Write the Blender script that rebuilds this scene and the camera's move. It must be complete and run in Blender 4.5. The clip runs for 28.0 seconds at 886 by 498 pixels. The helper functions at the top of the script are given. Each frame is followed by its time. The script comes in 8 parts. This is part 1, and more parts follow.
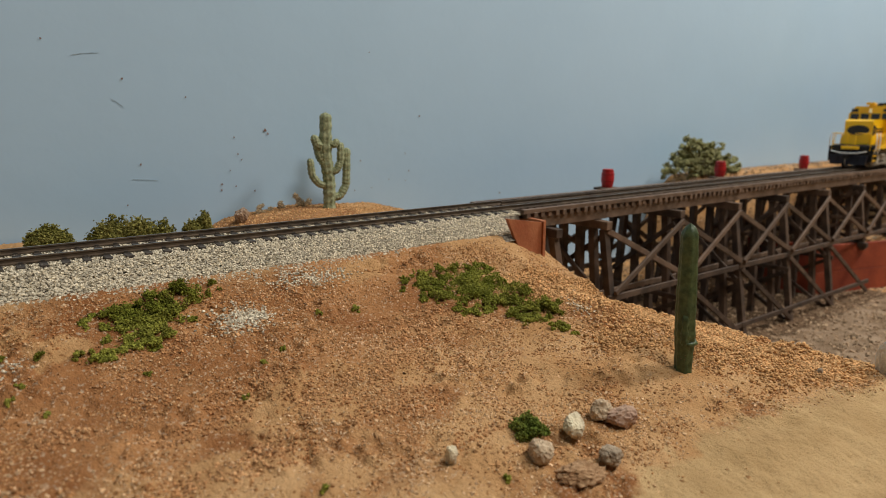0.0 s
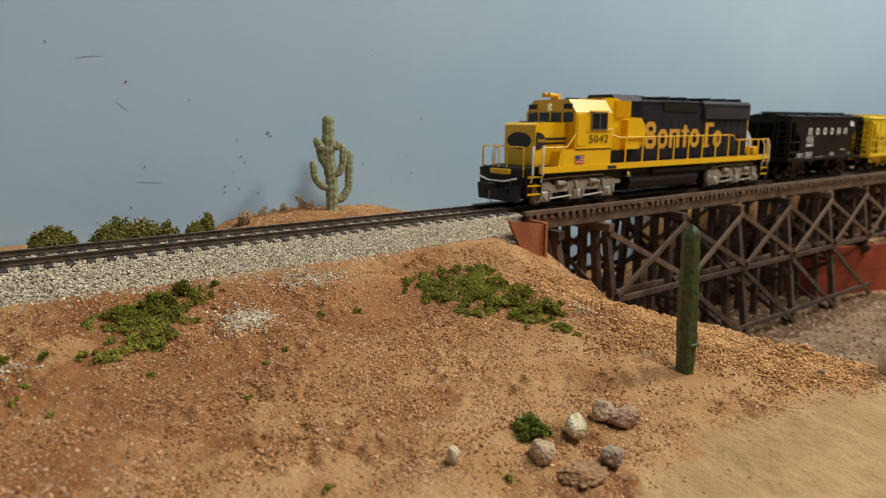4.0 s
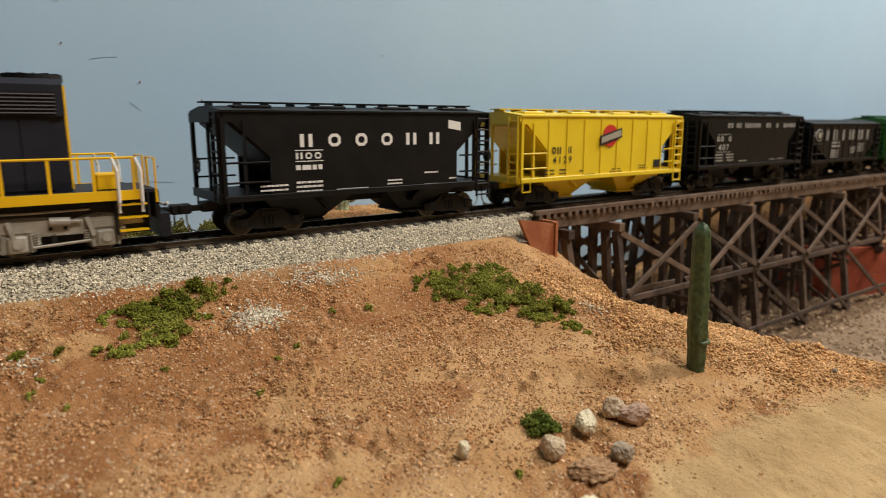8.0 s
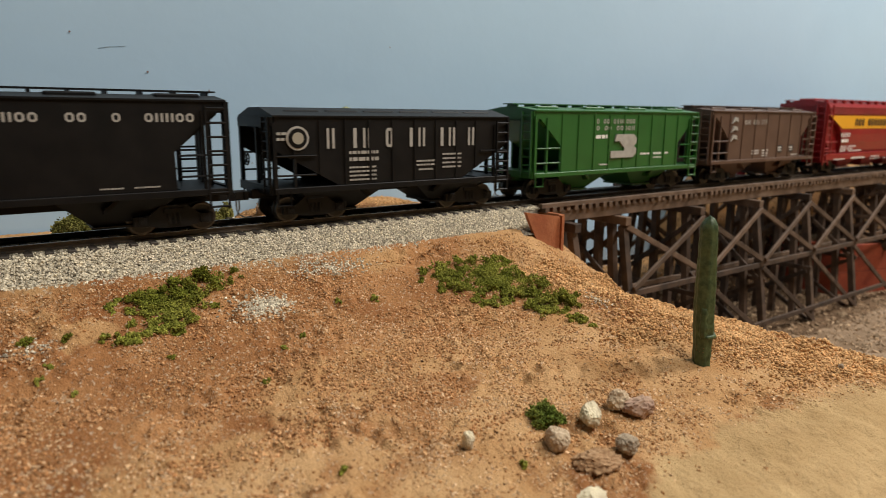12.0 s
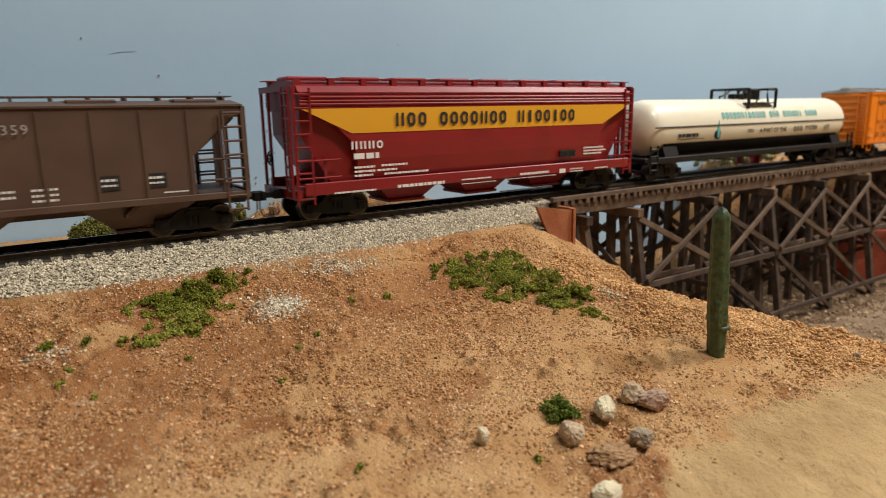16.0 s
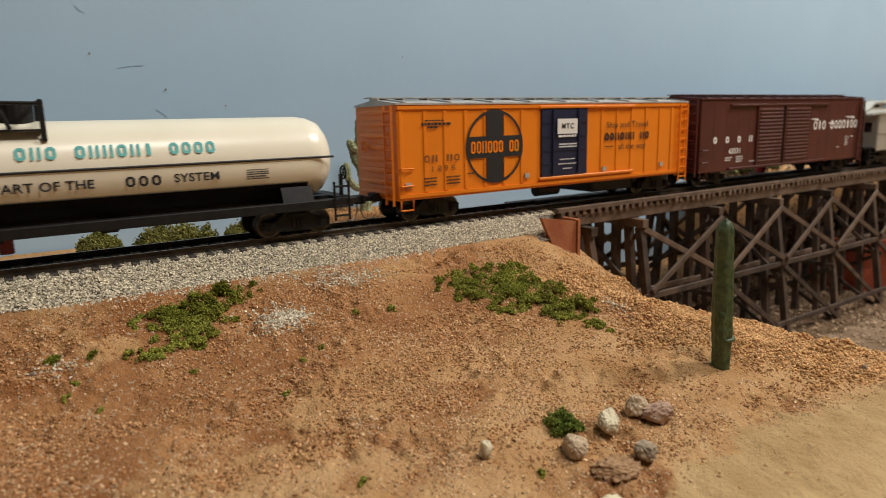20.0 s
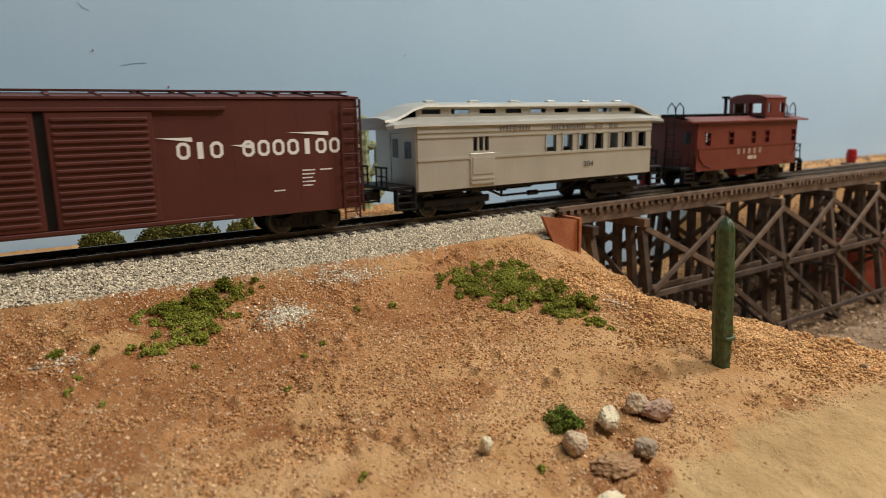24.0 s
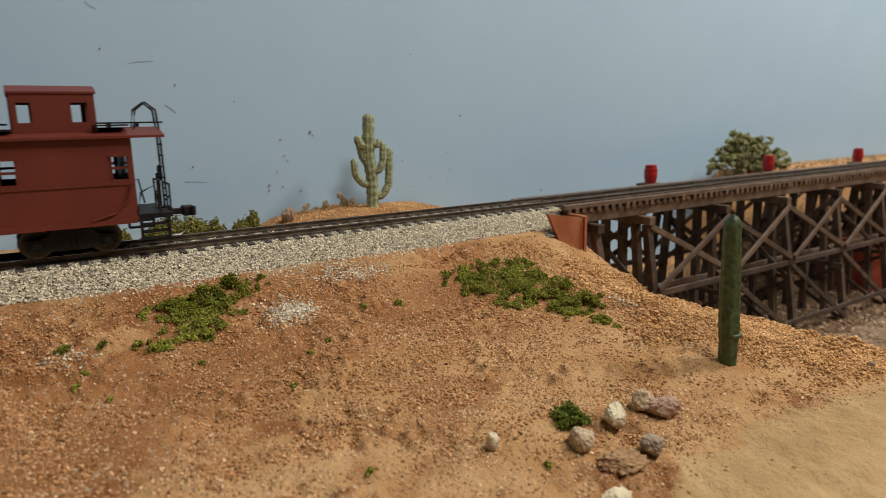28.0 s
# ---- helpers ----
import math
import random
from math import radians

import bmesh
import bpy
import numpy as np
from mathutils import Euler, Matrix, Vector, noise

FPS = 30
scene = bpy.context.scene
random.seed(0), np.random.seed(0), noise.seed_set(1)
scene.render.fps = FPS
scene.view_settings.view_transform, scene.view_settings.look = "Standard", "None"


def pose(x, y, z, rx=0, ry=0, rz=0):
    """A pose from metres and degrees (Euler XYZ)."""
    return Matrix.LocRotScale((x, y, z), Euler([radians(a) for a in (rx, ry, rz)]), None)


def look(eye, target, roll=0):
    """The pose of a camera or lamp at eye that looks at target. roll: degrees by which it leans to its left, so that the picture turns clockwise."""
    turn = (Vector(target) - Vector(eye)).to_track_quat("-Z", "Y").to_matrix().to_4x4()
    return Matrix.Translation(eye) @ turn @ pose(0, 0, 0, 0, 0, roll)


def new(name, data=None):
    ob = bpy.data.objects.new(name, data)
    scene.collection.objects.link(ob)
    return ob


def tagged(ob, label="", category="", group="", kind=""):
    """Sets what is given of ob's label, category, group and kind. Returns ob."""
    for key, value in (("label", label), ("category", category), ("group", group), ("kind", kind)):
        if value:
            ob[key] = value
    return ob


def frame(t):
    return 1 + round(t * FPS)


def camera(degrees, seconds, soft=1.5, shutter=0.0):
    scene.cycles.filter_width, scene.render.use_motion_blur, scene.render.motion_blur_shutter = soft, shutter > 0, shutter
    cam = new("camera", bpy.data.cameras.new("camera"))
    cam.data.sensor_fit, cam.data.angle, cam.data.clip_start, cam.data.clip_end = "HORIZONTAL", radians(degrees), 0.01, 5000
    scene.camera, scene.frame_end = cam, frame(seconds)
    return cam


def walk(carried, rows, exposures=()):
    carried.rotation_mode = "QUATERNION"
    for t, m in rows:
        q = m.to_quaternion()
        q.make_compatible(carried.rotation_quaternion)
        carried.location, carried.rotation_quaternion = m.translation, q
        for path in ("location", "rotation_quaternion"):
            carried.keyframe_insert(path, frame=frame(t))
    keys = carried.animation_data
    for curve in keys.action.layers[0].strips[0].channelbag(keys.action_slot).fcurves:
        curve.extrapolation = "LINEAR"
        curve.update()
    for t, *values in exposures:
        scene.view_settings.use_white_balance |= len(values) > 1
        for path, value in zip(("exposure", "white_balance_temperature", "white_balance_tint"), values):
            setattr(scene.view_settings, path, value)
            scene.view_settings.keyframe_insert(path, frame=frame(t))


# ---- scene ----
cam = camera(68.57, 28.0, soft=0.6, shutter=0.2)
cam.data.dof.use_dof = True
cam.data.dof.focus_distance = 0.232
cam.data.dof.aperture_fstop = 17.0

PATH = [
    (0.0, 0.00107, -0.24394, 0.04259, 78.520, -0.118, -36.842), (0.5, 0.00151, -0.24424, 0.04331, 78.580, 0.289, -36.970),
    (1.0, 0.00196, -0.24458, 0.04376, 78.639, 0.602, -37.176), (1.5, 0.00168, -0.24474, 0.04366, 78.545, 0.311, -37.016),
    (2.0, 0.00156, -0.24484, 0.04339, 78.631, 0.337, -36.998), (2.5, 0.00159, -0.24483, 0.04325, 78.734, 0.367, -36.970),
    (3.0, 0.00139, -0.24472, 0.04302, 78.809, 0.351, -36.950), (3.5, 0.00103, -0.24467, 0.04258, 78.802, 0.037, -36.861),
    (5.5, -0.00007, -0.24499, 0.04119, 78.765, -0.008, -35.928), (6.0, -0.00037, -0.24530, 0.04100, 78.699, -0.145, -35.767),
    (6.5, -0.00037, -0.24539, 0.04092, 78.849, -0.148, -35.711), (7.0, -0.00029, -0.24535, 0.04078, 78.872, -0.178, -35.587),
    (7.5, -0.00015, -0.24556, 0.04068, 78.987, -0.042, -35.733), (8.0, -0.00009, -0.24561, 0.04063, 79.040, 0.064, -35.742),
    (8.5, -0.00011, -0.24560, 0.04057, 79.001, -0.069, -35.576), (9.0, -0.00045, -0.24562, 0.04036, 78.950, -0.141, -35.509),
    (9.5, -0.00045, -0.24540, 0.04027, 78.893, -0.302, -35.407), (10.0, -0.00033, -0.24538, 0.04023, 78.921, -0.077, -35.481),
    (10.5, -0.00031, -0.24553, 0.04020, 78.871, -0.040, -35.437), (11.0, -0.00041, -0.24545, 0.04003, 78.633, -0.465, -35.225),
    (11.5, -0.00026, -0.24566, 0.04005, 78.726, -0.053, -35.412), (12.0, -0.00049, -0.24556, 0.03985, 78.498, -0.355, -35.201),
    (12.5, -0.00051, -0.24563, 0.03986, 78.421, -0.015, -35.191), (14.5, -0.00097, -0.24562, 0.03970, 77.942, 0.373, -34.413),
    (15.0, -0.00100, -0.24582, 0.03991, 77.867, 0.282, -34.189), (15.5, -0.00063, -0.24611, 0.04032, 77.919, 0.657, -34.193),
    (16.0, -0.00033, -0.24647, 0.04078, 78.015, 1.087, -34.301), (16.5, -0.00034, -0.24675, 0.04100, 77.969, 1.009, -34.105),
    (17.0, -0.00013, -0.24706, 0.04147, 78.205, 1.212, -34.258), (17.5, -0.00009, -0.24723, 0.04163, 78.258, 1.055, -34.167),
    (18.0, 0.00023, -0.24725, 0.04178, 78.455, 1.194, -34.126), (18.5, 0.00010, -0.24734, 0.04178, 78.489, 0.935, -33.907),
    (19.0, 0.00001, -0.24760, 0.04193, 78.680, 1.182, -33.944), (19.5, 0.00007, -0.24762, 0.04206, 78.732, 1.196, -33.826),
    (20.0, 0.00026, -0.24740, 0.04207, 78.804, 1.351, -33.750), (20.5, 0.00013, -0.24731, 0.04191, 78.722, 1.104, -33.616),
    (21.0, 0.00005, -0.24733, 0.04185, 78.681, 1.093, -33.666), (21.5, -0.00007, -0.24751, 0.04189, 78.678, 1.079, -33.752),
    (23.5, -0.00008, -0.24791, 0.04157, 78.716, 1.115, -33.604), (24.0, -0.00013, -0.24803, 0.04142, 78.781, 1.131, -33.575),
    (24.5, -0.00038, -0.24811, 0.04126, 78.834, 1.015, -33.498), (25.0, -0.00044, -0.24807, 0.04131, 78.858, 1.077, -33.461),
    (25.5, -0.00061, -0.24791, 0.04108, 78.876, 1.049, -33.343), (26.0, -0.00038, -0.24782, 0.04105, 78.859, 1.210, -33.319),
    (26.5, -0.00052, -0.24793, 0.04087, 78.844, 1.195, -33.253), (27.0, -0.00053, -0.24788, 0.04071, 78.827, 1.159, -33.245),
    (27.5, -0.00059, -0.24784, 0.04058, 78.795, 1.145, -33.248), (28.0, -0.00077, -0.24787, 0.04032, 78.820, 1.142, -33.214),
]

walk(cam, [(row[0], pose(*row[1:])) for row in PATH],
     [(0.0, -0.2), (3.0, -0.19), (5.5, -0.04), (6.0, -0.01), (8.0, 0.09), (15.0, 0.11), (17.5, -0.04), (20.0, -0.10), (22.0, -0.08), (24.0, 0.09), (25.0, 0.04), (26.5, 0.0), (28.0, -0.11)])

# ---- light: a room with ceiling lamps, one of them close over the far end ----
world = bpy.data.worlds.new("room_air")
scene.world = world
world.use_nodes = True
world.node_tree.nodes["Background"].inputs[0].default_value = (0.75, 0.85, 1.0, 1)
world.node_tree.nodes["Background"].inputs[1].default_value = 0.22
scene.view_settings.exposure = 0.0


def lamp(name, eye, target, power, sx, sy, color):
    data = bpy.data.lights.new(name, "AREA")
    data.shape, data.size, data.size_y, data.energy, data.color = "RECTANGLE", sx, sy, power, color
    ob = new(name, data)
    ob.matrix_basis = look(eye, target)
    return ob


lamp("ceiling_lamp_over_bridge", (1.0, -0.35, 0.95), (0.55, 0.0, 0.0), 12.5, 0.26, 0.12, (1.0, 0.965, 0.91))
lamp("ceiling_lamp_over_camera", (0.28, -0.70, 1.05), (0.25, 0.0, 0.0), 7.8, 0.34, 0.16, (1.0, 0.955, 0.89))


# ---- materials ----
def mat(name, base, rough=0.6, metal=0.0, vary=0.0, second=None, scale=300.0, bump=0.0, bump_scale=None, island=0.0, obrand=0.0, coat=0.0, spec=None, detail=6.0, ramp=(0.35, 0.65)):
    """A painted or natural surface: two tones mixed by noise, with fine relief. Scales are per metre."""
    m = bpy.data.materials.new(name)
    m.use_nodes = True
    nt = m.node_tree
    n, link = nt.nodes, nt.links.new
    bsdf = n["Principled BSDF"]
    bsdf.inputs["Roughness"].default_value = rough
    bsdf.inputs["Metallic"].default_value = metal
    bsdf.inputs["Coat Weight"].default_value = coat
    if spec is not None:
        bsdf.inputs["Specular IOR Level"].default_value = spec
    tc = n.new("ShaderNodeTexCoord")
    col = n.new("ShaderNodeRGB")
    col.outputs[0].default_value = (*base, 1)
    out = col.outputs[0]
    if second is not None:
        tex = n.new("ShaderNodeTexNoise")
        tex.inputs["Scale"].default_value = scale
        tex.inputs["Detail"].default_value = detail
        link(tc.outputs["Object"], tex.inputs["Vector"])
        rp = n.new("ShaderNodeValToRGB")
        rp.color_ramp.elements[0].position, rp.color_ramp.elements[1].position = ramp
        rp.color_ramp.elements[0].color, rp.color_ramp.elements[1].color = (*base, 1), (*second, 1)
        link(tex.outputs["Fac"], rp.inputs[0])
        out = rp.outputs[0]
    if vary or island or obrand:
        hsv = n.new("ShaderNodeHueSaturation")
        link(out, hsv.inputs["Color"])
        if island or obrand:
            src = n.new("ShaderNodeNewGeometry").outputs["Random Per Island"] if island else n.new("ShaderNodeObjectInfo").outputs["Random"]
            amount = island or obrand
        else:
            fine = n.new("ShaderNodeTexNoise")
            fine.inputs["Scale"].default_value = scale * 6
            link(tc.outputs["Object"], fine.inputs["Vector"])
            src, amount = fine.outputs["Fac"], vary
        mp = n.new("ShaderNodeMapRange")
        mp.inputs["To Min"].default_value, mp.inputs["To Max"].default_value = 1 - amount, 1 + amount
        link(src, mp.inputs["Value"])
        link(mp.outputs[0], hsv.inputs["Value"])
        out = hsv.outputs[0]
    link(out, bsdf.inputs["Base Color"])
    if bump:
        bt = n.new("ShaderNodeTexNoise")
        bt.inputs["Scale"].default_value = bump_scale or scale * 3
        bt.inputs["Detail"].default_value = 4
        link(tc.outputs["Object"], bt.inputs["Vector"])
        bp = n.new("ShaderNodeBump")
        bp.inputs["Strength"].default_value = 0.6
        bp.inputs["Distance"].default_value = bump
        link(bt.outputs["Fac"], bp.inputs["Height"])
        link(bp.outputs[0], bsdf.inputs["Normal"])
    return m


M_WALL = mat("blue_wall_paint", (0.40, 0.56, 0.70), 0.5, second=(0.43, 0.585, 0.72), scale=4, vary=0.03, bump=0.0002, bump_scale=120)


def ground_material():
    """Red dirt, pale sand in the wash and greyish canyon bed, darkened for the shade under the bridge, mixed by painted
    masks and broken up by noise.
    """
    m = bpy.data.materials.new("desert_ground")
    m.use_nodes = True
    n, link = m.node_tree.nodes, m.node_tree.links.new
    b = n["Principled BSDF"]
    b.inputs["Roughness"].default_value = 0.95
    b.inputs["Specular IOR Level"].default_value = 0.1
    tc = n.new("ShaderNodeTexCoord")

    def tex(scale, detail=6.0):
        t = n.new("ShaderNodeTexNoise")
        t.inputs["Scale"].default_value, t.inputs["Detail"].default_value = scale, detail
        link(tc.outputs["Object"], t.inputs["Vector"])
        return t.outputs["Fac"]

    def ramp(src, a, b2, ca, cb):
        r = n.new("ShaderNodeValToRGB")
        r.color_ramp.elements[0].position, r.color_ramp.elements[1].position = a, b2
        r.color_ramp.elements[0].color, r.color_ramp.elements[1].color = (*ca, 1), (*cb, 1)
        link(src, r.inputs[0])
        return r.outputs[0]

    def mix(fac, a, b2, mode="MIX"):
        x = n.new("ShaderNodeMix")
        x.data_type, x.blend_type = "RGBA", mode
        if isinstance(fac, float):
            x.inputs[0].default_value = fac
        else:
            link(fac, x.inputs[0])
        link(a, x.inputs[6])
        link(b2, x.inputs[7])
        return x.outputs[2]

    def mask(name, width):
        a = n.new("ShaderNodeAttribute")
        a.attribute_name = name
        s = n.new("ShaderNodeMath")
        s.operation = "ADD"
        link(a.outputs["Fac"], s.inputs[0])
        q = n.new("ShaderNodeMath")
        q.operation = "MULTIPLY_ADD"
        link(tex(110.0), q.inputs[0])
        q.inputs[1].default_value, q.inputs[2].default_value = width, -width / 2
        link(q.outputs[0], s.inputs[1])
        return ramp(s.outputs[0], 0.40, 0.60, (0, 0, 0), (1, 1, 1))

    dirt = ramp(tex(38.0), 0.36, 0.64, (0.27, 0.108, 0.038), (0.43, 0.212, 0.086))
    dirt = mix(ramp(tex(16.0, 3.0), 0.52, 0.66, (0, 0, 0), (1, 1, 1)), dirt, ramp(tex(60.0), 0.3, 0.7, (0.44, 0.25, 0.105), (0.54, 0.34, 0.165)))
    dirt = mix(ramp(tex(900.0, 2.0), 0.58, 0.68, (0, 0, 0), (0.75, 0.75, 0.75)), dirt, ramp(tex(300.0), 0.4, 0.6, (0.50, 0.36, 0.23), (0.62, 0.48, 0.34)))
    dirt = mix(ramp(tex(700.0, 3.0), 0.36, 0.44, (0.25, 0.25, 0.25), (0, 0, 0)), dirt, ramp(tex(200.0), 0.4, 0.6, (0.12, 0.055, 0.028), (0.20, 0.10, 0.05)))
    sand = ramp(tex(45.0), 0.35, 0.65, (0.42, 0.268, 0.122), (0.57, 0.385, 0.190))
    sand = mix(ramp(tex(22.0, 4.0), 0.48, 0.62, (0, 0, 0), (0.85, 0.85, 0.85)), sand, ramp(tex(70.0), 0.3, 0.7, (0.33, 0.196, 0.086), (0.44, 0.280, 0.130)))
    # the bed's dark tone holds the shade under the trestle; beige gravel lies in front
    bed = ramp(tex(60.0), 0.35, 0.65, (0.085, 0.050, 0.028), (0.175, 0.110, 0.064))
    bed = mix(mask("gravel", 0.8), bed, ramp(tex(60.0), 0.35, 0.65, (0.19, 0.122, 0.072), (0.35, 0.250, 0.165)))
    dirt = mix(mask("tan", 0.9), dirt, ramp(tex(55.0), 0.3, 0.7, (0.41, 0.212, 0.082), (0.56, 0.34, 0.162)))
    dirt = mix(ramp(tex(650.0, 3.0), 0.37, 0.45, (0.14, 0.14, 0.14), (0, 0, 0)), dirt, ramp(tex(210.0), 0.4, 0.6, (0.15, 0.066, 0.028), (0.24, 0.12, 0.055)))
    col = mix(mask("wash", 1.3), dirt, sand)
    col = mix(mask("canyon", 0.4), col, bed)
    link(col, b.inputs["Base Color"])
    bp = n.new("ShaderNodeBump")
    bp.inputs["Strength"].default_value, bp.inputs["Distance"].default_value = 0.85, 0.0009
    cells = n.new("ShaderNodeTexVoronoi")
    cells.inputs["Scale"].default_value = 2300.0
    link(tc.outputs["Object"], cells.inputs["Vector"])
    lumps = n.new("ShaderNodeMath")
    lumps.operation = "MULTIPLY_ADD"
    link(cells.outputs["Distance"], lumps.inputs[0])
    lumps.inputs[1].default_value = -0.28
    link(tex(700.0, 5.0), lumps.inputs[2])
    link(lumps.outputs[0], bp.inputs["Height"])
    link(bp.outputs[0], b.inputs["Normal"])
    return m


M_GROUND = ground_material()
M_BALLAST = mat("grey_ballast", (0.68, 0.60, 0.455), 0.9, island=0.45, second=(0.53, 0.465, 0.35), scale=500, spec=0.2)
M_ROADBED = mat("packed_ballast", (0.30, 0.26, 0.20), 0.95, second=(0.12, 0.10, 0.078), scale=900, bump=0.0006, bump_scale=1200, spec=0.1, ramp=(0.42, 0.58))
M_PEBBLE = mat("orange_grit", (0.47, 0.245, 0.102), 0.9, island=0.34, second=(0.36, 0.172, 0.068), scale=120, spec=0.1)
M_PEBBLE_PALE = mat("pale_grit", (0.68, 0.475, 0.29), 0.9, island=0.35, second=(0.55, 0.34, 0.17), scale=90, spec=0.1)
M_FOLIAGE = mat("green_foam_foliage", (0.140, 0.152, 0.020), 0.95, island=0.6, second=(0.28, 0.275, 0.052), scale=120, spec=0.1)
M_FOLIAGE_TUFT = mat("deep_green_foam_foliage", (0.105, 0.140, 0.024), 0.95, island=0.5, second=(0.19, 0.22, 0.045), scale=120, spec=0.1)
M_FOLIAGE_DARK = mat("olive_foam_foliage", (0.145, 0.138, 0.032), 0.95, island=0.5, second=(0.24, 0.22, 0.065), scale=120, spec=0.1)
M_CACTUS = mat("dark_green_cactus_paint", (0.032, 0.060, 0.021), 0.5, second=(0.085, 0.122, 0.047), scale=620, vary=0.2, bump=0.0004, bump_scale=900)
M_SAGUARO = mat("grey_green_saguaro_paint", (0.19, 0.215, 0.11), 0.8, second=(0.38, 0.40, 0.23), scale=650, vary=0.3, bump=0.0007, bump_scale=900)
M_TIMBER = mat("creosoted_timber", (0.040, 0.024, 0.015), 0.75, second=(0.10, 0.062, 0.040), scale=110, vary=0.3, bump=0.0002, bump_scale=1500, obrand=0.35)
M_DECK = mat("worn_deck_timber", (0.10, 0.060, 0.036), 0.7, second=(0.17, 0.108, 0.07), scale=140, vary=0.25, bump=0.0002, bump_scale=1500, obrand=0.3)
M_RUST = mat("rust_red_stained_wood", (0.30, 0.085, 0.030), 0.7, second=(0.45, 0.17, 0.07), scale=70, vary=0.2, bump=0.0003, bump_scale=900)
M_RAIL = mat("weathered_rail", (0.070, 0.050, 0.035), 0.5, 0.3, second=(0.145, 0.104, 0.068), scale=200)
M_RAILTOP = mat("bright_railhead", (0.55, 0.52, 0.48), 0.3, 1.0)
M_TIE = mat("black_plastic_tie", (0.026, 0.021, 0.017), 0.6, second=(0.075, 0.058, 0.044), scale=300)
M_BARREL = mat("red_barrel_paint", (0.50, 0.02, 0.02), 0.4, second=(0.38, 0.012, 0.012), scale=200)
M_BLACK = mat("black_car_paint", (0.0035, 0.0033, 0.0033), 0.5, second=(0.008, 0.007, 0.0065), scale=120, spec=0.22)
M_GEAR = mat("black_running_gear", (0.006, 0.0055, 0.005), 0.55, second=(0.013, 0.011, 0.010), scale=300, spec=0.3)
M_YELLOW = mat("yellow_car_paint", (0.80, 0.58, 0.02), 0.4, second=(0.74, 0.52, 0.015), scale=60)
M_GREEN = mat("green_car_paint", (0.022, 0.118, 0.019), 0.45, second=(0.017, 0.098, 0.015), scale=60)
M_BROWN = mat("brown_car_paint", (0.088, 0.046, 0.029), 0.55, second=(0.112, 0.062, 0.040), scale=60)
M_MAROON = mat("maroon_car_paint", (0.27, 0.012, 0.014), 0.4, second=(0.22, 0.010, 0.012), scale=60)
M_ORANGE = mat("orange_car_paint", (0.86, 0.23, 0.006), 0.42, second=(0.80, 0.21, 0.005), scale=60)
M_OXIDE = mat("oxide_red_car_paint", (0.074, 0.0145, 0.0095), 0.5, second=(0.092, 0.019, 0.012), scale=60)
M_CABOOSE = mat("caboose_red_paint", (0.128, 0.020, 0.011), 0.5, second=(0.155, 0.027, 0.015), scale=60)
M_CREAM = mat("cream_tank_paint", (0.88, 0.81, 0.64), 0.3, second=(0.83, 0.755, 0.58), scale=40)
M_TAUPE = mat("grey_coach_paint", (0.46, 0.44, 0.38), 0.38, second=(0.53, 0.51, 0.445), scale=50, metal=0.42)
M_LOCO_YELLOW = mat("warbonnet_yellow_paint", (0.90, 0.53, 0.008), 0.35, second=(0.86, 0.50, 0.006), scale=60)
M_LOCO_BLUE = mat("dark_blue_loco_paint", (0.011, 0.012, 0.020), 0.5, second=(0.017, 0.018, 0.028), scale=60, spec=0.3)
M_SILVER = mat("grey_truck_paint", (0.42, 0.38, 0.31), 0.5, second=(0.30, 0.27, 0.22), scale=250)
M_STEEL = mat("bare_wheel_steel", (0.35, 0.33, 0.30), 0.35, 0.9)
M_WHITE = mat("white_lettering", (0.78, 0.76, 0.72), 0.6)
M_WHITE_DIM = mat("aged_white_lettering", (0.42, 0.40, 0.36), 0.65, second=(0.34, 0.32, 0.28), scale=400)
M_INK = mat("black_lettering", (0.015, 0.014, 0.014), 0.6)
M_TEAL = mat("teal_lettering", (0.10, 0.42, 0.40), 0.6)
M_GOLD_INK = mat("yellow_lettering", (0.66, 0.34, 0.035), 0.6)
M_NAVY = mat("navy_door_paint", (0.010, 0.014, 0.045), 0.45)
M_BAND = mat("golden_band_paint", (0.75, 0.36, 0.02), 0.4)
M_GLASS_DARK = mat("dark_window_glazing", (0.02, 0.022, 0.025), 0.12)
M_ROOM = mat("room_plaster", (0.6, 0.58, 0.54), 0.9, second=(0.64, 0.62, 0.58), scale=3)
M_WHITE_ROUGH = mat("white_plaster_rock", (0.75, 0.73, 0.68), 0.8, second=(0.6, 0.57, 0.5), scale=200, bump=0.0005)
M_ROCK = mat("grey_brown_rock", (0.40, 0.28, 0.175), 0.95, second=(0.62, 0.48, 0.32), scale=800, vary=0.25, bump=0.0008, bump_scale=500)
M_ROCK_PALE = mat("pale_yellow_rock", (0.78, 0.68, 0.46), 0.85, second=(0.5, 0.4, 0.27), scale=150, bump=0.0005, bump_scale=500)
M_ROCK_PINK = mat("banded_pink_rock", (0.50, 0.33, 0.23), 0.85, second=(0.28, 0.165, 0.11), scale=500, bump=0.0005, bump_scale=400)


# ---- mesh helpers ----
def part(name, bm, material, parent=None, label="", smooth=False):
    me = bpy.data.meshes.new(name)
    bm.to_mesh(me)
    bm.free()
    me.materials.append(material)
    if smooth:
        me.polygons.foreach_set("use_smooth", [True] * len(me.polygons))
    ob = new(name, me)
    ob.parent = parent
    if label:
        tagged(ob, label)
    return ob


def share(name, me, parent, m):
    ob = new(name, me)
    ob.parent = parent
    ob.matrix_basis = m
    return ob


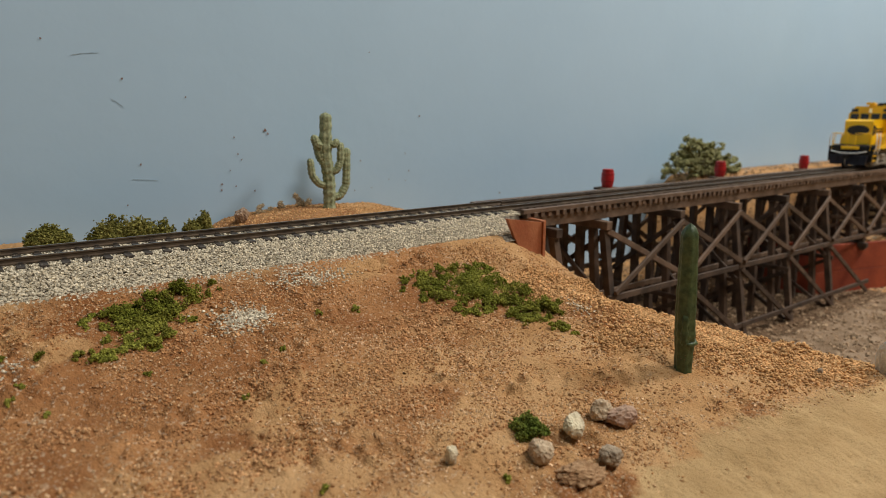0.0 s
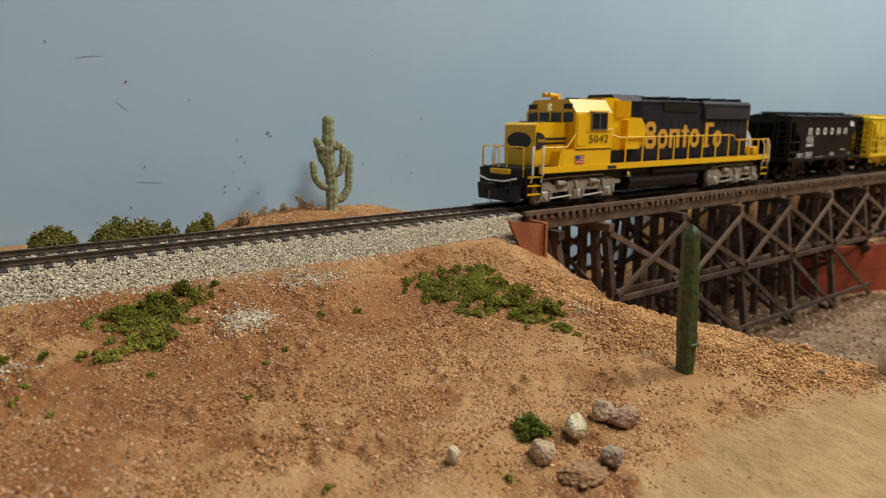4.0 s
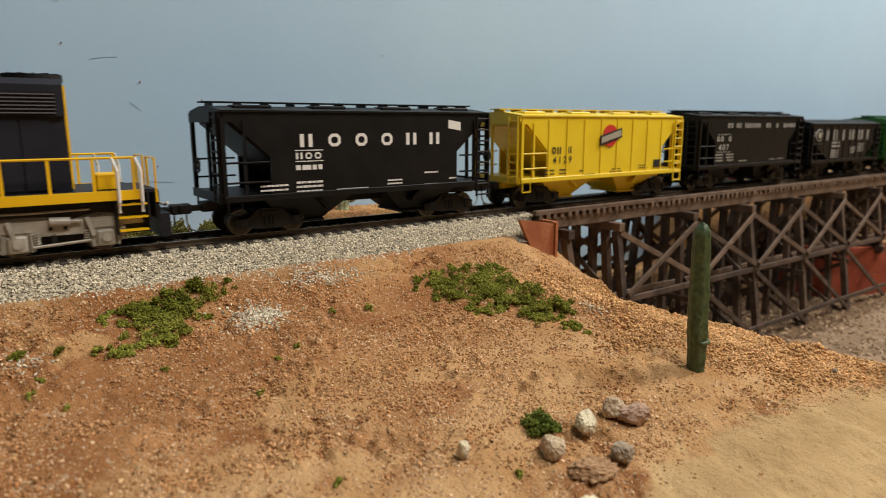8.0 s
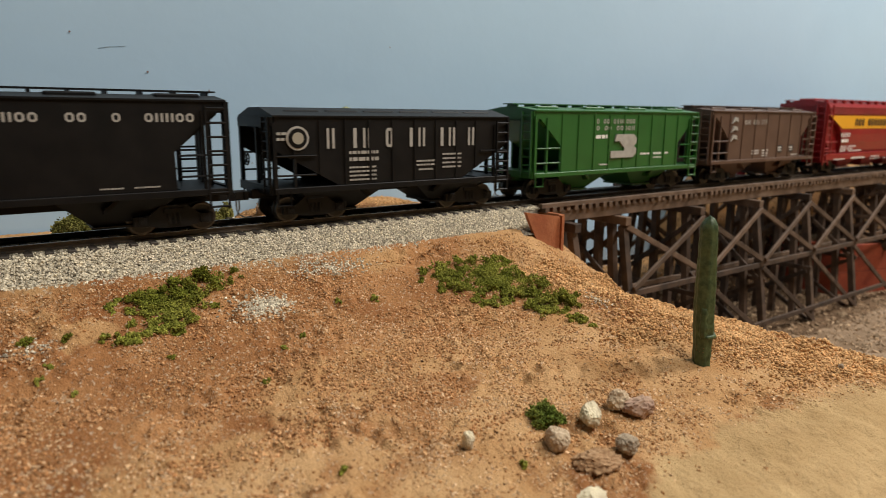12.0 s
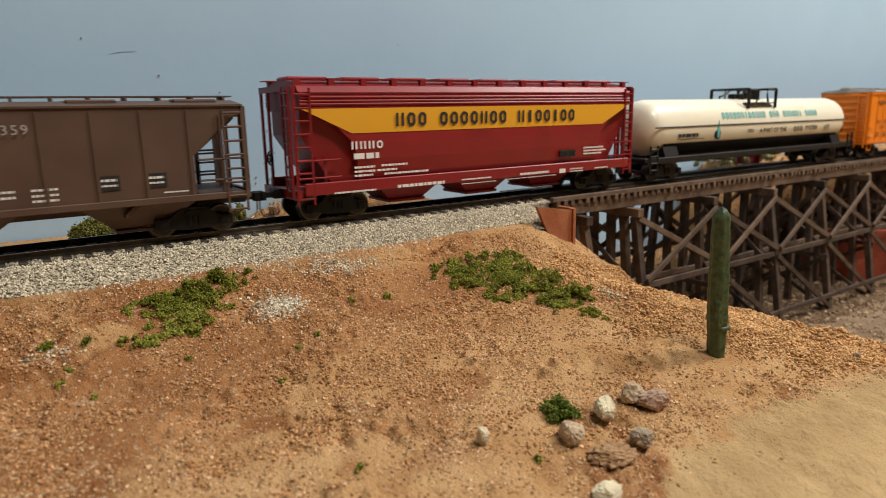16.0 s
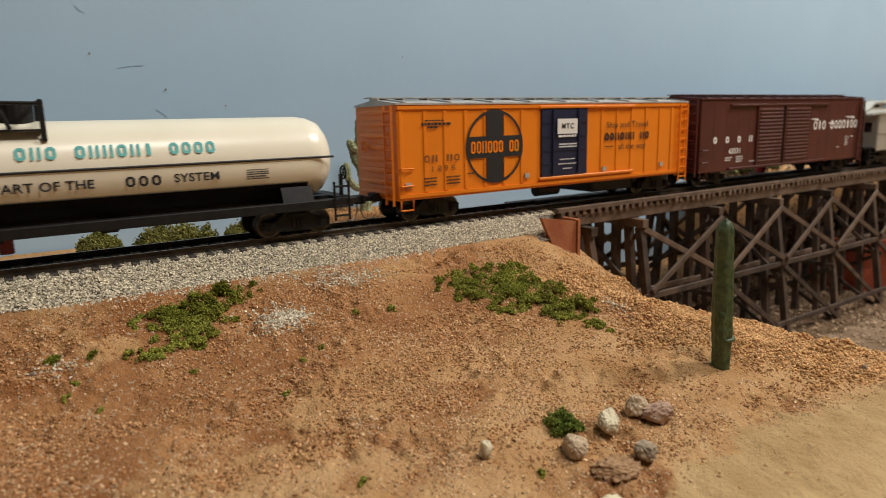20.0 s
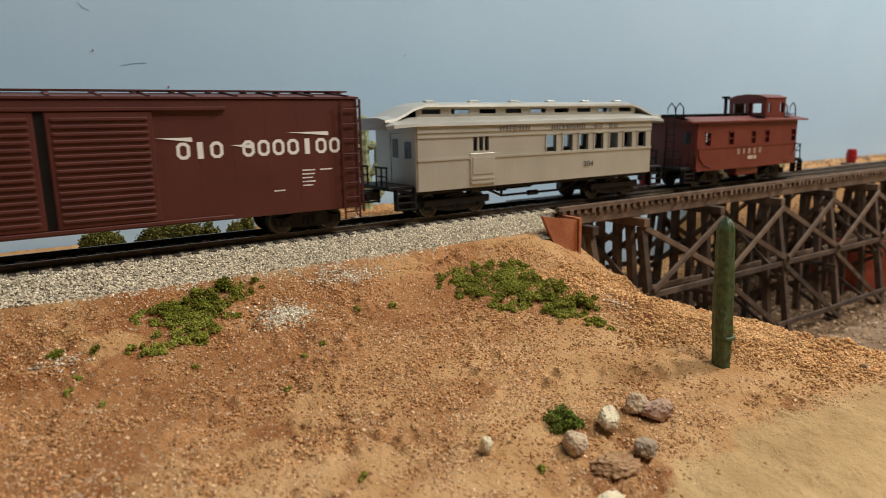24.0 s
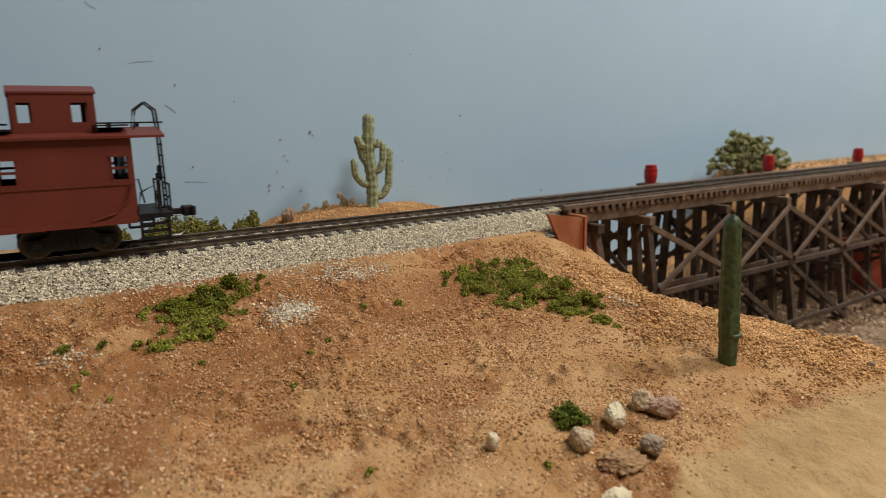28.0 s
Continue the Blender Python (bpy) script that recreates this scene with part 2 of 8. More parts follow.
def soup(name, verts, faces, material, parent=None):
    me = bpy.data.meshes.new(name)
    me.from_pydata(verts, [], faces)
    me.materials.append(material)
    ob = new(name, me)
    ob.parent = parent
    return ob


def box(bm, x0, x1, y0, y1, z0, z1, bevel=0.0):
    vs = [bm.verts.new((x, y, z)) for x in (x0, x1) for y in (y0, y1) for z in (z0, z1)]
    fs = [bm.faces.new([vs[i] for i in q]) for q in ((0, 1, 3, 2), (4, 6, 7, 5), (0, 4, 5, 1), (2, 3, 7, 6), (0, 2, 6, 4), (1, 5, 7, 3))]
    if bevel:
        es = {e for f in fs for e in f.edges}
        bmesh.ops.bevel(bm, geom=list(es), offset=bevel, segments=1, affect="EDGES", profile=0.5)
    return bm


def beam(bm, p, q, w, h, up=(0, 0, 1)):
    """A square timber from p to q."""
    p, q = Vector(p), Vector(q)
    d = (q - p).normalized()
    s = d.cross(Vector(up))
    s = s.normalized() if s.length > 1e-6 else Vector((1, 0, 0))
    u = s.cross(d)
    c = [(a * w / 2) * s + (b * h / 2) * u for a, b in ((-1, -1), (1, -1), (1, 1), (-1, 1))]
    vs = [bm.verts.new(e + o) for e in (p, q) for o in c]
    for f in ((3, 2, 1, 0), (4, 5, 6, 7), (0, 1, 5, 4), (1, 2, 6, 5), (2, 3, 7, 6), (3, 0, 4, 7)):
        bm.faces.new([vs[i] for i in f])
    return bm


def tube(bm, path, r, n=6, caps=True):
    """A round bar along a path; r is one radius or one a point."""
    path = [Vector(p) for p in path]
    rs = r if isinstance(r, (list, tuple)) else [r] * len(path)
    rings = []
    ref = Vector((0.123, 0.21, 0.97))
    for i, p in enumerate(path):
        d = (path[min(i + 1, len(path) - 1)] - path[max(i - 1, 0)]).normalized()
        s = d.cross(ref if abs(d.dot(ref)) < 0.95 else Vector((1, 0, 0))).normalized()
        u = s.cross(d)
        rings.append([bm.verts.new(p + rs[i] * (math.cos(2 * math.pi * k / n) * s + math.sin(2 * math.pi * k / n) * u)) for k in range(n)])
    for a, b in zip(rings, rings[1:]):
        for k in range(n):
            bm.faces.new([a[k], a[(k + 1) % n], b[(k + 1) % n], b[k]])
    if caps:
        bm.faces.new(rings[0][::-1])
        bm.faces.new(rings[-1])
    return bm


def prism(bm, outline, y0, y1, axis="y"):
    """An outline of (a, b) pairs swept from y0 to y1: (x, z) along y, (y, z) along x, or (x, y) along z."""
    def v(a, b, c):
        return {"y": (a, c, b), "x": (c, a, b), "z": (a, b, c)}[axis]
    lo = [bm.verts.new(v(a, b, y0)) for a, b in outline]
    hi = [bm.verts.new(v(a, b, y1)) for a, b in outline]
    n = len(outline)
    bm.faces.new(lo)
    bm.faces.new(hi[::-1])
    for i in range(n):
        bm.faces.new([lo[i], hi[i], hi[(i + 1) % n], lo[(i + 1) % n]])
    bmesh.ops.recalc_face_normals(bm, faces=bm.faces)
    return bm


def bms():
    return bmesh.new()


# ---- ground ----
def lerp_table(v, xs, ys):
    return np.interp(v, xs, ys)


def smooth_step(a, b, v):
    t = np.clip((v - a) / (b - a), 0, 1)
    return t * t * (3 - 2 * t)


def ridge_x(y):
    return lerp_table(y, [-0.30, -0.161, -0.117, -0.095, -0.066, -0.030, 0.06], [0.300, 0.262, 0.246, 0.234, 0.227, 0.224, 0.224])


def bumps(x, y, seed, size):
    rng = np.random.RandomState(seed)
    z = 0 * x
    for k in range(7):
        a, b = rng.uniform(0, 6.28, 2)
        w = 2 * np.pi / (size * rng.uniform(0.6, 1.7))
        z = z + np.sin(w * (x * np.cos(a) + y * np.sin(a)) + b)
    return z / 7


def lumps(x, y, size, seed):
    """Smooth random lumps of about that size, between -1 and 1."""
    table = np.random.RandomState(seed).uniform(-1, 1, (64, 64))
    u, v = x / size + 200.3, y / size + 200.7
    i, j = np.floor(u).astype(int), np.floor(v).astype(int)
    a, b = u - i, v - j
    a, b = a * a * (3 - 2 * a), b * b * (3 - 2 * b)
    t = lambda p, q: table[(i + p) % 64, (j + q) % 64]
    return (t(0, 0) * (1 - a) + t(1, 0) * a) * (1 - b) + (t(0, 1) * (1 - a) + t(1, 1) * a) * b


def crust(x, y):
    """Crusty dirt: patches of raised crumbs and small hollows."""
    patch = smooth_step(-0.25, 0.45, lumps(x, y, 0.014, 61) + 0.4 * lumps(x, y, 0.007, 62))
    fine = lumps(x, y, 0.0034, 63) + 0.6 * lumps(x, y, 0.0018, 64)
    return 0.0013 * patch * fine + 0.0006 * lumps(x, y, 0.009, 65)


def ground_z(x, y):
    """Height of the layout's scenery, in metres, under arrays of x and y."""
    z = lerp_table(-y, [0.0, 0.028, 0.045, 0.066, 0.095, 0.117, 0.129, 0.161, 0.195, 0.26, 0.9],
                   [-0.0095, -0.0095, -0.0195, -0.027, -0.034, -0.038, -0.040, -0.045, -0.050, -0.058, -0.09])
    back = lerp_table(x, [-0.3, 0.020, 0.045, 0.094, 0.108, 0.14, 0.19, 0.23], [-0.0095, -0.0105, -0.016, -0.0145, -0.0078, -0.0038, -0.006, -0.010])
    z = np.where(y > 0.0, z + (back + 0.0095) * smooth_step(0.018, 0.05, y), z)
    d = -0.028 - y
    z = z + 0.0028 * bumps(x, y, 3, 0.11) * smooth_step(0.01, 0.05, d) + 0.0010 * bumps(x, y, 5, 0.03) * smooth_step(0.0, 0.03, d)
    off = wash_line(x) + 0.004 - y
    z = z + crust(x, y) * smooth_step(0.0, 0.006, d) * (1 - 0.75 * smooth_step(0.0, 0.012, off))
    z = z + smooth_step(0.0, 0.010, off) * (0.0011 * np.abs(lumps(x, y, 0.021, 67)) + 0.0007 * np.abs(lumps(x, y, 0.009, 68)))
    edge = ridge_x(y)
    drop = lerp_table(-y, [0.0, 0.03, 0.066, 0.095, 0.117, 0.161], [0.010, 0.010, 0.008, 0.004, 0.003, 0.001])
    z = z - drop * smooth_step(-0.034, 0.0, x - edge)
    fall = z - np.clip(x - edge, 0, None) * (0.62 + 0.9 * smooth_step(-0.09, -0.03, y))
    floor_z = -0.106 + 0.034 * smooth_step(0.010, 0.058, y) + 0.004 * bumps(x, y, 9, 0.10) + 0.045 * smooth_step(-0.12, -0.22, y)
    bank = -0.11 + 0.1055 * smooth_step(0.395, 0.495, x) * smooth_step(0.030, 0.060, y)
    terrace = -0.11 + 0.050 * smooth_step(0.560, 0.570, x) * smooth_step(0.004, 0.012, y - wall_y(x)) + 0.05 * smooth_step(0.70, 0.86, x)
    shelf = -0.1 + 0.0905 * smooth_step(0.93, 0.985, x)
    low = np.maximum(np.maximum(np.maximum(floor_z, bank), terrace), shelf)
    return np.where(x > edge, np.maximum(fall, low), z)


def wall_y(x):
    """The front of the red retaining wall below the far bents."""
    return lerp_table(x, [0.552, 0.70, 0.90], [-0.012, -0.060, -0.060])


def wash_line(x):
    return lerp_table(x, [0.05, 0.095, 0.118, 0.133, 0.156, 0.182, 0.210, 0.24, 0.30], [-0.26, -0.20, -0.160, -0.156, -0.154, -0.156, -0.160, -0.167, -0.17])


def build_ground():
    xs = np.concatenate([np.linspace(-2.6, -0.95, 40), np.linspace(-0.9, -0.06, 30), np.linspace(-0.0595, 0.30, 430), np.linspace(0.302, 0.40, 60), np.linspace(0.405, 1.1, 110), np.linspace(1.13, 3.2, 60)])
    ys = np.concatenate([np.linspace(-0.9, -0.24, 24), np.linspace(-0.2375, -0.19, 30), np.linspace(-0.1892, -0.03, 200), np.linspace(-0.0285, 0.0835, 66)])
    X, Y = np.meshgrid(xs, ys)
    Z = ground_z(X, Y)
    rng = np.random.RandomState(2)
    Z = Z + rng.normal(0, 0.00014, Z.shape)
    nx, ny = len(xs), len(ys)
    verts = np.stack([X, Y, Z], -1).reshape(-1, 3).tolist()
    faces = [(j * nx + i, j * nx + i + 1, (j + 1) * nx + i + 1, (j + 1) * nx + i) for j in range(ny - 1) for i in range(nx - 1)]
    ob = soup("ground", verts, faces, M_GROUND)
    wash = np.clip(0.5 - (Y - wash_line(X)) / 0.018, 0, 1)
    # canyon spreads the shade-darkened bed below the bridge, gravel the beige stones before it
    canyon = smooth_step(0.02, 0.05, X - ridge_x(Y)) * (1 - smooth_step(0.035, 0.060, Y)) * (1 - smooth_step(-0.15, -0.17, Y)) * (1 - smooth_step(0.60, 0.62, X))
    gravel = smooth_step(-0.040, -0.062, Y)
    tan = smooth_step(-0.062, -0.105, Y) * smooth_step(-0.02, 0.07, X) * (0.62 + 0.5 * lumps(X, Y, 0.022, 71)) + 0.5 * smooth_step(0.15, 0.6, lumps(X, Y, 0.025, 72)) * smooth_step(-0.046, -0.062, Y) + 1.3 * np.exp(-((X - 0.019) / 0.008) ** 2 - ((Y + 0.046) / 0.0042) ** 2) + 1.1 * np.exp(-((X - 0.007) / 0.006) ** 2 - ((Y + 0.040) / 0.0035) ** 2) + 1.5 * smooth_step(0.035, 0.045, Y) * (1 - smooth_step(0.04, 0.07, X)) + 1.2 * smooth_step(0.150, 0.185, X) * smooth_step(-0.078, -0.050, Y) + 0.9 * np.exp(-((X - 0.118) / 0.016) ** 2 - ((Y + 0.036) / 0.007) ** 2) + 0.55 * np.exp(-((X - 0.080) / 0.034) ** 2 - ((Y + 0.092) / 0.020) ** 2) + 0.9 * np.exp(-((X - 0.006) / 0.012) ** 2 - ((Y + 0.052) / 0.004) ** 2) * smooth_step(-0.2, 0.3, lumps(X, Y, 0.006, 73))
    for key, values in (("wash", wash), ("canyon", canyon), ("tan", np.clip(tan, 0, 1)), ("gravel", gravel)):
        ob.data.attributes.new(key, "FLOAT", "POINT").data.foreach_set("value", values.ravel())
    ob.data.polygons.foreach_set("use_smooth", [True] * len(faces))
    return tagged(ob, "rolling red-brown desert dirt of the layout, with a pale sandy wash", "ground", kind="structure")


build_ground()


def plain_wall(name, x0, x1, y0, y1, z0, z1, material, label, category="wall"):
    return tagged(part(name, box(bms(), x0, x1, y0, y1, z0, z1), material), label, category, kind="structure")


plain_wall("backdrop", -2.65, 3.25, 0.085, 0.10, -0.25, 1.0, M_WALL, "pale blue painted sky backdrop board behind the track", "backdrop")
plain_wall("floor", -3.0, 3.8, -3.0, 1.2, -1.0, -0.95, M_ROOM, "plain pale floor of the room around the layout", "floor")
plain_wall("wall_north", -3.0, 3.8, 1.2, 1.25, -1.0, 1.6, M_ROOM, "plain off-white wall of the room")
plain_wall("wall_south", -3.0, 3.8, -3.05, -3.0, -1.0, 1.6, M_ROOM, "plain off-white wall of the room")
plain_wall("wall_west", -3.05, -3.0, -3.0, 1.2, -1.0, 1.6, M_ROOM, "plain off-white wall of the room")
plain_wall("wall_east", 3.8, 3.85, -3.0, 1.2, -1.0, 1.6, M_ROOM, "plain off-white wall of the room")
plain_wall("ceiling", -3.0, 3.8, -3.0, 1.2, 1.6, 1.65, M_ROOM, "plain white ceiling of the room", "ceiling")


# ---- grains, clumps and leaves: many small solids in one mesh ----
CUBE = np.array([[-1, -1, -1], [1, -1, -1], [1, 1, -1], [-1, 1, -1], [-1, -1, 1], [1, -1, 1], [1, 1, 1], [-1, 1, 1]], float) * 0.62
CUBE_F = np.array([[0, 3, 2, 1], [4, 5, 6, 7], [0, 1, 5, 4], [1, 2, 6, 5], [2, 3, 7, 6], [3, 0, 4, 7]])
OCTA = np.array([[1, 0, 0], [-1, 0, 0], [0, 1, 0], [0, -1, 0], [0, 0, 1], [0, 0, -1]], float)
OCTA_F = np.array([[0, 2, 4], [2, 1, 4], [1, 3, 4], [3, 0, 4], [2, 0, 5], [1, 2, 5], [3, 1, 5], [0, 3, 5]])


_g = (1 + 5 ** 0.5) / 2
NUB = np.array([(-1, _g, 0), (1, _g, 0), (-1, -_g, 0), (1, -_g, 0), (0, -1, _g), (0, 1, _g), (0, -1, -_g), (0, 1, -_g), (_g, 0, -1), (_g, 0, 1), (-_g, 0, -1), (-_g, 0, 1)], float) * 0.47
NUB_F = np.array([(0, 11, 5), (0, 5, 1), (0, 1, 7), (0, 7, 10), (0, 10, 11), (1, 5, 9), (5, 11, 4), (11, 10, 2), (10, 7, 6), (7, 1, 8), (3, 9, 4), (3, 4, 2), (3, 2, 6), (3, 6, 8), (3, 8, 9), (4, 9, 5), (2, 4, 11), (6, 2, 10), (8, 6, 7), (9, 8, 1)])
SHAPES = {"cube": (CUBE, CUBE_F), "octa": (OCTA, OCTA_F), "nub": (NUB, NUB_F)}


def grains(name, places, sizes, material, seed, shape="cube", flat=0.8, jitter=0.35):
    """One mesh of rough grains, one at each place."""
    rng = np.random.RandomState(seed)
    base, f = SHAPES[shape]
    n, k = len(places), len(base)
    v = base[None] * (1 + rng.uniform(-jitter, jitter, (n, k, 3)))
    v = v * sizes[:, None, None] * rng.uniform(0.7, 1.3, (n, 1, 3))
    q = rng.normal(size=(n, 4))
    q /= np.linalg.norm(q, axis=1, keepdims=True)
    w, x, y, z = q.T
    rot = np.stack([1 - 2 * (y * y + z * z), 2 * (x * y - z * w), 2 * (x * z + y * w), 2 * (x * y + z * w), 1 - 2 * (x * x + z * z), 2 * (y * z - x * w), 2 * (x * z - y * w), 2 * (y * z + x * w), 1 - 2 * (x * x + y * y)], -1).reshape(n, 3, 3)
    v = np.einsum("nij,nkj->nki", rot, v)
    v[..., 2] *= flat
    v = v + places[:, None]
    faces = (f[None] + (np.arange(n) * k)[:, None, None]).reshape(-1, f.shape[1])
    return soup(name, v.reshape(-1, 3).tolist(), faces.tolist(), material)


def on_ground(x, y, lift=0.0):
    return np.stack([x, y, ground_z(x, y) + lift], -1)


# ballast shoulders: a full bed of grains under and beside the track
def bed_z(y):
    a = np.abs(y)
    return lerp_table(a, [0.0, 0.0135, 0.0175, 0.033], [-0.0024, -0.0024, -0.0035, -0.0125])


def build_ballast():
    rng = np.random.RandomState(11)
    n = 92000
    x = rng.uniform(-0.02, 0.219, n)
    y = rng.uniform(-0.036, 0.030, n)
    toe = lerp_table(x, [-0.02, 0.0, 0.05, 0.11, 0.14, 0.16, 0.20], [-0.027, -0.0275, -0.0315, -0.0315, -0.030, -0.027, -0.027]) + 0.0016 * bumps(x, 0 * x, 21, 0.04) + 0.0012 * bumps(x, y, 22, 0.012)
    keep = (y > toe) & ((np.abs(y) > 0.0150) | (rng.uniform(size=n) < 0.5)) & (y < 0.028)
    x, y = x[keep], y[keep]
    end = np.clip((x - 0.200) / 0.022, 0, 1) ** 2 * (np.abs(y) > 0.0165)
    p = np.stack([x, y, bed_z(y) - 0.012 * end - rng.uniform(0, 0.0007, x.size)], -1)
    tagged(grains("ballast", p, 0.00029 + 0.00030 * rng.beta(2, 2.5, x.size), M_BALLAST, 12), "loose light grey crushed stone ballast along the track", "ballast", kind="stuff")
    xs, ys = np.concatenate([np.linspace(-2.55, -0.62, 20), np.linspace(-0.6, 0.218, 140)]), np.linspace(-0.0315, 0.034, 40)
    X, Y = np.meshgrid(xs, ys)
    Z = bed_z(Y) - 0.0007 - 0.012 * np.clip((X - 0.200) / 0.022, 0, 1) ** 2 * (np.abs(Y) > 0.0165)
    faces = [(j * 160 + i, j * 160 + i + 1, (j + 1) * 160 + i + 1, (j + 1) * 160 + i) for j in range(39) for i in range(159)]
    tagged(soup("roadbed", np.stack([X, Y, Z], -1).reshape(-1, 3).tolist(), faces, M_ROADBED), "packed grey bed of ballast beneath the ties", "roadbed", kind="structure")


build_ballast()


def build_grit():
    rng = np.random.RandomState(31)
    n = 180000
    x, y = rng.uniform(-0.02, 0.27, n), rng.uniform(-0.185, -0.030, n)
    inside = (x < ridge_x(y) + 0.02) & (y > wash_line(x) + rng.normal(0, 0.003, n))
    sandy = smooth_step(-0.070, -0.115, y) * smooth_step(-0.02, 0.07, x)
    thick = 0.62 - 0.36 * sandy + 0.55 * lumps(x, y, 0.030, 41) + 0.75 * lumps(x, y, 0.010, 42) + 0.4 * lumps(x, y, 0.004, 43)
    keep = inside & (rng.uniform(size=n) < np.clip(thick, 0.10, 1))
    x, y = x[keep], y[keep]
    size = 0.00016 + 0.00062 * rng.beta(1.1, 4.6, x.size)
    kind = rng.uniform(size=x.size)
    kind = np.where(rng.uniform(size=x.size) < 0.45 * smooth_step(-0.070, -0.115, y), 0.70 + 0.29 * kind, kind)
    for name, lo, hi, m, label in (("grit", 0, 0.70, M_PEBBLE, "scattered orange-brown grit on the dirt"), ("pale_grit", 0.70, 0.993, M_PEBBLE_PALE, "scattered pale tan grit on the dirt"), ("dark_grit", 0.993, 1.0, M_DARKGRIT, "scattered dark brown crumbs on the dirt")):
        k = (kind >= lo) & (kind < hi)
        tagged(grains(name, on_ground(x[k], y[k]), size[k], m, 32), label, "gravel", kind="stuff")
    # coarse orange talus on the shoulder around the tall cactus
    n = 46000
    x, y = rng.uniform(0.15, 0.30, n), rng.uniform(-0.175, -0.050, n)
    k = (x > ridge_x(y) - 0.050 + 0.022 * lumps(x, y, 0.016, 44) + rng.normal(0, 0.008, n)) & (x < ridge_x(y) + 0.035) & (y > wash_line(x) + 0.004)
    x, y = x[k], y[k]
    size = 0.00030 + 0.00090 * rng.beta(1.2, 5.0, x.size)
    tagged(grains("talus", on_ground(x, y, 0.35 * size + rng.uniform(0, 0.0007, x.size) * (lumps(x, y, 0.006, 45) > -0.2)), size, M_TALUS, 33, "nub", 0.9, 0.22), "coarse orange talus gravel on the shoulder above the canyon", "gravel", kind="stuff")
    # brown crusty clods along the foot of the hill and round the rocks
    n = 6500
    t = rng.uniform(0, 1, n)
    x = 0.06 + 0.16 * t + rng.normal(0, 0.012, n)
    y = -0.088 - 0.034 * np.sin(3 * t) + rng.normal(0, 0.018, n)
    k = bumps(x, y, 51, 0.022) > 0.10
    tagged(grains("clods", on_ground(x[k], y[k]), 0.00025 + 0.0006 * rng.beta(1.5, 3, k.sum()), M_CLOD, 34), "crusty brown clods of dirt", "dirt", kind="stuff")
    # crumbs of caked dirt that lie in drifts over the slope
    n = 42000
    x, y = rng.uniform(-0.02, 0.21, n), rng.uniform(-0.165, -0.036, n)
    drift = lumps(x, 2.2 * y, 0.020, 46) + 0.7 * lumps(x, 2.0 * y, 0.008, 47) + 0.35 * smooth_step(0.10, 0.0, x)
    k = (drift > 0.28 + 0.25 * smooth_step(-0.075, -0.10, y)) & (y > wash_line(x) + 0.006) & (x < ridge_x(y) - 0.01)
    x, y = x[k], y[k]
    size = 0.00022 + 0.00075 * rng.beta(1.2, 4.5, x.size)
    tagged(grains("crumbs", on_ground(x, y, 0.3 * size), size, M_CRUMB, 39, "nub", 0.85, 0.25), "caked crumbs of red-brown dirt in loose drifts", "dirt", kind="stuff")
    # spilled ballast patches on the slope
    def patch(cx, cy, rx, ry, n, seed):
        r = np.random.RandomState(seed)
        return cx + rx * r.normal(0, 0.5, n), cy + ry * r.normal(0, 0.5, n)
    px, py = [], []
    for q in SPILLS:
        a, b = patch(*q)
        px.append(a)
        py.append(b)
    x, y = np.concatenate(px), np.concatenate(py)
    tagged(grains("spilled_ballast", on_ground(x, y, 0.0002), rng.uniform(0.0003, 0.00052, x.size), M_BALLAST, 35), "spilled pale ballast stones on the slope", "ballast", kind="stuff")
    # canyon floor stones and back bank grit
    n = 11000
    x, y = rng.uniform(0.30, 0.80, n), rng.uniform(-0.17, 0.08, n)
    tagged(grains("canyon_gravel", on_ground(x, y), 0.0006 + 0.0020 * rng.beta(1.2, 4, n), M_ROCKGRIT, 36), "pale grey-pink gravel on the canyon floor", "gravel", kind="stuff")
    n = 6000
    x, y = rng.uniform(-0.02, 0.235, n), rng.uniform(0.032, 0.083, n)
    k = (x > 0.100) & (x < 0.212)
    tagged(grains("bank_gravel", on_ground(x[k], y[k]), 0.0003 + 0.0006 * rng.beta(1.2, 3, k.sum()), M_TALUS, 37), "orange gravel bank at the foot of the backdrop", "gravel", kind="stuff")
    n = 5000
    x, y = rng.uniform(0.40, 0.95, n), rng.uniform(0.03, 0.083, n)
    tagged(grains("far_bank_gravel", on_ground(x, y), 0.0004 + 0.0007 * rng.beta(1.2, 3, n), M_TALUS, 38), "orange gravel on the bank behind the bridge", "gravel", kind="stuff")


M_ROCKGRIT = mat("grey_pink_gravel", (0.42, 0.30, 0.19), 0.9, island=0.5, second=(0.26, 0.172, 0.105), scale=60, spec=0.1)
M_DARKGRIT = mat("dark_grit", (0.16, 0.09, 0.05), 0.9, island=0.5, spec=0.1)
M_TALUS = mat("orange_talus", (0.66, 0.395, 0.182), 0.9, island=0.38, second=(0.49, 0.275, 0.115), scale=60, spec=0.1)
M_ROCK_DARK = mat("dark_grey_rock", (0.22, 0.16, 0.105), 0.95, second=(0.46, 0.355, 0.24), scale=260, vary=0.3, bump=0.0006, bump_scale=600)
M_CRUST = mat("crusted_tan_dirt", (0.30, 0.165, 0.078), 0.95, second=(0.46, 0.28, 0.145), scale=900, vary=0.25, bump=0.0005, bump_scale=900)
M_CRUMB = mat("caked_dirt_crumbs", (0.42, 0.205, 0.085), 0.95, island=0.42, second=(0.55, 0.32, 0.155), scale=45, spec=0.1)
M_CLOD = mat("brown_clods", (0.40, 0.215, 0.095), 0.95, island=0.35, second=(0.49, 0.285, 0.135), scale=60, spec=0.1)
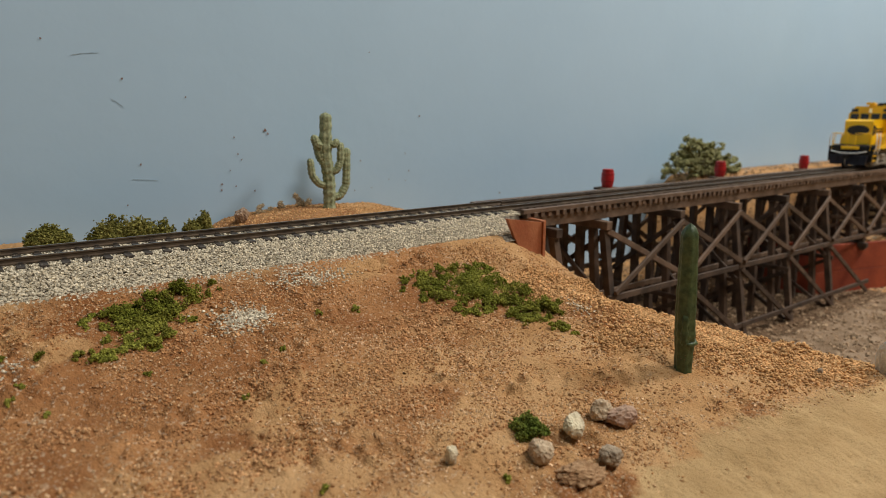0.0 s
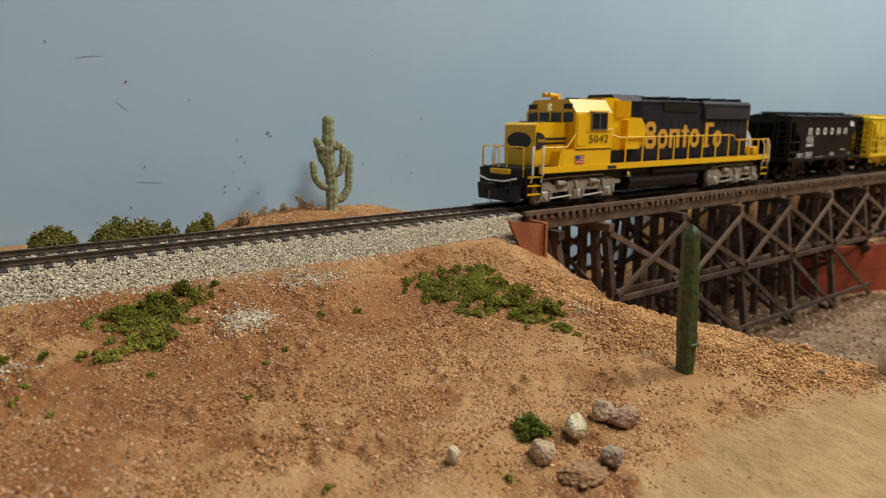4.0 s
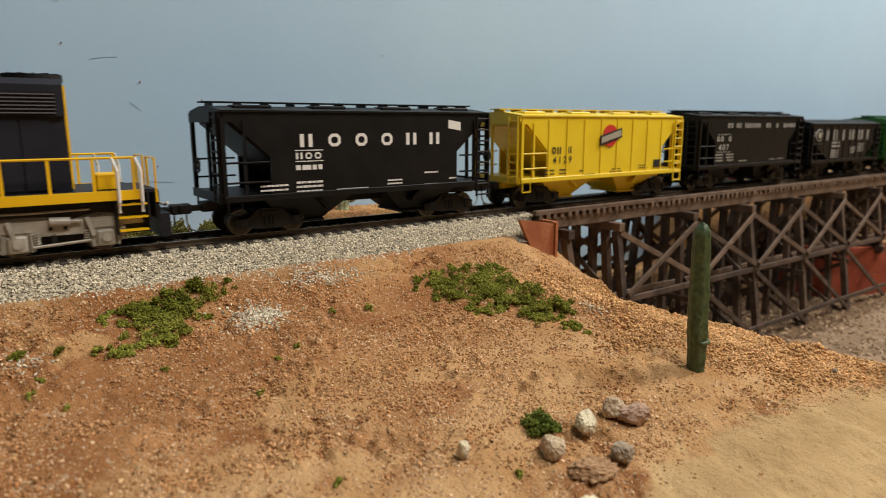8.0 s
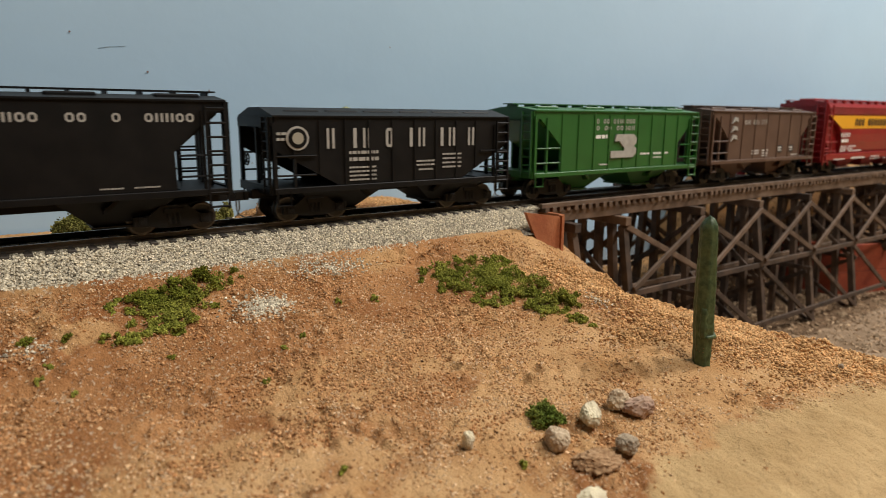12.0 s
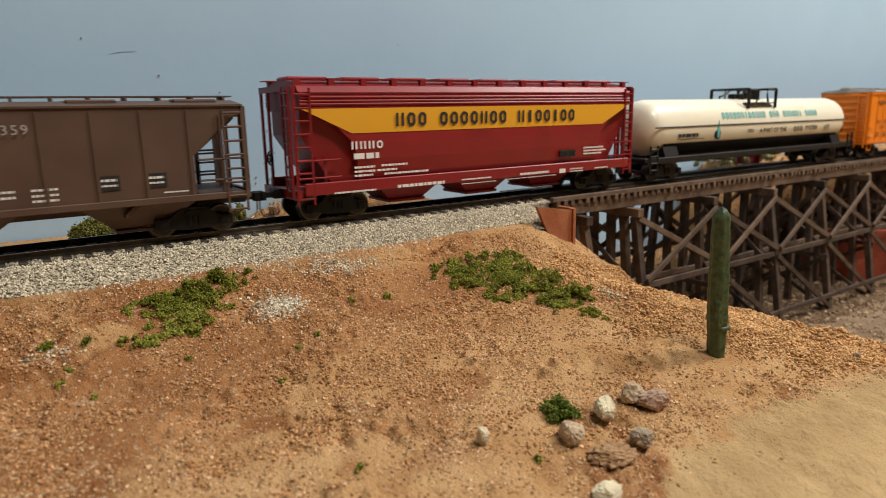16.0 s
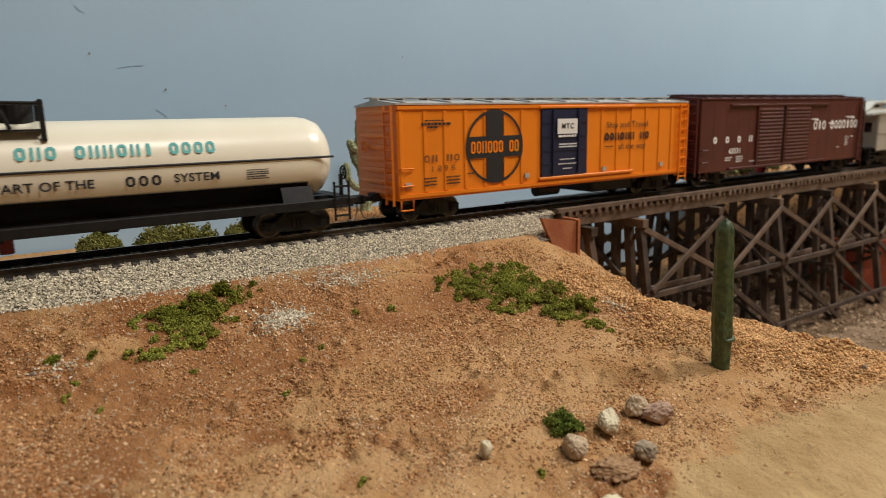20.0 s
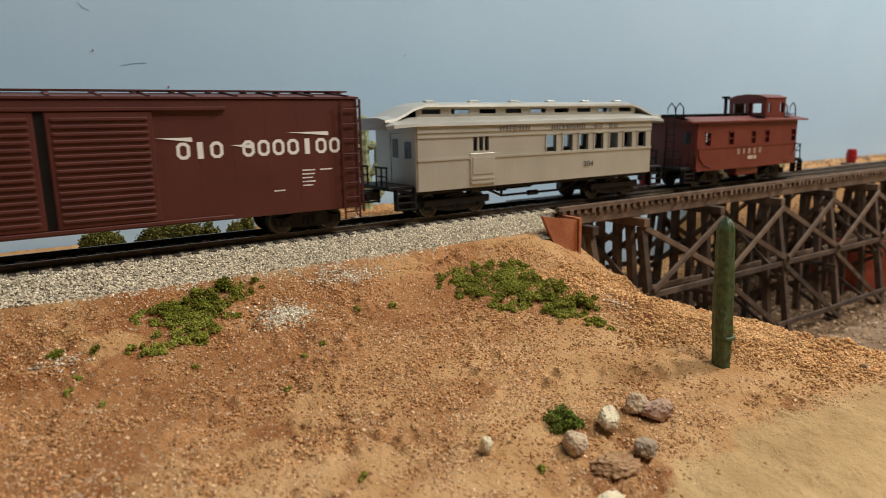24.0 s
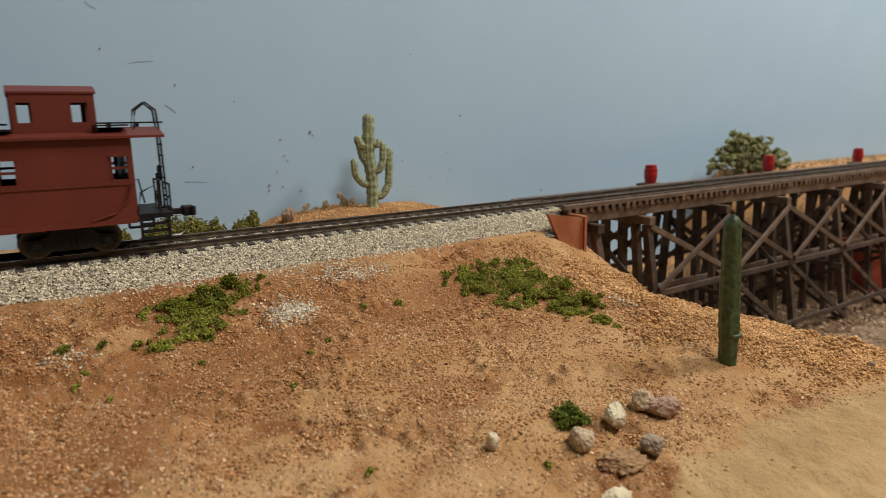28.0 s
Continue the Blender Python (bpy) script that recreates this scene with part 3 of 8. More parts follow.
SPILLS = [(0.190, -0.081, 0.0035, 0.0060, 150, 64), (0.207, -0.060, 0.0030, 0.0120, 130, 65), (0.069, -0.048, 0.0095, 0.006, 620, 61), (0.098, -0.036, 0.016, 0.004, 330, 62), (0.004, -0.050, 0.006, 0.004, 60, 63)]
build_grit()


# ---- plants ----
def foam(name, spots, material, seed, leaf=0.0007, n=2600, label="", category="bush", gaps=-2.0):
    """A bush of crumbled foam: clumps of tiny leaves about a set of (x, y, z, rx, ry, rz) lobes."""
    rng = np.random.RandomState(seed)
    thing = new(name)
    weight = np.array([s[3] * s[4] for s in spots])
    for k, (s, w) in enumerate(zip(spots, weight / weight.sum())):
        m = max(int(n * w), 30)
        cl = rng.normal(size=(max(m // (110 if 0 < s[5] < 0.0052 else 46), 6), 3))
        cl /= np.linalg.norm(cl, axis=1, keepdims=True)
        cl *= rng.uniform(0.1, 1.0, (len(cl), 1)) ** 0.5
        c = cl[rng.randint(0, len(cl), m)] + rng.normal(0, 0.105, (m, 3))
        c[:, 2] = np.abs(c[:, 2]) if s[5] > 0 else c[:, 2]
        tall = 1.2 if 0 < s[5] < 0.0052 else 1.0
        p = np.array(s[:3]) + c * np.array([s[3], s[4], tall * abs(s[5])])
        thin = lumps(p[:, 0], p[:, 1], 0.0042, seed) + 0.6 * lumps(p[:, 0], p[:, 1], 0.0016, seed + 5) + rng.normal(0, 0.15, m)
        p = p[thin > gaps]
        if s[5] > 0:
            p[:, 2] += ground_z(p[:, 0], p[:, 1]) - s[2]
        clump = grains("foliage_clump", p, rng.uniform(0.6, 1.4, len(p)) * leaf, material, seed + 1 + k, "octa", 1.0, 0.5)
        clump.parent = thing
    return tagged(thing, label, category)


def gz(x, y):
    return float(ground_z(np.array([x]), np.array([y]))[0])


def low_spots(rows):
    return [(x, y, gz(x, y) - 0.0004, rx, ry, rz) for x, y, rx, ry, rz in rows]


foam("bush", low_spots([(0.036, -0.0395, 0.007, 0.004, 0.0026), (0.046, -0.0370, 0.008, 0.004, 0.0036), (0.056, -0.0355, 0.007, 0.004, 0.0042), (0.040, -0.0445, 0.009, 0.004, 0.0026), (0.048, -0.0425, 0.007, 0.004, 0.0030), (0.033, -0.0490, 0.007, 0.004, 0.0020), (0.041, -0.0500, 0.006, 0.004, 0.0020), (0.027, -0.0525, 0.005, 0.003, 0.0014), (0.030, -0.0395, 0.006, 0.003, 0.0012), (0.062, -0.0340, 0.005, 0.003, 0.0020)]), M_FOLIAGE, 71, n=24000, leaf=0.00031, gaps=-0.22, label="low spreading green foam bush on the slope below the ballast")
foam("bush", low_spots([(0.138, -0.046, 0.008, 0.005, 0.0025), (0.152, -0.045, 0.010, 0.005, 0.0028), (0.168, -0.046, 0.010, 0.005, 0.0022), (0.140, -0.056, 0.008, 0.006, 0.0025), (0.156, -0.060, 0.011, 0.006, 0.0026), (0.170, -0.066, 0.010, 0.006, 0.0034), (0.164, -0.076, 0.008, 0.005, 0.003), (0.173, -0.080, 0.007, 0.005, 0.0045), (0.168, -0.090, 0.004, 0.003, 0.0025), (0.146, -0.066, 0.006, 0.005, 0.002), (0.148, -0.052, 0.009, 0.004, 0.0022), (0.160, -0.053, 0.010, 0.005, 0.0024), (0.168, -0.056, 0.008, 0.005, 0.0024), (0.158, -0.068, 0.007, 0.004, 0.0022), (0.170, -0.0925, 0.004, 0.004, 0.0024), (0.163, -0.083, 0.006, 0.004, 0.0020)]), M_FOLIAGE, 73, n=38000, leaf=0.00030, gaps=-0.30, label="wide creeping green foam bush near the bridge abutment")
foam("grass_tuft", low_spots([(0.1160, -0.1288, 0.0058, 0.0042, 0.0036)]), M_FOLIAGE_TUFT, 85, n=4200, leaf=0.0003, label="small round dark green tuft beside the rocks")
for k, (x, y, r) in enumerate(((0.0563, -0.0825, 0.0011), (0.0586, -0.1235, 0.0013), (0.098, -0.140, 0.0014), (0.0743, -0.0655, 0.0010), (0.0133, -0.049, 0.0018), (0.0223, -0.0515, 0.0020), (0.0053, -0.061, 0.0011), (0.0039, -0.0475, 0.0024), (0.1066, -0.052, 0.0020), (0.037, -0.062, 0.0010), (0.0078, -0.057, 0.0012), (0.129, -0.049, 0.0018), (0.012, -0.068, 0.0010), (0.093, -0.052, 0.0014), (0.066, -0.072, 0.0008))):
    foam("grass_tuft", low_spots([(x, y, r, r * 0.8, r * 0.8)]), M_FOLIAGE, 180 + 5 * k, n=90 + int(90000 * r), leaf=0.00032, label="tiny green foam tuft on the dirt")["group"] = "small tufts"
for k, spots in enumerate((((0.029, 0.058, 0.009, 0.007, 0.0105),), ((0.050, 0.056, 0.009, 0.007, 0.0150), (0.059, 0.057, 0.011, 0.007, 0.0150), (0.070, 0.056, 0.009, 0.006, 0.0125)), ((0.085, 0.058, 0.005, 0.005, 0.0100), (0.0905, 0.059, 0.004, 0.005, 0.0125)))):
    foam("bush", low_spots(spots), M_FOLIAGE_DARK, 110 + 9 * k, n=15000, leaf=0.00046, label="dark olive foam bush against the blue backdrop")["group"] = "bushes behind the track"


def build_tree():
    tree = new("tree")
    x, y, z = 0.498, 0.062, gz(0.498, 0.062) - 0.001
    bm = bms()
    tube(bm, [(x, y, z), (x + 0.001, y, z + 0.006), (x - 0.001, y, z + 0.014)], [0.0016, 0.0013, 0.0009], 7)
    rng = random.Random(5)
    for k in range(12):
        a = rng.uniform(0, 6.28)
        r = rng.uniform(0.010, 0.026)
        h = rng.uniform(0.012, 0.026)
        tube(bm, [(x, y, z + rng.uniform(0.002, 0.010)), (x + 0.5 * r * math.cos(a), y + 0.2 * r * math.sin(a), z + 0.6 * h), (x + r * math.cos(a), y + 0.45 * r * math.sin(a), z + h)], [0.0009, 0.0006, 0.0003], 5)
    part("trunk", bm, M_BARK, tree)
    lobes = [(x - 0.018, y, z + 0.024, 0.013, 0.009, -0.009), (x + 0.002, y, z + 0.020, 0.016, 0.009, -0.009), (x - 0.032, y, z + 0.013, 0.014, 0.008, -0.009), (x + 0.022, y - 0.002, z + 0.014, 0.016, 0.008, -0.009), (x + 0.028, y, z + 0.023, 0.005, 0.003, -0.004), (x - 0.008, y, z + 0.012, 0.022, 0.009, -0.009), (x + 0.044, y, z + 0.007, 0.018, 0.007, -0.008), (x + 0.014, y, z + 0.005, 0.030, 0.009, -0.008), (x - 0.046, y, z + 0.006, 0.010, 0.006, -0.006)]
    t2 = foam("crown_holder", lobes, M_FOLIAGE_TREE, 131, leaf=0.0009, n=9000)
    for k, clump in enumerate(list(t2.children)):
        clump.parent = tree
        clump.name = "crown_clump"
    bpy.data.objects.remove(t2)
    tagged(tree, "airy grey-green desert tree standing close to the backdrop", "tree")


M_BARK = mat("grey_bark", (0.16, 0.12, 0.08), 0.9)
M_FOLIAGE_TREE = mat("grey_green_leaves", (0.25, 0.245, 0.105), 0.95, island=0.4, second=(0.34, 0.33, 0.165), scale=120, spec=0.1)
build_tree()


def ribbed_column(bm, path, r, ribs=8, depth=0.12, rings=10, round_top=True, lump=0.07, taper=((0, 1), (1, 1))):
    """A fluted cactus limb along a smooth path."""
    pts = [Vector(p) for p in path]
    fine = []
    for i in range(len(pts) - 1):
        for k in range(rings):
            fine.append(pts[i].lerp(pts[i + 1], k / rings))
    fine.append(pts[-1])
    for _ in range(rings // 2):
        fine = [fine[0]] + [(fine[i - 1] + 2 * fine[i] + fine[i + 1]) / 4 for i in range(1, len(fine) - 1)] + [fine[-1]]
    n = ribs * 4
    loops = []
    total = len(fine)
    for i, p in enumerate(fine):
        d = (fine[min(i + 1, total - 1)] - fine[max(i - 1, 0)]).normalized()
        s = d.cross(Vector((0.1, 0.99, 0.05))).normalized()
        u = s.cross(d)
        left = (total - 1 - i) / total * (sum((fine[j + 1] - fine[j]).length for j in range(total - 1)) / r)
        cap = math.sqrt(max(0.0, 1 - max(0.0, 1 - left) ** 2)) if round_top else 1.0
        wob = float(np.interp(i / (total - 1), *taper)) * (1 + lump * math.sin(i * 1.1) + 0.7 * lump * math.sin(i * 0.37 + 2))
        loops.append([bm.verts.new(p + r * cap * wob * (1 + depth * math.cos(ribs * 2 * math.pi * k / n)) * (math.cos(2 * math.pi * k / n) * s + math.sin(2 * math.pi * k / n) * u) + d * (0 if cap > 0.01 else 0)) for k in range(n)])
    for a, b in zip(loops, loops[1:]):
        for k in range(n):
            bm.faces.new([a[k], a[(k + 1) % n], b[(k + 1) % n], b[k]])
    bm.faces.new(loops[0][::-1])
    bm.faces.new(loops[-1])
    return bm


def build_column_cactus():
    x, y = 0.187, -0.129
    z = gz(x, y)
    thing = new("cactus")
    bm = bms()
    ribbed_column(bm, [(x, y, z - 0.003), (x - 0.0002, y, z + 0.010), (x - 0.0009, y, z + 0.018), (x - 0.0015, y, z + 0.034), (x - 0.0023, y, z + 0.0494)], 0.0031, 7, 0.07, 14, lump=0.025, taper=((0, 0.2, 0.35, 0.7, 0.93, 1), (0.88, 0.94, 1.04, 0.98, 0.84, 0.62)))
    part("stem", bm, M_CACTUS, thing, smooth=True)
    bm = bms()
    ribbed_column(bm, [(x - 0.0024, y - 0.0012, z + 0.0100), (x - 0.0031, y - 0.0014, z + 0.0120), (x - 0.0030, y - 0.0014, z + 0.0150), (x - 0.0027, y - 0.0013, z + 0.0205)], 0.0012, 6, 0.08, 5)
    part("stem_bud", bm, M_CACTUS, thing, smooth=True)
    bm = bms()
    tube(bm, [(x - 0.0032, y - 0.0010, z + 0.0098), (x - 0.0014, y - 0.0028, z + 0.0096), (x + 0.0012, y - 0.0029, z + 0.0097), (x + 0.0032, y - 0.0008, z + 0.0102)], 0.0008, 6)
    part("scar_ring", bm, M_CACTUS, thing, smooth=True)
    rng = random.Random(9)
    bm = bms()
    for k in range(46):
        a, h = rng.uniform(0, 6.28), rng.uniform(0.004, 0.046)
        c = Vector((x - 0.0001 + 0.0029 * math.cos(a), y + 0.0029 * math.sin(a), z + h))
        bmesh.ops.create_icosphere(bm, subdivisions=1, radius=rng.uniform(0.00015, 0.0003), matrix=Matrix.Translation(c))
    part("areoles", bm, M_DARKGRIT, thing)
    tagged(thing, "tall dark green painted column cactus stuck in the orange gravel", "cactus")


build_column_cactus()


def build_saguaro():
    x, y = 0.1570, 0.064
    z = gz(x, y) - 0.001
    thing = new("saguaro")
    def limb(name, pts, r):
        bm, r = bms(), 1.16 * r
        ribbed_column(bm, [(x + 1.02 * a, y + c, z + 0.98 * b) for a, b, c in pts], r, 7, 0.10, 22, lump=0.05)
        part(name, bm, M_SAGUARO, thing, smooth=True)
    limb("stem", [(0.0, 0.0, 0), (0.0004, 0.016, 0), (-0.0012, 0.030, 0), (-0.0004, 0.0515, 0)], 0.0026)
    limb("arm", [(0.001, 0.006, 0), (0.0060, 0.0075, -0.001), (0.0095, 0.013, -0.001), (0.0100, 0.022, -0.001), (0.0104, 0.033, -0.001)], 0.0017)
    limb("arm", [(-0.001, 0.013, 0), (-0.0055, 0.0145, 0), (-0.0090, 0.019, 0), (-0.0098, 0.028, 0)], 0.0015)
    limb("arm", [(0.001, 0.020, 0), (0.0040, 0.0215, -0.002), (0.0062, 0.026, -0.002), (0.0066, 0.036, -0.002)], 0.0016)
    limb("arm", [(-0.001, 0.024, 0), (-0.0040, 0.030, 0.001), (-0.0050, 0.038, 0.001)], 0.0022)
    limb("arm_stub", [(-0.002, 0.034, 0), (-0.0065, 0.035, -0.001), (-0.0080, 0.040, -0.001)], 0.0017)
    limb("arm_stub", [(0.0005, 0.036, 0), (0.0030, 0.0345, -0.002), (0.0052, 0.0375, -0.002)], 0.0015)
    tagged(thing, "pale grey-green saguaro cactus with several raised arms", "cactus")


build_saguaro()
M_SCRUB = mat("dry_brown_scrub", (0.44, 0.34, 0.21), 0.95, island=0.3, second=(0.52, 0.42, 0.28), scale=120, spec=0.1)
foam("dry_scrub", low_spots([(0.124, 0.076, 0.005, 0.002, 0.0030), (0.135, 0.077, 0.006, 0.002, 0.0034), (0.146, 0.076, 0.007, 0.002, 0.0050)]), M_SCRUB, 141, n=2200, leaf=0.0004, label="low dry brown scrub at the foot of the backdrop")


# ---- rocks ----
def rock(name, x, y, rx, ry, rz, material, seed, label, turn=0.0, sink=0.3, rough=0.13):
    bm = bms()
    bmesh.ops.create_icosphere(bm, subdivisions=4, radius=1.0)
    rng = np.random.RandomState(seed)
    dirs = rng.normal(size=(9, 3))
    dirs /= np.linalg.norm(dirs, axis=1, keepdims=True)
    cuts = rng.uniform(0.62, 0.95, 9)
    z = gz(x, y)
    for v in bm.verts:
        c = np.array(v.co)
        c = c / np.linalg.norm(c)
        for d, k in zip(dirs, cuts):
            over = c @ d - k
            if over > 0:
                c = c - over * d * 0.9
        c = c * (1 + 0.13 * noise.noise(Vector(c * 2.2 + seed)) + rough * noise.noise(Vector(c * 6 + seed)) + rough * 0.6 * noise.noise(Vector(c * 14 + seed)))
        v.co = c
    bmesh.ops.transform(bm, matrix=Matrix.Diagonal((rx, ry, rz, 1)), verts=bm.verts)
    ob = part(name, bm, material)
    ob.matrix_basis = Matrix.Translation((x, y, z + rz * (1 - sink))) @ Matrix.Rotation(turn, 4, "Z")
    return tagged(ob, label, "rock")


M_BEAD = mat("brown_bead", (0.16, 0.09, 0.05), 0.35, second=(0.40, 0.27, 0.17), scale=500)
rock("rock", 0.1260, -0.1360, 0.0038, 0.0028, 0.0036, M_ROCK_PALE, 1, "upright pale yellow stone among the small rocks", 0.7, 0.2)
rock("rock", 0.1419, -0.1395, 0.0046, 0.0034, 0.0034, M_ROCK_PINK, 2, "banded pinkish-brown stone on the dirt", -0.5, 0.2)
rock("rock", 0.1389, -0.1345, 0.0036, 0.0030, 0.0034, M_ROCK, 3, "small grey-brown stone on the dirt", 0.2, 0.2)
rock("rock", 0.1110, -0.1385, 0.0036, 0.0032, 0.0032, M_ROCK, 4, "rounded lichen-grey stone beside a tuft", 0.2, 0.2)
rock("rock", 0.1253, -0.1490, 0.0036, 0.0030, 0.0028, M_ROCK_DARK, 5, "dark grey stone half sunk in brown dirt", 1.0, 0.2)
rock("dirt_clod", 0.1150, -0.1485, 0.0062, 0.0042, 0.0026, M_CRUST, 6, "crusty brown clod of dirt between stones", -0.4, 0.35, 0.22)
rock("rock", 0.0897, -0.1295, 0.0018, 0.0016, 0.0026, M_ROCK_PALE, 7, "small greenish tan upright stone", 0.3, 0.2)
rock("rock", 0.1045, -0.1565, 0.0044, 0.0030, 0.0022, M_ROCK_PALE, 8, "flat pale stone low on the dirt", 0.2)
rock("pebble", 0.2341, -0.1520, 0.0012, 0.0011, 0.0012, M_ROCK_DARK, 9, "small dark pebble on the orange talus", 0.2)
rock("boulder", 0.1097, 0.064, 0.0042, 0.0036, 0.0042, M_BEAD, 10, "round brown boulder on the gravel bank by the backdrop", 0.5)
rock("plaster_chunk", 0.2548, -0.1650, 0.0026, 0.0034, 0.0078, M_WHITE_ROUGH, 14, "jagged white plaster chunk at the edge of the wash", 0.3, 0.2)


# ---- marks on the backdrop ----
def build_marks():
    rng = np.random.RandomState(91)
    bm = bms()
    for x, z, r in ((0.1324, 0.0356, 0.0009), (0.1335, 0.034, 0.0006), (0.1173, 0.0239, 0.0005), (0.1158, 0.0324, 0.0005), (0.1082, 0.0091, 0.0005), (0.108, 0.0062, 0.0005), (0.1154, 0.0078, 0.0004), (0.1251, 0.0048, 0.0005), (0.2214, 0.0108, 0.0005), (0.2294, 0.0432, 0.0005), (0.2187, 0.0211, 0.0004), (0.1882, 0.0179, 0.0005), (0.1955, 0.0781, 0.0004), (0.0664, 0.0593, 0.0005), (0.0936, 0.0517, 0.0004), (0.0365, 0.0746, 0.0004), (0.0711, 0.0207, 0.0005), (0.0639, 0.002, 0.0005), (0.2953, -0.0074, 0.0006), (0.1839, 0.0012, 0.0004), (0.2072, 0.0064, 0.0003), (0.1953, 0.0021, 0.0003), (0.119, 0.0212, 0.0004), (0.113, 0.016, 0.0003), (0.219, 0.005, 0.0003)):
        n = 7
        vs = [bm.verts.new((x + r * rng.uniform(0.5, 1.2) * math.cos(6.28 * k / n), 0.0846, z + r * rng.uniform(0.5, 1.6) * math.sin(6.28 * k / n))) for k in range(n)]
        bm.faces.new(vs)
    ob = part("paint_chips", bm, M_CHIP)
    tagged(ob, "small brown glue specks and chips on the blue backdrop", "marks", kind="stuff")
    bm = bms()
    for pts in (((0.047, 0.0685), (0.052, 0.0695), (0.058, 0.0700)), ((0.0615, 0.0502), (0.0640, 0.0485), (0.0660, 0.0465)), ((0.067, 0.0138), (0.071, 0.0135), (0.078, 0.0128)), ((0.033, 0.0945), (0.0345, 0.0925), (0.037, 0.0915))):
        tube(bm, [(a, 0.0848, b) for a, b in pts], 0.00008, 4)
    tagged(part("scratches", bm, M_SCRATCH), "thin dark scratches on the blue backdrop", "marks", kind="stuff")


M_SCRATCH = mat("grey_scratch", (0.24, 0.32, 0.38), 0.7)
M_CHIP = mat("brown_chip", (0.22, 0.13, 0.10), 0.8)
build_marks()


# ---- track ----
def rail_bm(x0, x1, y, top=True):
    bm = bms()
    w, h = 0.00042, 0.0021
    prism(bm, [(y - 0.0010, -h), (y + 0.0010, -h), (y + 0.0010, -h + 0.0003), (y + 0.00016, -h + 0.0006), (y + 0.00016, -0.0007), (y + w, -0.0005), (y + w, -0.00006), (y - w, -0.00006), (y - w, -0.0005), (y - 0.00016, -0.0007), (y - 0.00016, -h + 0.0006), (y - 0.0010, -h + 0.0003)], x0, x1, "x")
    return bm


def build_track():
    track = new("track")
    for s in (-1, 1):
        r = part("rail", rail_bm(-2.5, 3.1, s * 0.00867), M_RAIL, track)
        bm = bms()
        box(bm, -2.5, 3.1, s * 0.00867 - 0.0003, s * 0.00867 + 0.0003, -0.00006, 0.0)
        part("railhead", bm, M_RAILTOP, r, "bright worn railhead")
    tie = part("tie", box(bms(), -0.0012, 0.0012, -0.0148, 0.0148, -0.0040, -0.0021, 0.0002), M_TIE, track)
    tie.matrix_basis = pose(-0.10, 0, 0)
    rng = random.Random(3)
    for k in range(1, 53):
        share("tie", tie.data, track, pose(-0.10 + 0.0060 * k, rng.uniform(-0.0003, 0.0003), 0, 0, 0, rng.uniform(-1, 1)))
    bm = bms()
    for k in range(53):
        for s in (-1, 1):
            for q in (-1, 1):
                box(bm, -0.1006 + 0.006 * k, -0.0994 + 0.006 * k, s * 0.00867 + q * 0.0010 - 0.0004, s * 0.00867 + q * 0.0010 + 0.0004, -0.0022, -0.0015)
    far = bms()
    for k in range(390):
        box(far, -0.1072 - 0.0060 * k, -0.1048 - 0.0060 * k, -0.0148, 0.0148, -0.0040, -0.0021)
    for k in range(345):
        box(far, 0.9900 + 0.0060 * k, 0.9924 + 0.0060 * k, -0.0148, 0.0148, -0.0040, -0.0021)
    part("far_ties", far, M_TIE, track)["kind"] = "stuff"
    part("far_roadbed", prism(bms(), [(-0.034, -0.0125), (-0.0175, -0.0042), (0.0175, -0.0042), (0.034, -0.0125)], 0.985, 3.1, "x"), M_ROADBED, track)
    tagged(part("spike", bm, M_TIE, track), kind="stuff")
    tagged(track, "dark weathered model railway track on black plastic ties", "track", kind="structure")


build_track()


# ---- trestle bridge ----
def timber(name, p, q, w, h, parent, m=None, up=(0, 0, 1), rng=random.Random(17)):
    bm = bms()
    j = 0.0003
    beam(bm, Vector(p) + Vector([rng.uniform(-j, j) for _ in range(3)]), Vector(q) + Vector([rng.uniform(-j, j) for _ in range(3)]), w, h, up)
    bmesh.ops.bevel(bm, geom=list(bm.edges), offset=0.00018, segments=1, affect="EDGES")
    return part(name, bm, m or M_TIMBER, parent)


BENT_X = [0.236, 0.274, 0.340] + [0.403 + 0.064 * k for k in range(8)]


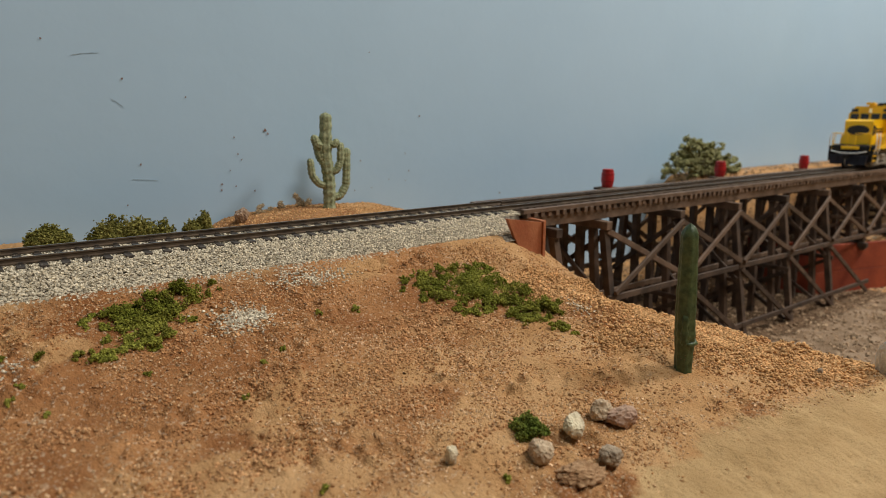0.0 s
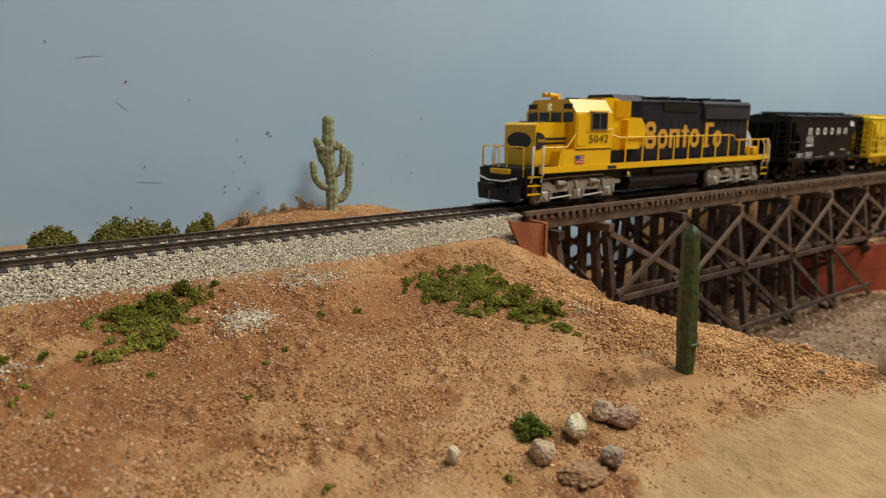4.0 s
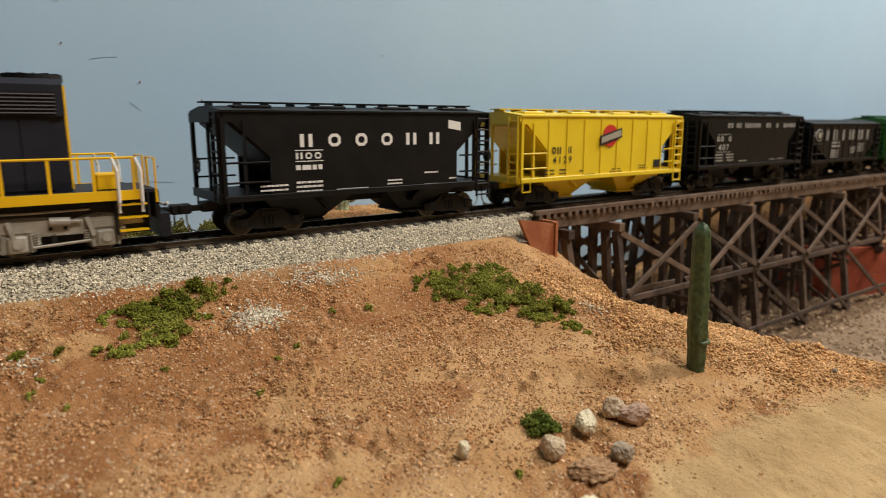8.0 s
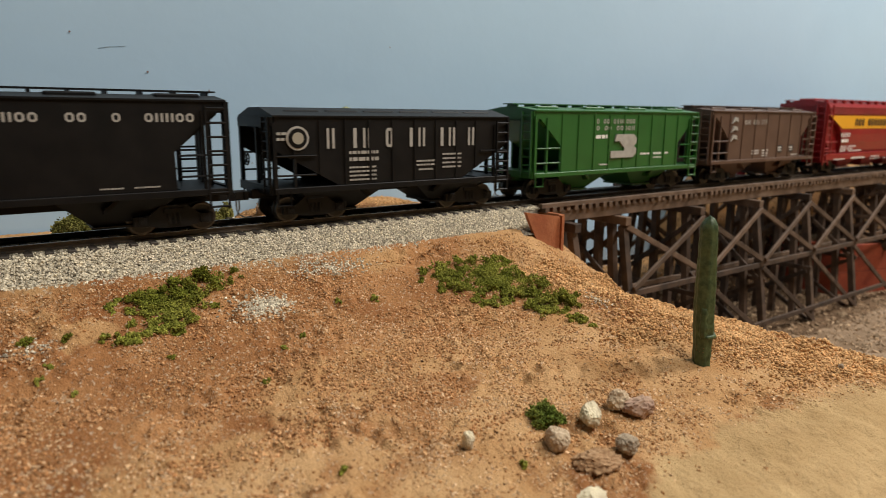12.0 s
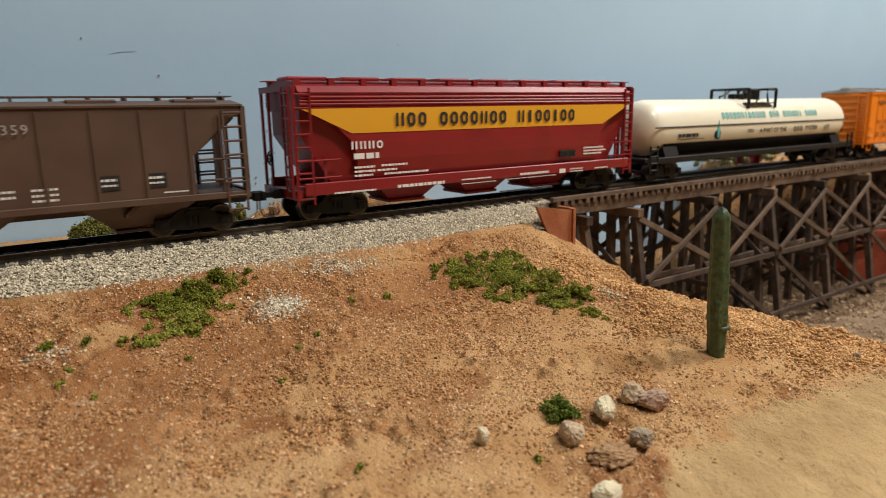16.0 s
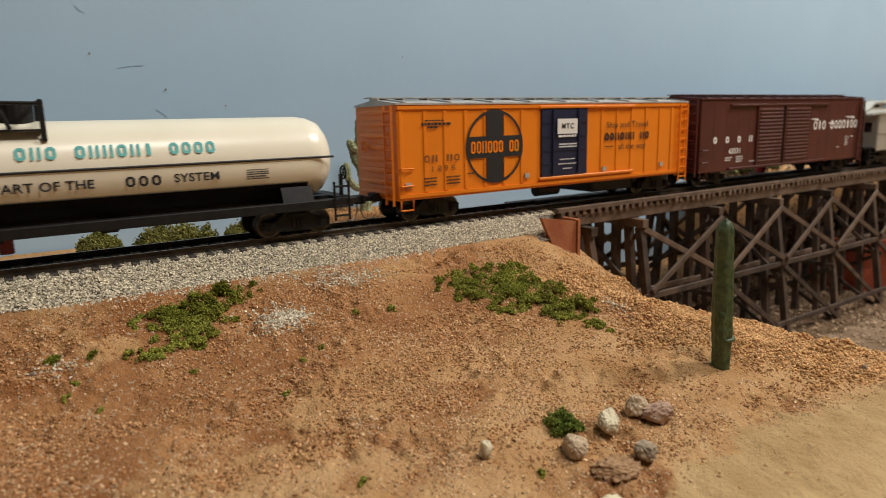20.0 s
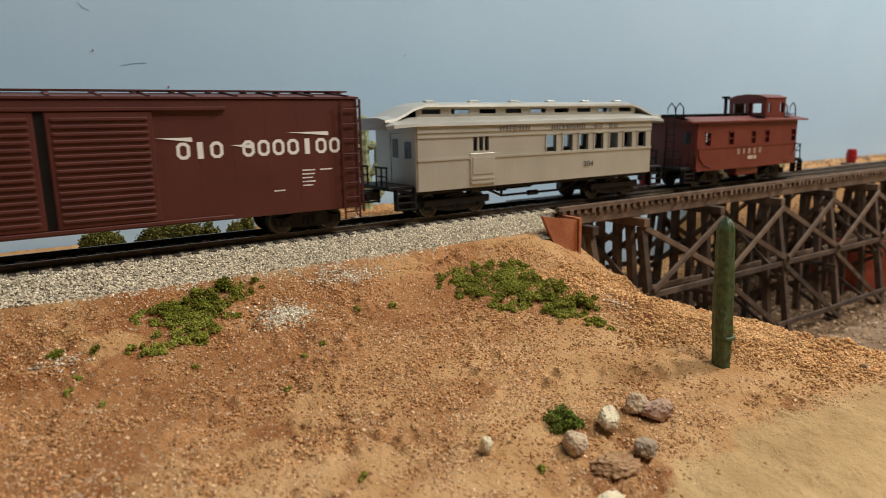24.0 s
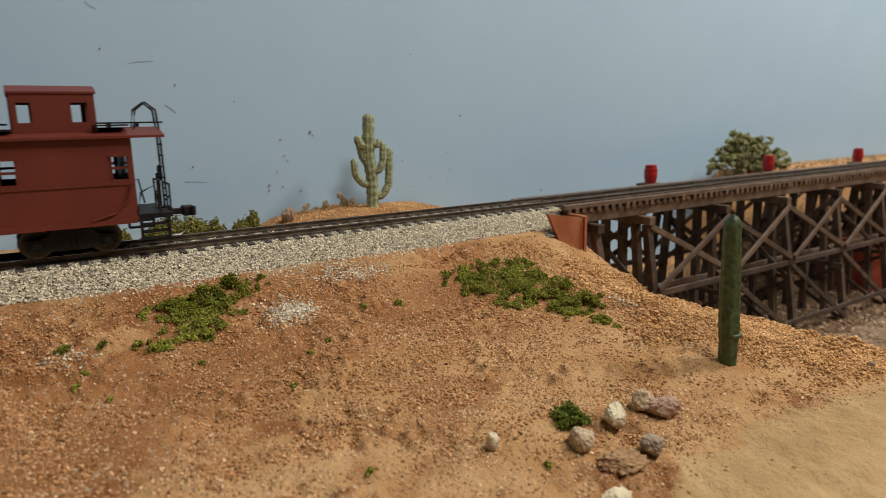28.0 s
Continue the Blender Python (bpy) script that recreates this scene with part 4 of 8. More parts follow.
def build_bridge():
    bridge = new("trestle_bridge")
    x0, x1 = 0.219, 0.98
    for y in (-0.0170, -0.0085, 0.0085, 0.0170):
        timber("stringer", (x0 + 0.004, y, -0.0082), (x1, y, -0.0082), 0.0034, 0.0058, bridge, M_DECK)
    for s in (-1, 1):
        timber("guard_timber", (x0 - 0.002, s * 0.0185, -0.0022), (x1, s * 0.0185, -0.0022), 0.0026, 0.0022, bridge, M_DECK)
    for y in (-0.0048, 0.0048):
        part("guard_rail", rail_bm(x0 + 0.006, x1, y), M_RAIL, bridge)
    tie = part("bridge_tie", box(bms(), -0.00135, 0.00135, -0.0200, 0.0200, -0.0056, -0.0030, 0.0002), M_DECK, bridge)
    tie.matrix_basis = pose(x0 + 0.002, 0, 0)
    rng = random.Random(8)
    for k in range(1, 150):
        share("bridge_tie", tie.data, bridge, pose(x0 + 0.002 + 0.00505 * k, rng.uniform(-0.0005, 0.0005), rng.uniform(-0.0001, 0.0001), 0, 0, rng.uniform(-1.2, 1.2)))
    for i, x in enumerate(BENT_X):
        low = {0: -0.030}.get(i, min(-0.055, max(-0.106, gz(x, -0.02))) if i < 2 else -0.106)
        if x > 0.57:
            low = -0.061
        z = -0.0112
        cap = timber("bent_cap", (x, -0.0265, z - 0.0022), (x, 0.0265, z - 0.0022), 0.0044, 0.0044, bridge, M_DECK if i % 2 else M_TIMBER)
        dz = z - 0.0044 - low
        feet = [-0.0225 - 0.16 * dz, -0.0150 - 0.08 * dz, -0.0060, 0.0060, 0.0150 + 0.08 * dz, 0.0225 + 0.16 * dz]
        for a, b in zip((-0.0225, -0.0150, -0.0060, 0.0060, 0.0150, 0.0225), feet):
            timber("trestle_post", (x, a, z - 0.0044), (x + 0.002, b, low - 0.004), 0.0040, 0.0040, cap, up=(1, 0, 0))
        if dz < 0.03:
            continue
        side = 0.0026 if i % 2 else -0.0026
        ym = lambda f: 0.0225 + 0.16 * dz * f
        if i > 1:
            timber("sill", (x, -ym(1) - 0.004, low + 0.001), (x, ym(1) + 0.004, low + 0.001), 0.0042, 0.0040, cap)
        timber("sash_brace", (x + side, -ym(0.52) - 0.003, z - 0.0044 - 0.52 * dz), (x + side, ym(0.52) + 0.003, z - 0.0044 - 0.52 * dz), 0.0014, 0.0030, cap)
        for f0, f1 in ((0.03, 0.5), (0.54, 0.97)):
            timber("sway_brace", (x + side, -ym(f0), z - 0.0044 - f0 * dz), (x + side, ym(f1), z - 0.0044 - f1 * dz), 0.0014, 0.0028, cap)
            timber("sway_brace", (x - side, ym(f0), z - 0.0044 - f0 * dz), (x - side, -ym(f1), z - 0.0044 - f1 * dz), 0.0014, 0.0028, cap)
    # girts and diagonals along both faces
    for s in (-1, 1):
        for a, b in zip(BENT_X[1:8], BENT_X[2:9]):
            hi, mid = -0.0165, -0.0520
            ya, yb = s * 0.0255, s * 0.0310
            timber("girt", (a - 0.003, s * 0.0305, mid), (b + 0.003, s * 0.0305, mid), 0.0018, 0.0032, bridge)
            timber("diagonal_brace", (a, ya, hi), (b, yb, mid + 0.003), 0.0016, 0.0030, bridge, M_DECK)
            timber("diagonal_brace", (b, ya + s * 0.0016, hi), (a, yb + s * 0.0016, mid + 0.003), 0.0016, 0.0030, bridge, M_DECK)
            if a > 0.3 and b < 0.6:
                timber("lower_girt", (a - 0.003, s * 0.0360, -0.090), (b + 0.003, s * 0.0360, -0.090), 0.0018, 0.0030, bridge)
                timber("diagonal_brace", (a, s * 0.0320, mid - 0.002), (b, s * 0.0370, -0.098), 0.0016, 0.0030, bridge)
    # girts along the inner posts
    for a, b in zip(BENT_X[1:8], BENT_X[2:9]):
        timber("inner_girt", (a - 0.003, -0.0085, -0.0570), (b + 0.003, -0.0085, -0.0570), 0.0018, 0.0030, bridge, M_DECK)
    # refuge platforms for the water barrels
    for bx in BARREL_X:
        for k in (-1, 0, 1):
            timber("platform_plank", (bx + 0.0046 * k, 0.014, -0.0020), (bx + 0.0046 * k, 0.0315, -0.0020), 0.0042, 0.0014, bridge, M_DECK)
    tagged(bridge, "dark brown timber trestle bridge with crossed braces over a dry canyon", "bridge")


BARREL_X = (0.335, 0.466, 0.600)
build_bridge()


def build_barrel(x):
    thing = new("barrel")
    bm = bms()
    n, prof = 20, [(0.0031, 0.0), (0.0036, 0.0018), (0.0040, 0.0042), (0.0041, 0.0058), (0.0040, 0.0074), (0.0036, 0.0098), (0.0031, 0.0116)]
    loops = [[bm.verts.new((r * math.cos(6.2832 * k / n), r * math.sin(6.2832 * k / n), h)) for k in range(n)] for r, h in prof]
    for a, b in zip(loops, loops[1:]):
        for k in range(n):
            bm.faces.new([a[k], a[(k + 1) % n], b[(k + 1) % n], b[k]])
    bm.faces.new(loops[0][::-1])
    bm.faces.new(loops[-1])
    part("cask", bm, M_BARREL, thing)
    for h, r in ((0.0012, 0.0036), (0.0036, 0.0041), (0.0080, 0.0041), (0.0104, 0.0036)):
        bm = bms()
        tube(bm, [(0, 0, h), (0, 0, h + 0.0008)], r, 20)
        part("hoop", bm, M_HOOP, thing, "darker red painted hoop")
    thing.matrix_basis = pose(x, 0.026, -0.0013)
    return tagged(thing, "small red wooden water barrel on a bridge platform", "barrel", "barrels along the bridge")


M_HOOP = mat("dark_red_hoop_paint", (0.32, 0.012, 0.012), 0.45)
for bx in BARREL_X:
    build_barrel(bx)


# ---- abutments ----
def plank_wall(name, a, b, z_top, z_bot, rows, thick, label, m=None):
    """A wall of stacked planks between two points of the plan."""
    thing = new(name)
    a, b = Vector(a), Vector(b)
    h = (z_top - z_bot) / rows
    for k in range(rows):
        z = z_bot + (k + 0.5) * h
        bm = bms()
        beam(bm, (*a, z), (*b, z), thick, h * 0.985)
        bmesh.ops.bevel(bm, geom=list(bm.edges), offset=0.0002, segments=1, affect="EDGES")
        part("plank", bm, m or M_RUST, thing)
    return tagged(thing, label, "retaining wall")


def build_abutment():
    thing = new("abutment")
    bm = bms()
    prism(bm, [(0.1965, -0.0020), (0.2180, -0.0056), (0.2180, -0.0300), (0.2110, -0.0300)], -0.0316, -0.0298)
    part("wing_board", bm, M_RUST, thing)
    part("corner_post", beam(bms(), (0.2189, -0.0312, -0.034), (0.2189, -0.0312, -0.0050), 0.0016, 0.0030), M_RUST, thing)
    for k in range(3):
        z = -0.010 - 0.010 * k
        part("face_plank", beam(bms(), (0.2214, -0.0296, z), (0.2214, 0.0296, z), 0.0024, 0.0097), M_RUST, thing)
    tagged(thing, "rust-red stained boards holding back the ballast at the bridge end", "abutment")


build_abutment()
M_RED_WALL = mat("dull_red_stained_planks", (0.20, 0.028, 0.011), 0.7, second=(0.31, 0.058, 0.021), scale=60, vary=0.2, bump=0.0003, bump_scale=700)
plank_wall("retaining_wall", (0.553, -0.0100), (0.553, 0.0500), -0.059, -0.126, 3, 0.003, "dull red retaining planks beneath the far bents", M_RED_WALL)
plank_wall("retaining_wall", (0.5535, -0.0122), (0.700, -0.0600), -0.059, -0.126, 3, 0.003, "dull red retaining planks of the far terrace", M_RED_WALL)
plank_wall("retaining_wall", (0.7005, -0.0600), (0.900, -0.0600), -0.059, -0.126, 3, 0.003, "dull red retaining planks of the far terrace", M_RED_WALL)


# ---- train ----
def train_shift(t):
    """How far the train stands from its place at 8 s, along the track."""
    def far(u):
        return ((4.888e-7 * u + 3.119e-6) * u - 8.4316e-5) * u * u - 0.1013816 * u
    return far(t - 14.0) - far(-6.0) + float(lerp_table(t, [25.0, 26.0, 27.0, 28.0], [0.0, -0.0012, -0.0045, -0.0056]))


MOVERS, WHEELS = [], []
SHARED = {}


def new_car(name, along, label, category):
    e = new(name)
    e["along"] = along
    e.matrix_basis = pose(along, 0, 0)
    MOVERS.append(e)
    return tagged(e, label, category, "cars of the train")


def wheelset(parent, x, r, tread):
    key = ("wheels", r)
    if key not in SHARED:
        bm = bms()
        for s in (-1, 1):
            y = s * 0.0086
            tube(bm, [(0, y - 0.0012, 0), (0, y + 0.0012, 0)], r, 22)
            tube(bm, [(0, y - s * 0.0016, 0), (0, y - s * 0.0011, 0)], r * 1.09, 22)
        tube(bm, [(0, -0.0105, 0), (0, 0.0105, 0)], 0.0011, 8)
        me = bpy.data.meshes.new("wheelset")
        bm.to_mesh(me)
        bm.free()
        me.materials.append(M_WHEEL)
        bm = bms()
        for s in (-1, 1):
            y = s * 0.00985
            for k in range(22):
                a, b = 6.2832 * k / 22, 6.2832 * (k + 1) / 22
                vs = [bm.verts.new((q * math.cos(c), y, q * math.sin(c))) for q, c in ((r * 0.86, a), (r * 0.99, a), (r * 0.99, b), (r * 0.86, b))]
                bm.faces.new(vs)
            for k in range(4):
                c = 6.2832 * k / 4
                bmesh.ops.create_icosphere(bm, subdivisions=1, radius=r * 0.09, matrix=Matrix.Translation((r * 0.55 * math.cos(c), y, r * 0.55 * math.sin(c))))
        for f in bm.faces:
            f.material_index = 1
        bm.from_mesh(me)
        bm.to_mesh(me)
        bm.free()
        me.materials.append(M_TREAD)
        SHARED[key] = me
    w = share("wheelset", SHARED[key], parent, pose(x, 0, r))
    w["radius"] = r
    WHEELS.append(w)
    return w


def freight_truck(car, x, r=0.0048, base=0.0100):
    """A two-axle freight truck: cast side frames with springs, bolster and two turning wheelsets."""
    key = ("truck", base)
    if key not in SHARED:
        frames = []
        out = [(-base - 0.0030, r + 0.0016), (-base + 0.0022, r + 0.0020), (-0.0042, 0.0098), (0.0042, 0.0098), (base - 0.0022, r + 0.0020), (base + 0.0030, r + 0.0016), (base + 0.0030, r - 0.0016), (base - 0.0016, r - 0.0016), (0.0040, 0.0022), (-0.0040, 0.0022), (-base + 0.0016, r - 0.0016), (-base - 0.0030, r - 0.0016)]
        for s in (-1, 1):
            bm = bms()
            prism(bm, out, s * 0.0122 - 0.0009, s * 0.0122 + 0.0009)
            for q in (-1, 1):
                box(bm, q * base - 0.0016, q * base + 0.0016, s * 0.0132 - 0.0007, s * 0.0132 + 0.0007, r - 0.0017, r + 0.0018, 0.0003)
                tube(bm, [(q * base, s * 0.0132, r), (q * base, s * 0.0143, r)], 0.0010, 8)
            for q in (-0.0016, 0, 0.0016):
                tube(bm, [(q, s * 0.0134, 0.0036), (q, s * 0.0134, 0.0072)], 0.0007, 6)
            box(bm, -0.0034, 0.0034, s * 0.0132 - 0.0006, s * 0.0132 + 0.0006, 0.0072, 0.0088)
            me = bpy.data.meshes.new("side_frame")
            bm.to_mesh(me)
            bm.free()
            me.materials.append(M_GEAR)
            frames.append(me)
        bolster = bpy.data.meshes.new("truck")
        bm = bms()
        box(bm, -0.0020, 0.0020, -0.0120, 0.0120, 0.0060, 0.0098)
        bm.to_mesh(bolster)
        bm.free()
        bolster.materials.append(M_GEAR)
        SHARED[key] = (frames, bolster)
    frames, bolster = SHARED[key]
    t = share("truck", bolster, car, pose(x, 0, 0))
    for me in frames:
        share("side_frame", me, t, Matrix())
    for q in (-1, 1):
        wheelset(t, q * base, r, None)
    return t


def coupler(car, x, s, m=None):
    """A knuckle coupler with its shank and the curved trip pin below; s = -1 faces ahead."""
    key = ("coupler", s)
    if key not in SHARED:
        bm = bms()
        box(bm, min(0, s * 0.0095), max(0, s * 0.0095), -0.0013, 0.0013, 0.0092, 0.0112, 0.0002)
        box(bm, min(s * 0.0070, s * 0.0112), max(s * 0.0070, s * 0.0112), -0.0022, 0.0020, 0.0084, 0.0120, 0.0005)
        tube(bm, [(s * 0.0105, -0.0026, 0.0086), (s * 0.0105, -0.0026, 0.0118)], 0.0010, 8)
        box(bm, min(-s * 0.002, s * 0.0035), max(-s * 0.002, s * 0.0035), -0.0030, 0.0030, 0.0088, 0.0124, 0.0002)
        me = bpy.data.meshes.new("coupler")
        bm.to_mesh(me)
        bm.free()
        me.materials.append(M_GEAR)
        pin = bpy.data.meshes.new("trip_pin")
        bm = bms()
        tube(bm, [(s * 0.0085, 0, 0.0088), (s * 0.0085, 0, 0.0050), (s * 0.0075, 0, 0.0026), (s * 0.0055, -0.0006, 0.0016), (s * 0.0030, -0.0012, 0.0020)], 0.00032, 6)
        bm.to_mesh(pin)
        bm.free()
        pin.materials.append(M_STEEL if m is None else m)
        SHARED[key] = (me, pin)
    me, pin = SHARED[key]
    c = share("coupler", me, car, pose(x, 0, 0))
    share("trip_pin", pin, c, Matrix())


def oval(bm, x0, x1, z0, z1, y, q, lift=0.0):
    """A plain flat ring of eight sides."""
    rings = []
    for d in (0.0, q):
        a0, a1, b0, b1 = x0 + d, x1 - d, z0 + d + lift, z1 - d + lift
        c = 0.28 * min(a1 - a0, b1 - b0)
        rings.append([bm.verts.new((u, y, v)) for u, v in ((a0 + c, b0), (a1 - c, b0), (a1, b0 + c), (a1, b1 - c), (a1 - c, b1), (a0 + c, b1), (a0, b1 - c), (a0, b0 + c))])
    for k in range(8):
        bm.faces.new([rings[0][k], rings[0][(k + 1) % 8], rings[1][(k + 1) % 8], rings[1][k]])


def blocks(car, pattern, x0, x1, z0, z1, m, y=-0.0181, name="lettering", gap=0.22, stroke=0.24, label="", slope=0.0):
    """A name as plain shapes of letter size, each a part: o is a ring, n two bars, i one bar, a point a gap."""
    n = len(pattern)
    pitch = (x1 - x0) / (n - gap)
    w, h = pitch * (1 - gap), z1 - z0
    letters = []
    for k, ch in enumerate(pattern):
        a = x0 + k * pitch
        b = a + w
        if ch == ".":
            continue
        bm = bms()
        if ch == "o":
            oval(bm, a + w * 0.05, b - w * 0.05, z0, z1, y, stroke * min(w, h), slope * (a - x0))
        else:
            for u, v in ((a + w * 0.3, b - w * 0.3),) if ch == "i" else ((a + w * 0.06, a + w * 0.34), (b - w * 0.34, b - w * 0.06)):
                bm.faces.new([bm.verts.new(q) for q in ((u, y, z0), (v, y, z0), (v, y, z1), (u, y, z1))])
        letters.append(part(name, bm, m, car, label if not letters else ""))
    return letters


def bars(car, rows, m, y=-0.0181, name="small_print"):
    """Lines of print too small to read, as plain bars: (x0, x1, z, height)."""
    for x0, x1, z, h in rows:
        bm = bms()
        rng = random.Random(int(1e5 * (x0 + z)) & 0xFFFF)
        a = x0
        while a < x1 - 1e-5:
            b = min(x1, a + h * rng.uniform(0.7, 2.6))
            bm.faces.new([bm.verts.new(v) for v in ((a, y, z), (b, y, z), (b, y, z + h), (a, y, z + h))])
            a = b + h * 0.35
        tagged(part(name, bm, m, car), kind="stuff")


def words(car, text, x, z, size, m, y=-0.0181, name="lettering", width=1.0, space=1.0, align="CENTER", bold=0.0, label=""):
    """Readable words and numbers on a car's side."""
    cu = bpy.data.curves.new("text", "FONT")
    cu.body, cu.size, cu.align_x, cu.align_y, cu.space_character, cu.offset = text, size, align, "CENTER", space, bold * size
    cu.resolution_u = 3
    tmp = bpy.data.objects.new("text", cu)
    me = bpy.data.meshes.new_from_object(tmp)
    bpy.data.objects.remove(tmp)
    me.materials.clear()
    me.materials.append(m)
    ob = new(name, me)
    ob.parent = car
    ob.matrix_basis = Matrix.Translation((x, y, z)) @ Matrix.Rotation(math.pi / 2, 4, "X") @ Matrix.Diagonal((width, 1, 1, 1))
    if label:
        tagged(ob, label)
    return ob


def ladder(car, p0, p1, across, rungs, m, rail=0.00042, name="ladder"):
    """Two stiles from p0 to p1 and the rungs between; across is the way to the second stile."""
    p0, p1, a = Vector(p0), Vector(p1), Vector(across)
    bm = bms()
    for o in (Vector(), a):
        beam(bm, p0 + o, p1 + o, rail * 2, rail * 2, (0.3, 1, 0))
    for k in range(rungs):
        c = p0.lerp(p1, (k + 0.5) / rungs)
        tube(bm, [c, c + a], rail, 5)
    return part(name, bm, m, car)


def roofwalk(car, half, z, w, m, posts=10, name="running_board", boards=3):
    bm = bms()
    for k in range(boards):
        y = (k - (boards - 1) / 2) * w / boards
        box(bm, -half, half, y - w / boards * 0.46, y + w / boards * 0.46, z, z + 0.0005)
    for k in range(posts):
        x = -half + 0.003 + (2 * half - 0.006) * k / (posts - 1)
        box(bm, x - 0.0004, x + 0.0004, -w / 2, w / 2, z - 0.0013, z)
    return part(name, bm, m, car)


def brake_wheel(car, x, y, z, m):
    bm = bms()
    pts = [(x, y + 0.0026 * math.cos(6.2832 * k / 14), z + 0.0026 * math.sin(6.2832 * k / 14)) for k in range(15)]
    tube(bm, pts, 0.00035, 5, False)
    for k in range(3):
        a = math.pi * k / 3
        tube(bm, [(x, y - 0.0025 * math.cos(a), z - 0.0025 * math.sin(a)), (x, y + 0.0025 * math.cos(a), z + 0.0025 * math.sin(a))], 0.00025, 5)
    return part("brake_wheel", bm, m, car)


def hopper(name, along, L, eave, sill, m, label, ribs=0, mark=None, bays=2, peaked=0.0022, hatches=4, wt=0.0180, cut=0.0):
    """A covered hopper: side sheets, slope sheets over open end cages, outlet bays, roof with hatches and a running board."""
    car = new_car(name, along, label, "hopper car")
    e = 0.0175
    for s in (-1, 1):
        bm = bms()
        prism(bm, [(-L + e, sill), (L - e, sill), (L - e, eave - 0.016), (L - 0.004, eave - 0.0035), (L - 0.0010, eave - 0.0035), (L - 0.0010, eave), (-L + 0.0010, eave), (-L + 0.0010, eave - 0.0035), (-L + 0.004, eave - 0.0035), (-L + e, eave - 0.016)], s * wt - s * 0.0009, s * wt)
        if cut:
            bm.free()
            bm = bms()
            prism(bm, [(-L + 0.026, sill), (L - 0.026, sill), (L - 0.0010, cut), (L - 0.0010, eave), (-L + 0.0010, eave), (-L + 0.0010, cut)], s * wt - s * 0.0009, s * wt)
        side = part("side_sheet", bm, m, car)
        if ribs:
            for k in range(ribs):
                x = -L + e + 0.001 + (2 * L - 2 * e - 0.002) * k / (ribs - 1)
                part("rib", box(bms(), x - 0.0005, x + 0.0005, s * wt - 0.0004, s * wt + 0.0004 + s * 0.0003, max(sill, cut - (L - abs(x)) * 0.5), eave - 0.001), m, side)
        bm = bms()
        box(bm, -L, L, s * wt - 0.0011, s * wt + 0.0011, sill - 0.0022, sill, 0.0002)
        part("side_sill", bm, m, car)
        for q in (-1, 1):
            part("corner_post", box(bms(), q * (L - 0.0006) - 0.0007, q * (L - 0.0006) + 0.0007, s * wt - 0.0009, s * wt + 0.0009, sill - 0.001, eave - 0.002), m, car)
            part("end_post", box(bms(), q * (L - 0.0082) - 0.0005, q * (L - 0.0082) + 0.0005, s * wt - 0.0006, s * wt + 0.0006, sill - 0.001, eave - 0.003), m, car)
            for h in (0.0045, 0.0115):
                part("grab_rail", tube(bms(), [(q * (L - 0.001), s * (wt + 0.0007), sill + h), (q * (L - e + 0.001), s * (wt + 0.0007), sill + h)], 0.0004, 5), m, car)
        bm = bms()
        x = L - 0.0040
        beam(bm, (x - 0.0032, s * (wt + 0.0010), sill - 0.0070), (x - 0.0032, s * (wt + 0.0010), eave - 0.001), 0.0007, 0.0007)
        beam(bm, (x + 0.0032, s * (wt + 0.0010), sill - 0.0070), (x + 0.0032, s * (wt + 0.0010), eave - 0.001), 0.0007, 0.0007)
        for k in range(8):
            h = sill - 0.0062 + (eave - sill + 0.004) * k / 7
            tube(bm, [(x - 0.0032, s * (wt + 0.0011), h), (x + 0.0032, s * (wt + 0.0011), h)], 0.00042, 5)
        part("side_ladder", bm, m, car)
        bm = bms()
        tube(bm, [(-L + 0.001, s * (wt + 0.0008), sill - 0.001), (-L + 0.001, s * (wt + 0.0008), sill - 0.0065), (-L + 0.006, s * (wt + 0.0008), sill - 0.0065), (-L + 0.006, s * (wt + 0.0008), sill - 0.001)], 0.0005, 5)
        part("stirrup_step", bm, m, car)
    for q in (-1, 1):
        bm = bms()
        prism(bm, [(q * (L - 0.003), eave - 0.003), (q * (L - 0.003), eave - 0.0042), (q * (L - 0.040), 0.0085), (q * (L - 0.040), 0.0100)], -wt + 0.001, wt - 0.001)
        part("slope_sheet", bm, m, car)
        bm = bms()
        for y in (-0.006, 0.006):
            beam(bm, (q * (L - 0.0028), y, sill), (q * (L - 0.0028), y, eave - 0.003), 0.0010, 0.0014)
        box(bm, q * L - 0.0008, q * L + 0.0008, -wt, wt, sill - 0.0026, sill + 0.0006)
        box(bm, min(q * L, q * (L - 0.016)), max(q * L, q * (L - 0.016)), -wt + 0.001, wt - 0.001, sill - 0.0008, sill)
        box(bm, q * L - 0.0006, q * L + 0.0006, -wt, wt, eave - 0.0036, eave)
        part("end_frame", bm, m, car)
        ladder(car, (q * (L + 0.0008), -wt + 0.0012, sill - 0.002), (q * (L + 0.0008), -wt + 0.0012, eave), (0, 0.0062, 0), 8, m, name="end_ladder")
        coupler(car, q * L, q)
        freight_truck(car, q * (L - 0.0180))
    brake_wheel(car, -L - 0.0022, 0.004, sill + 0.010, M_GEAR)
    part("center_sill", box(bms(), -L, L, -0.0030, 0.0030, 0.0090, 0.0118), m, car)
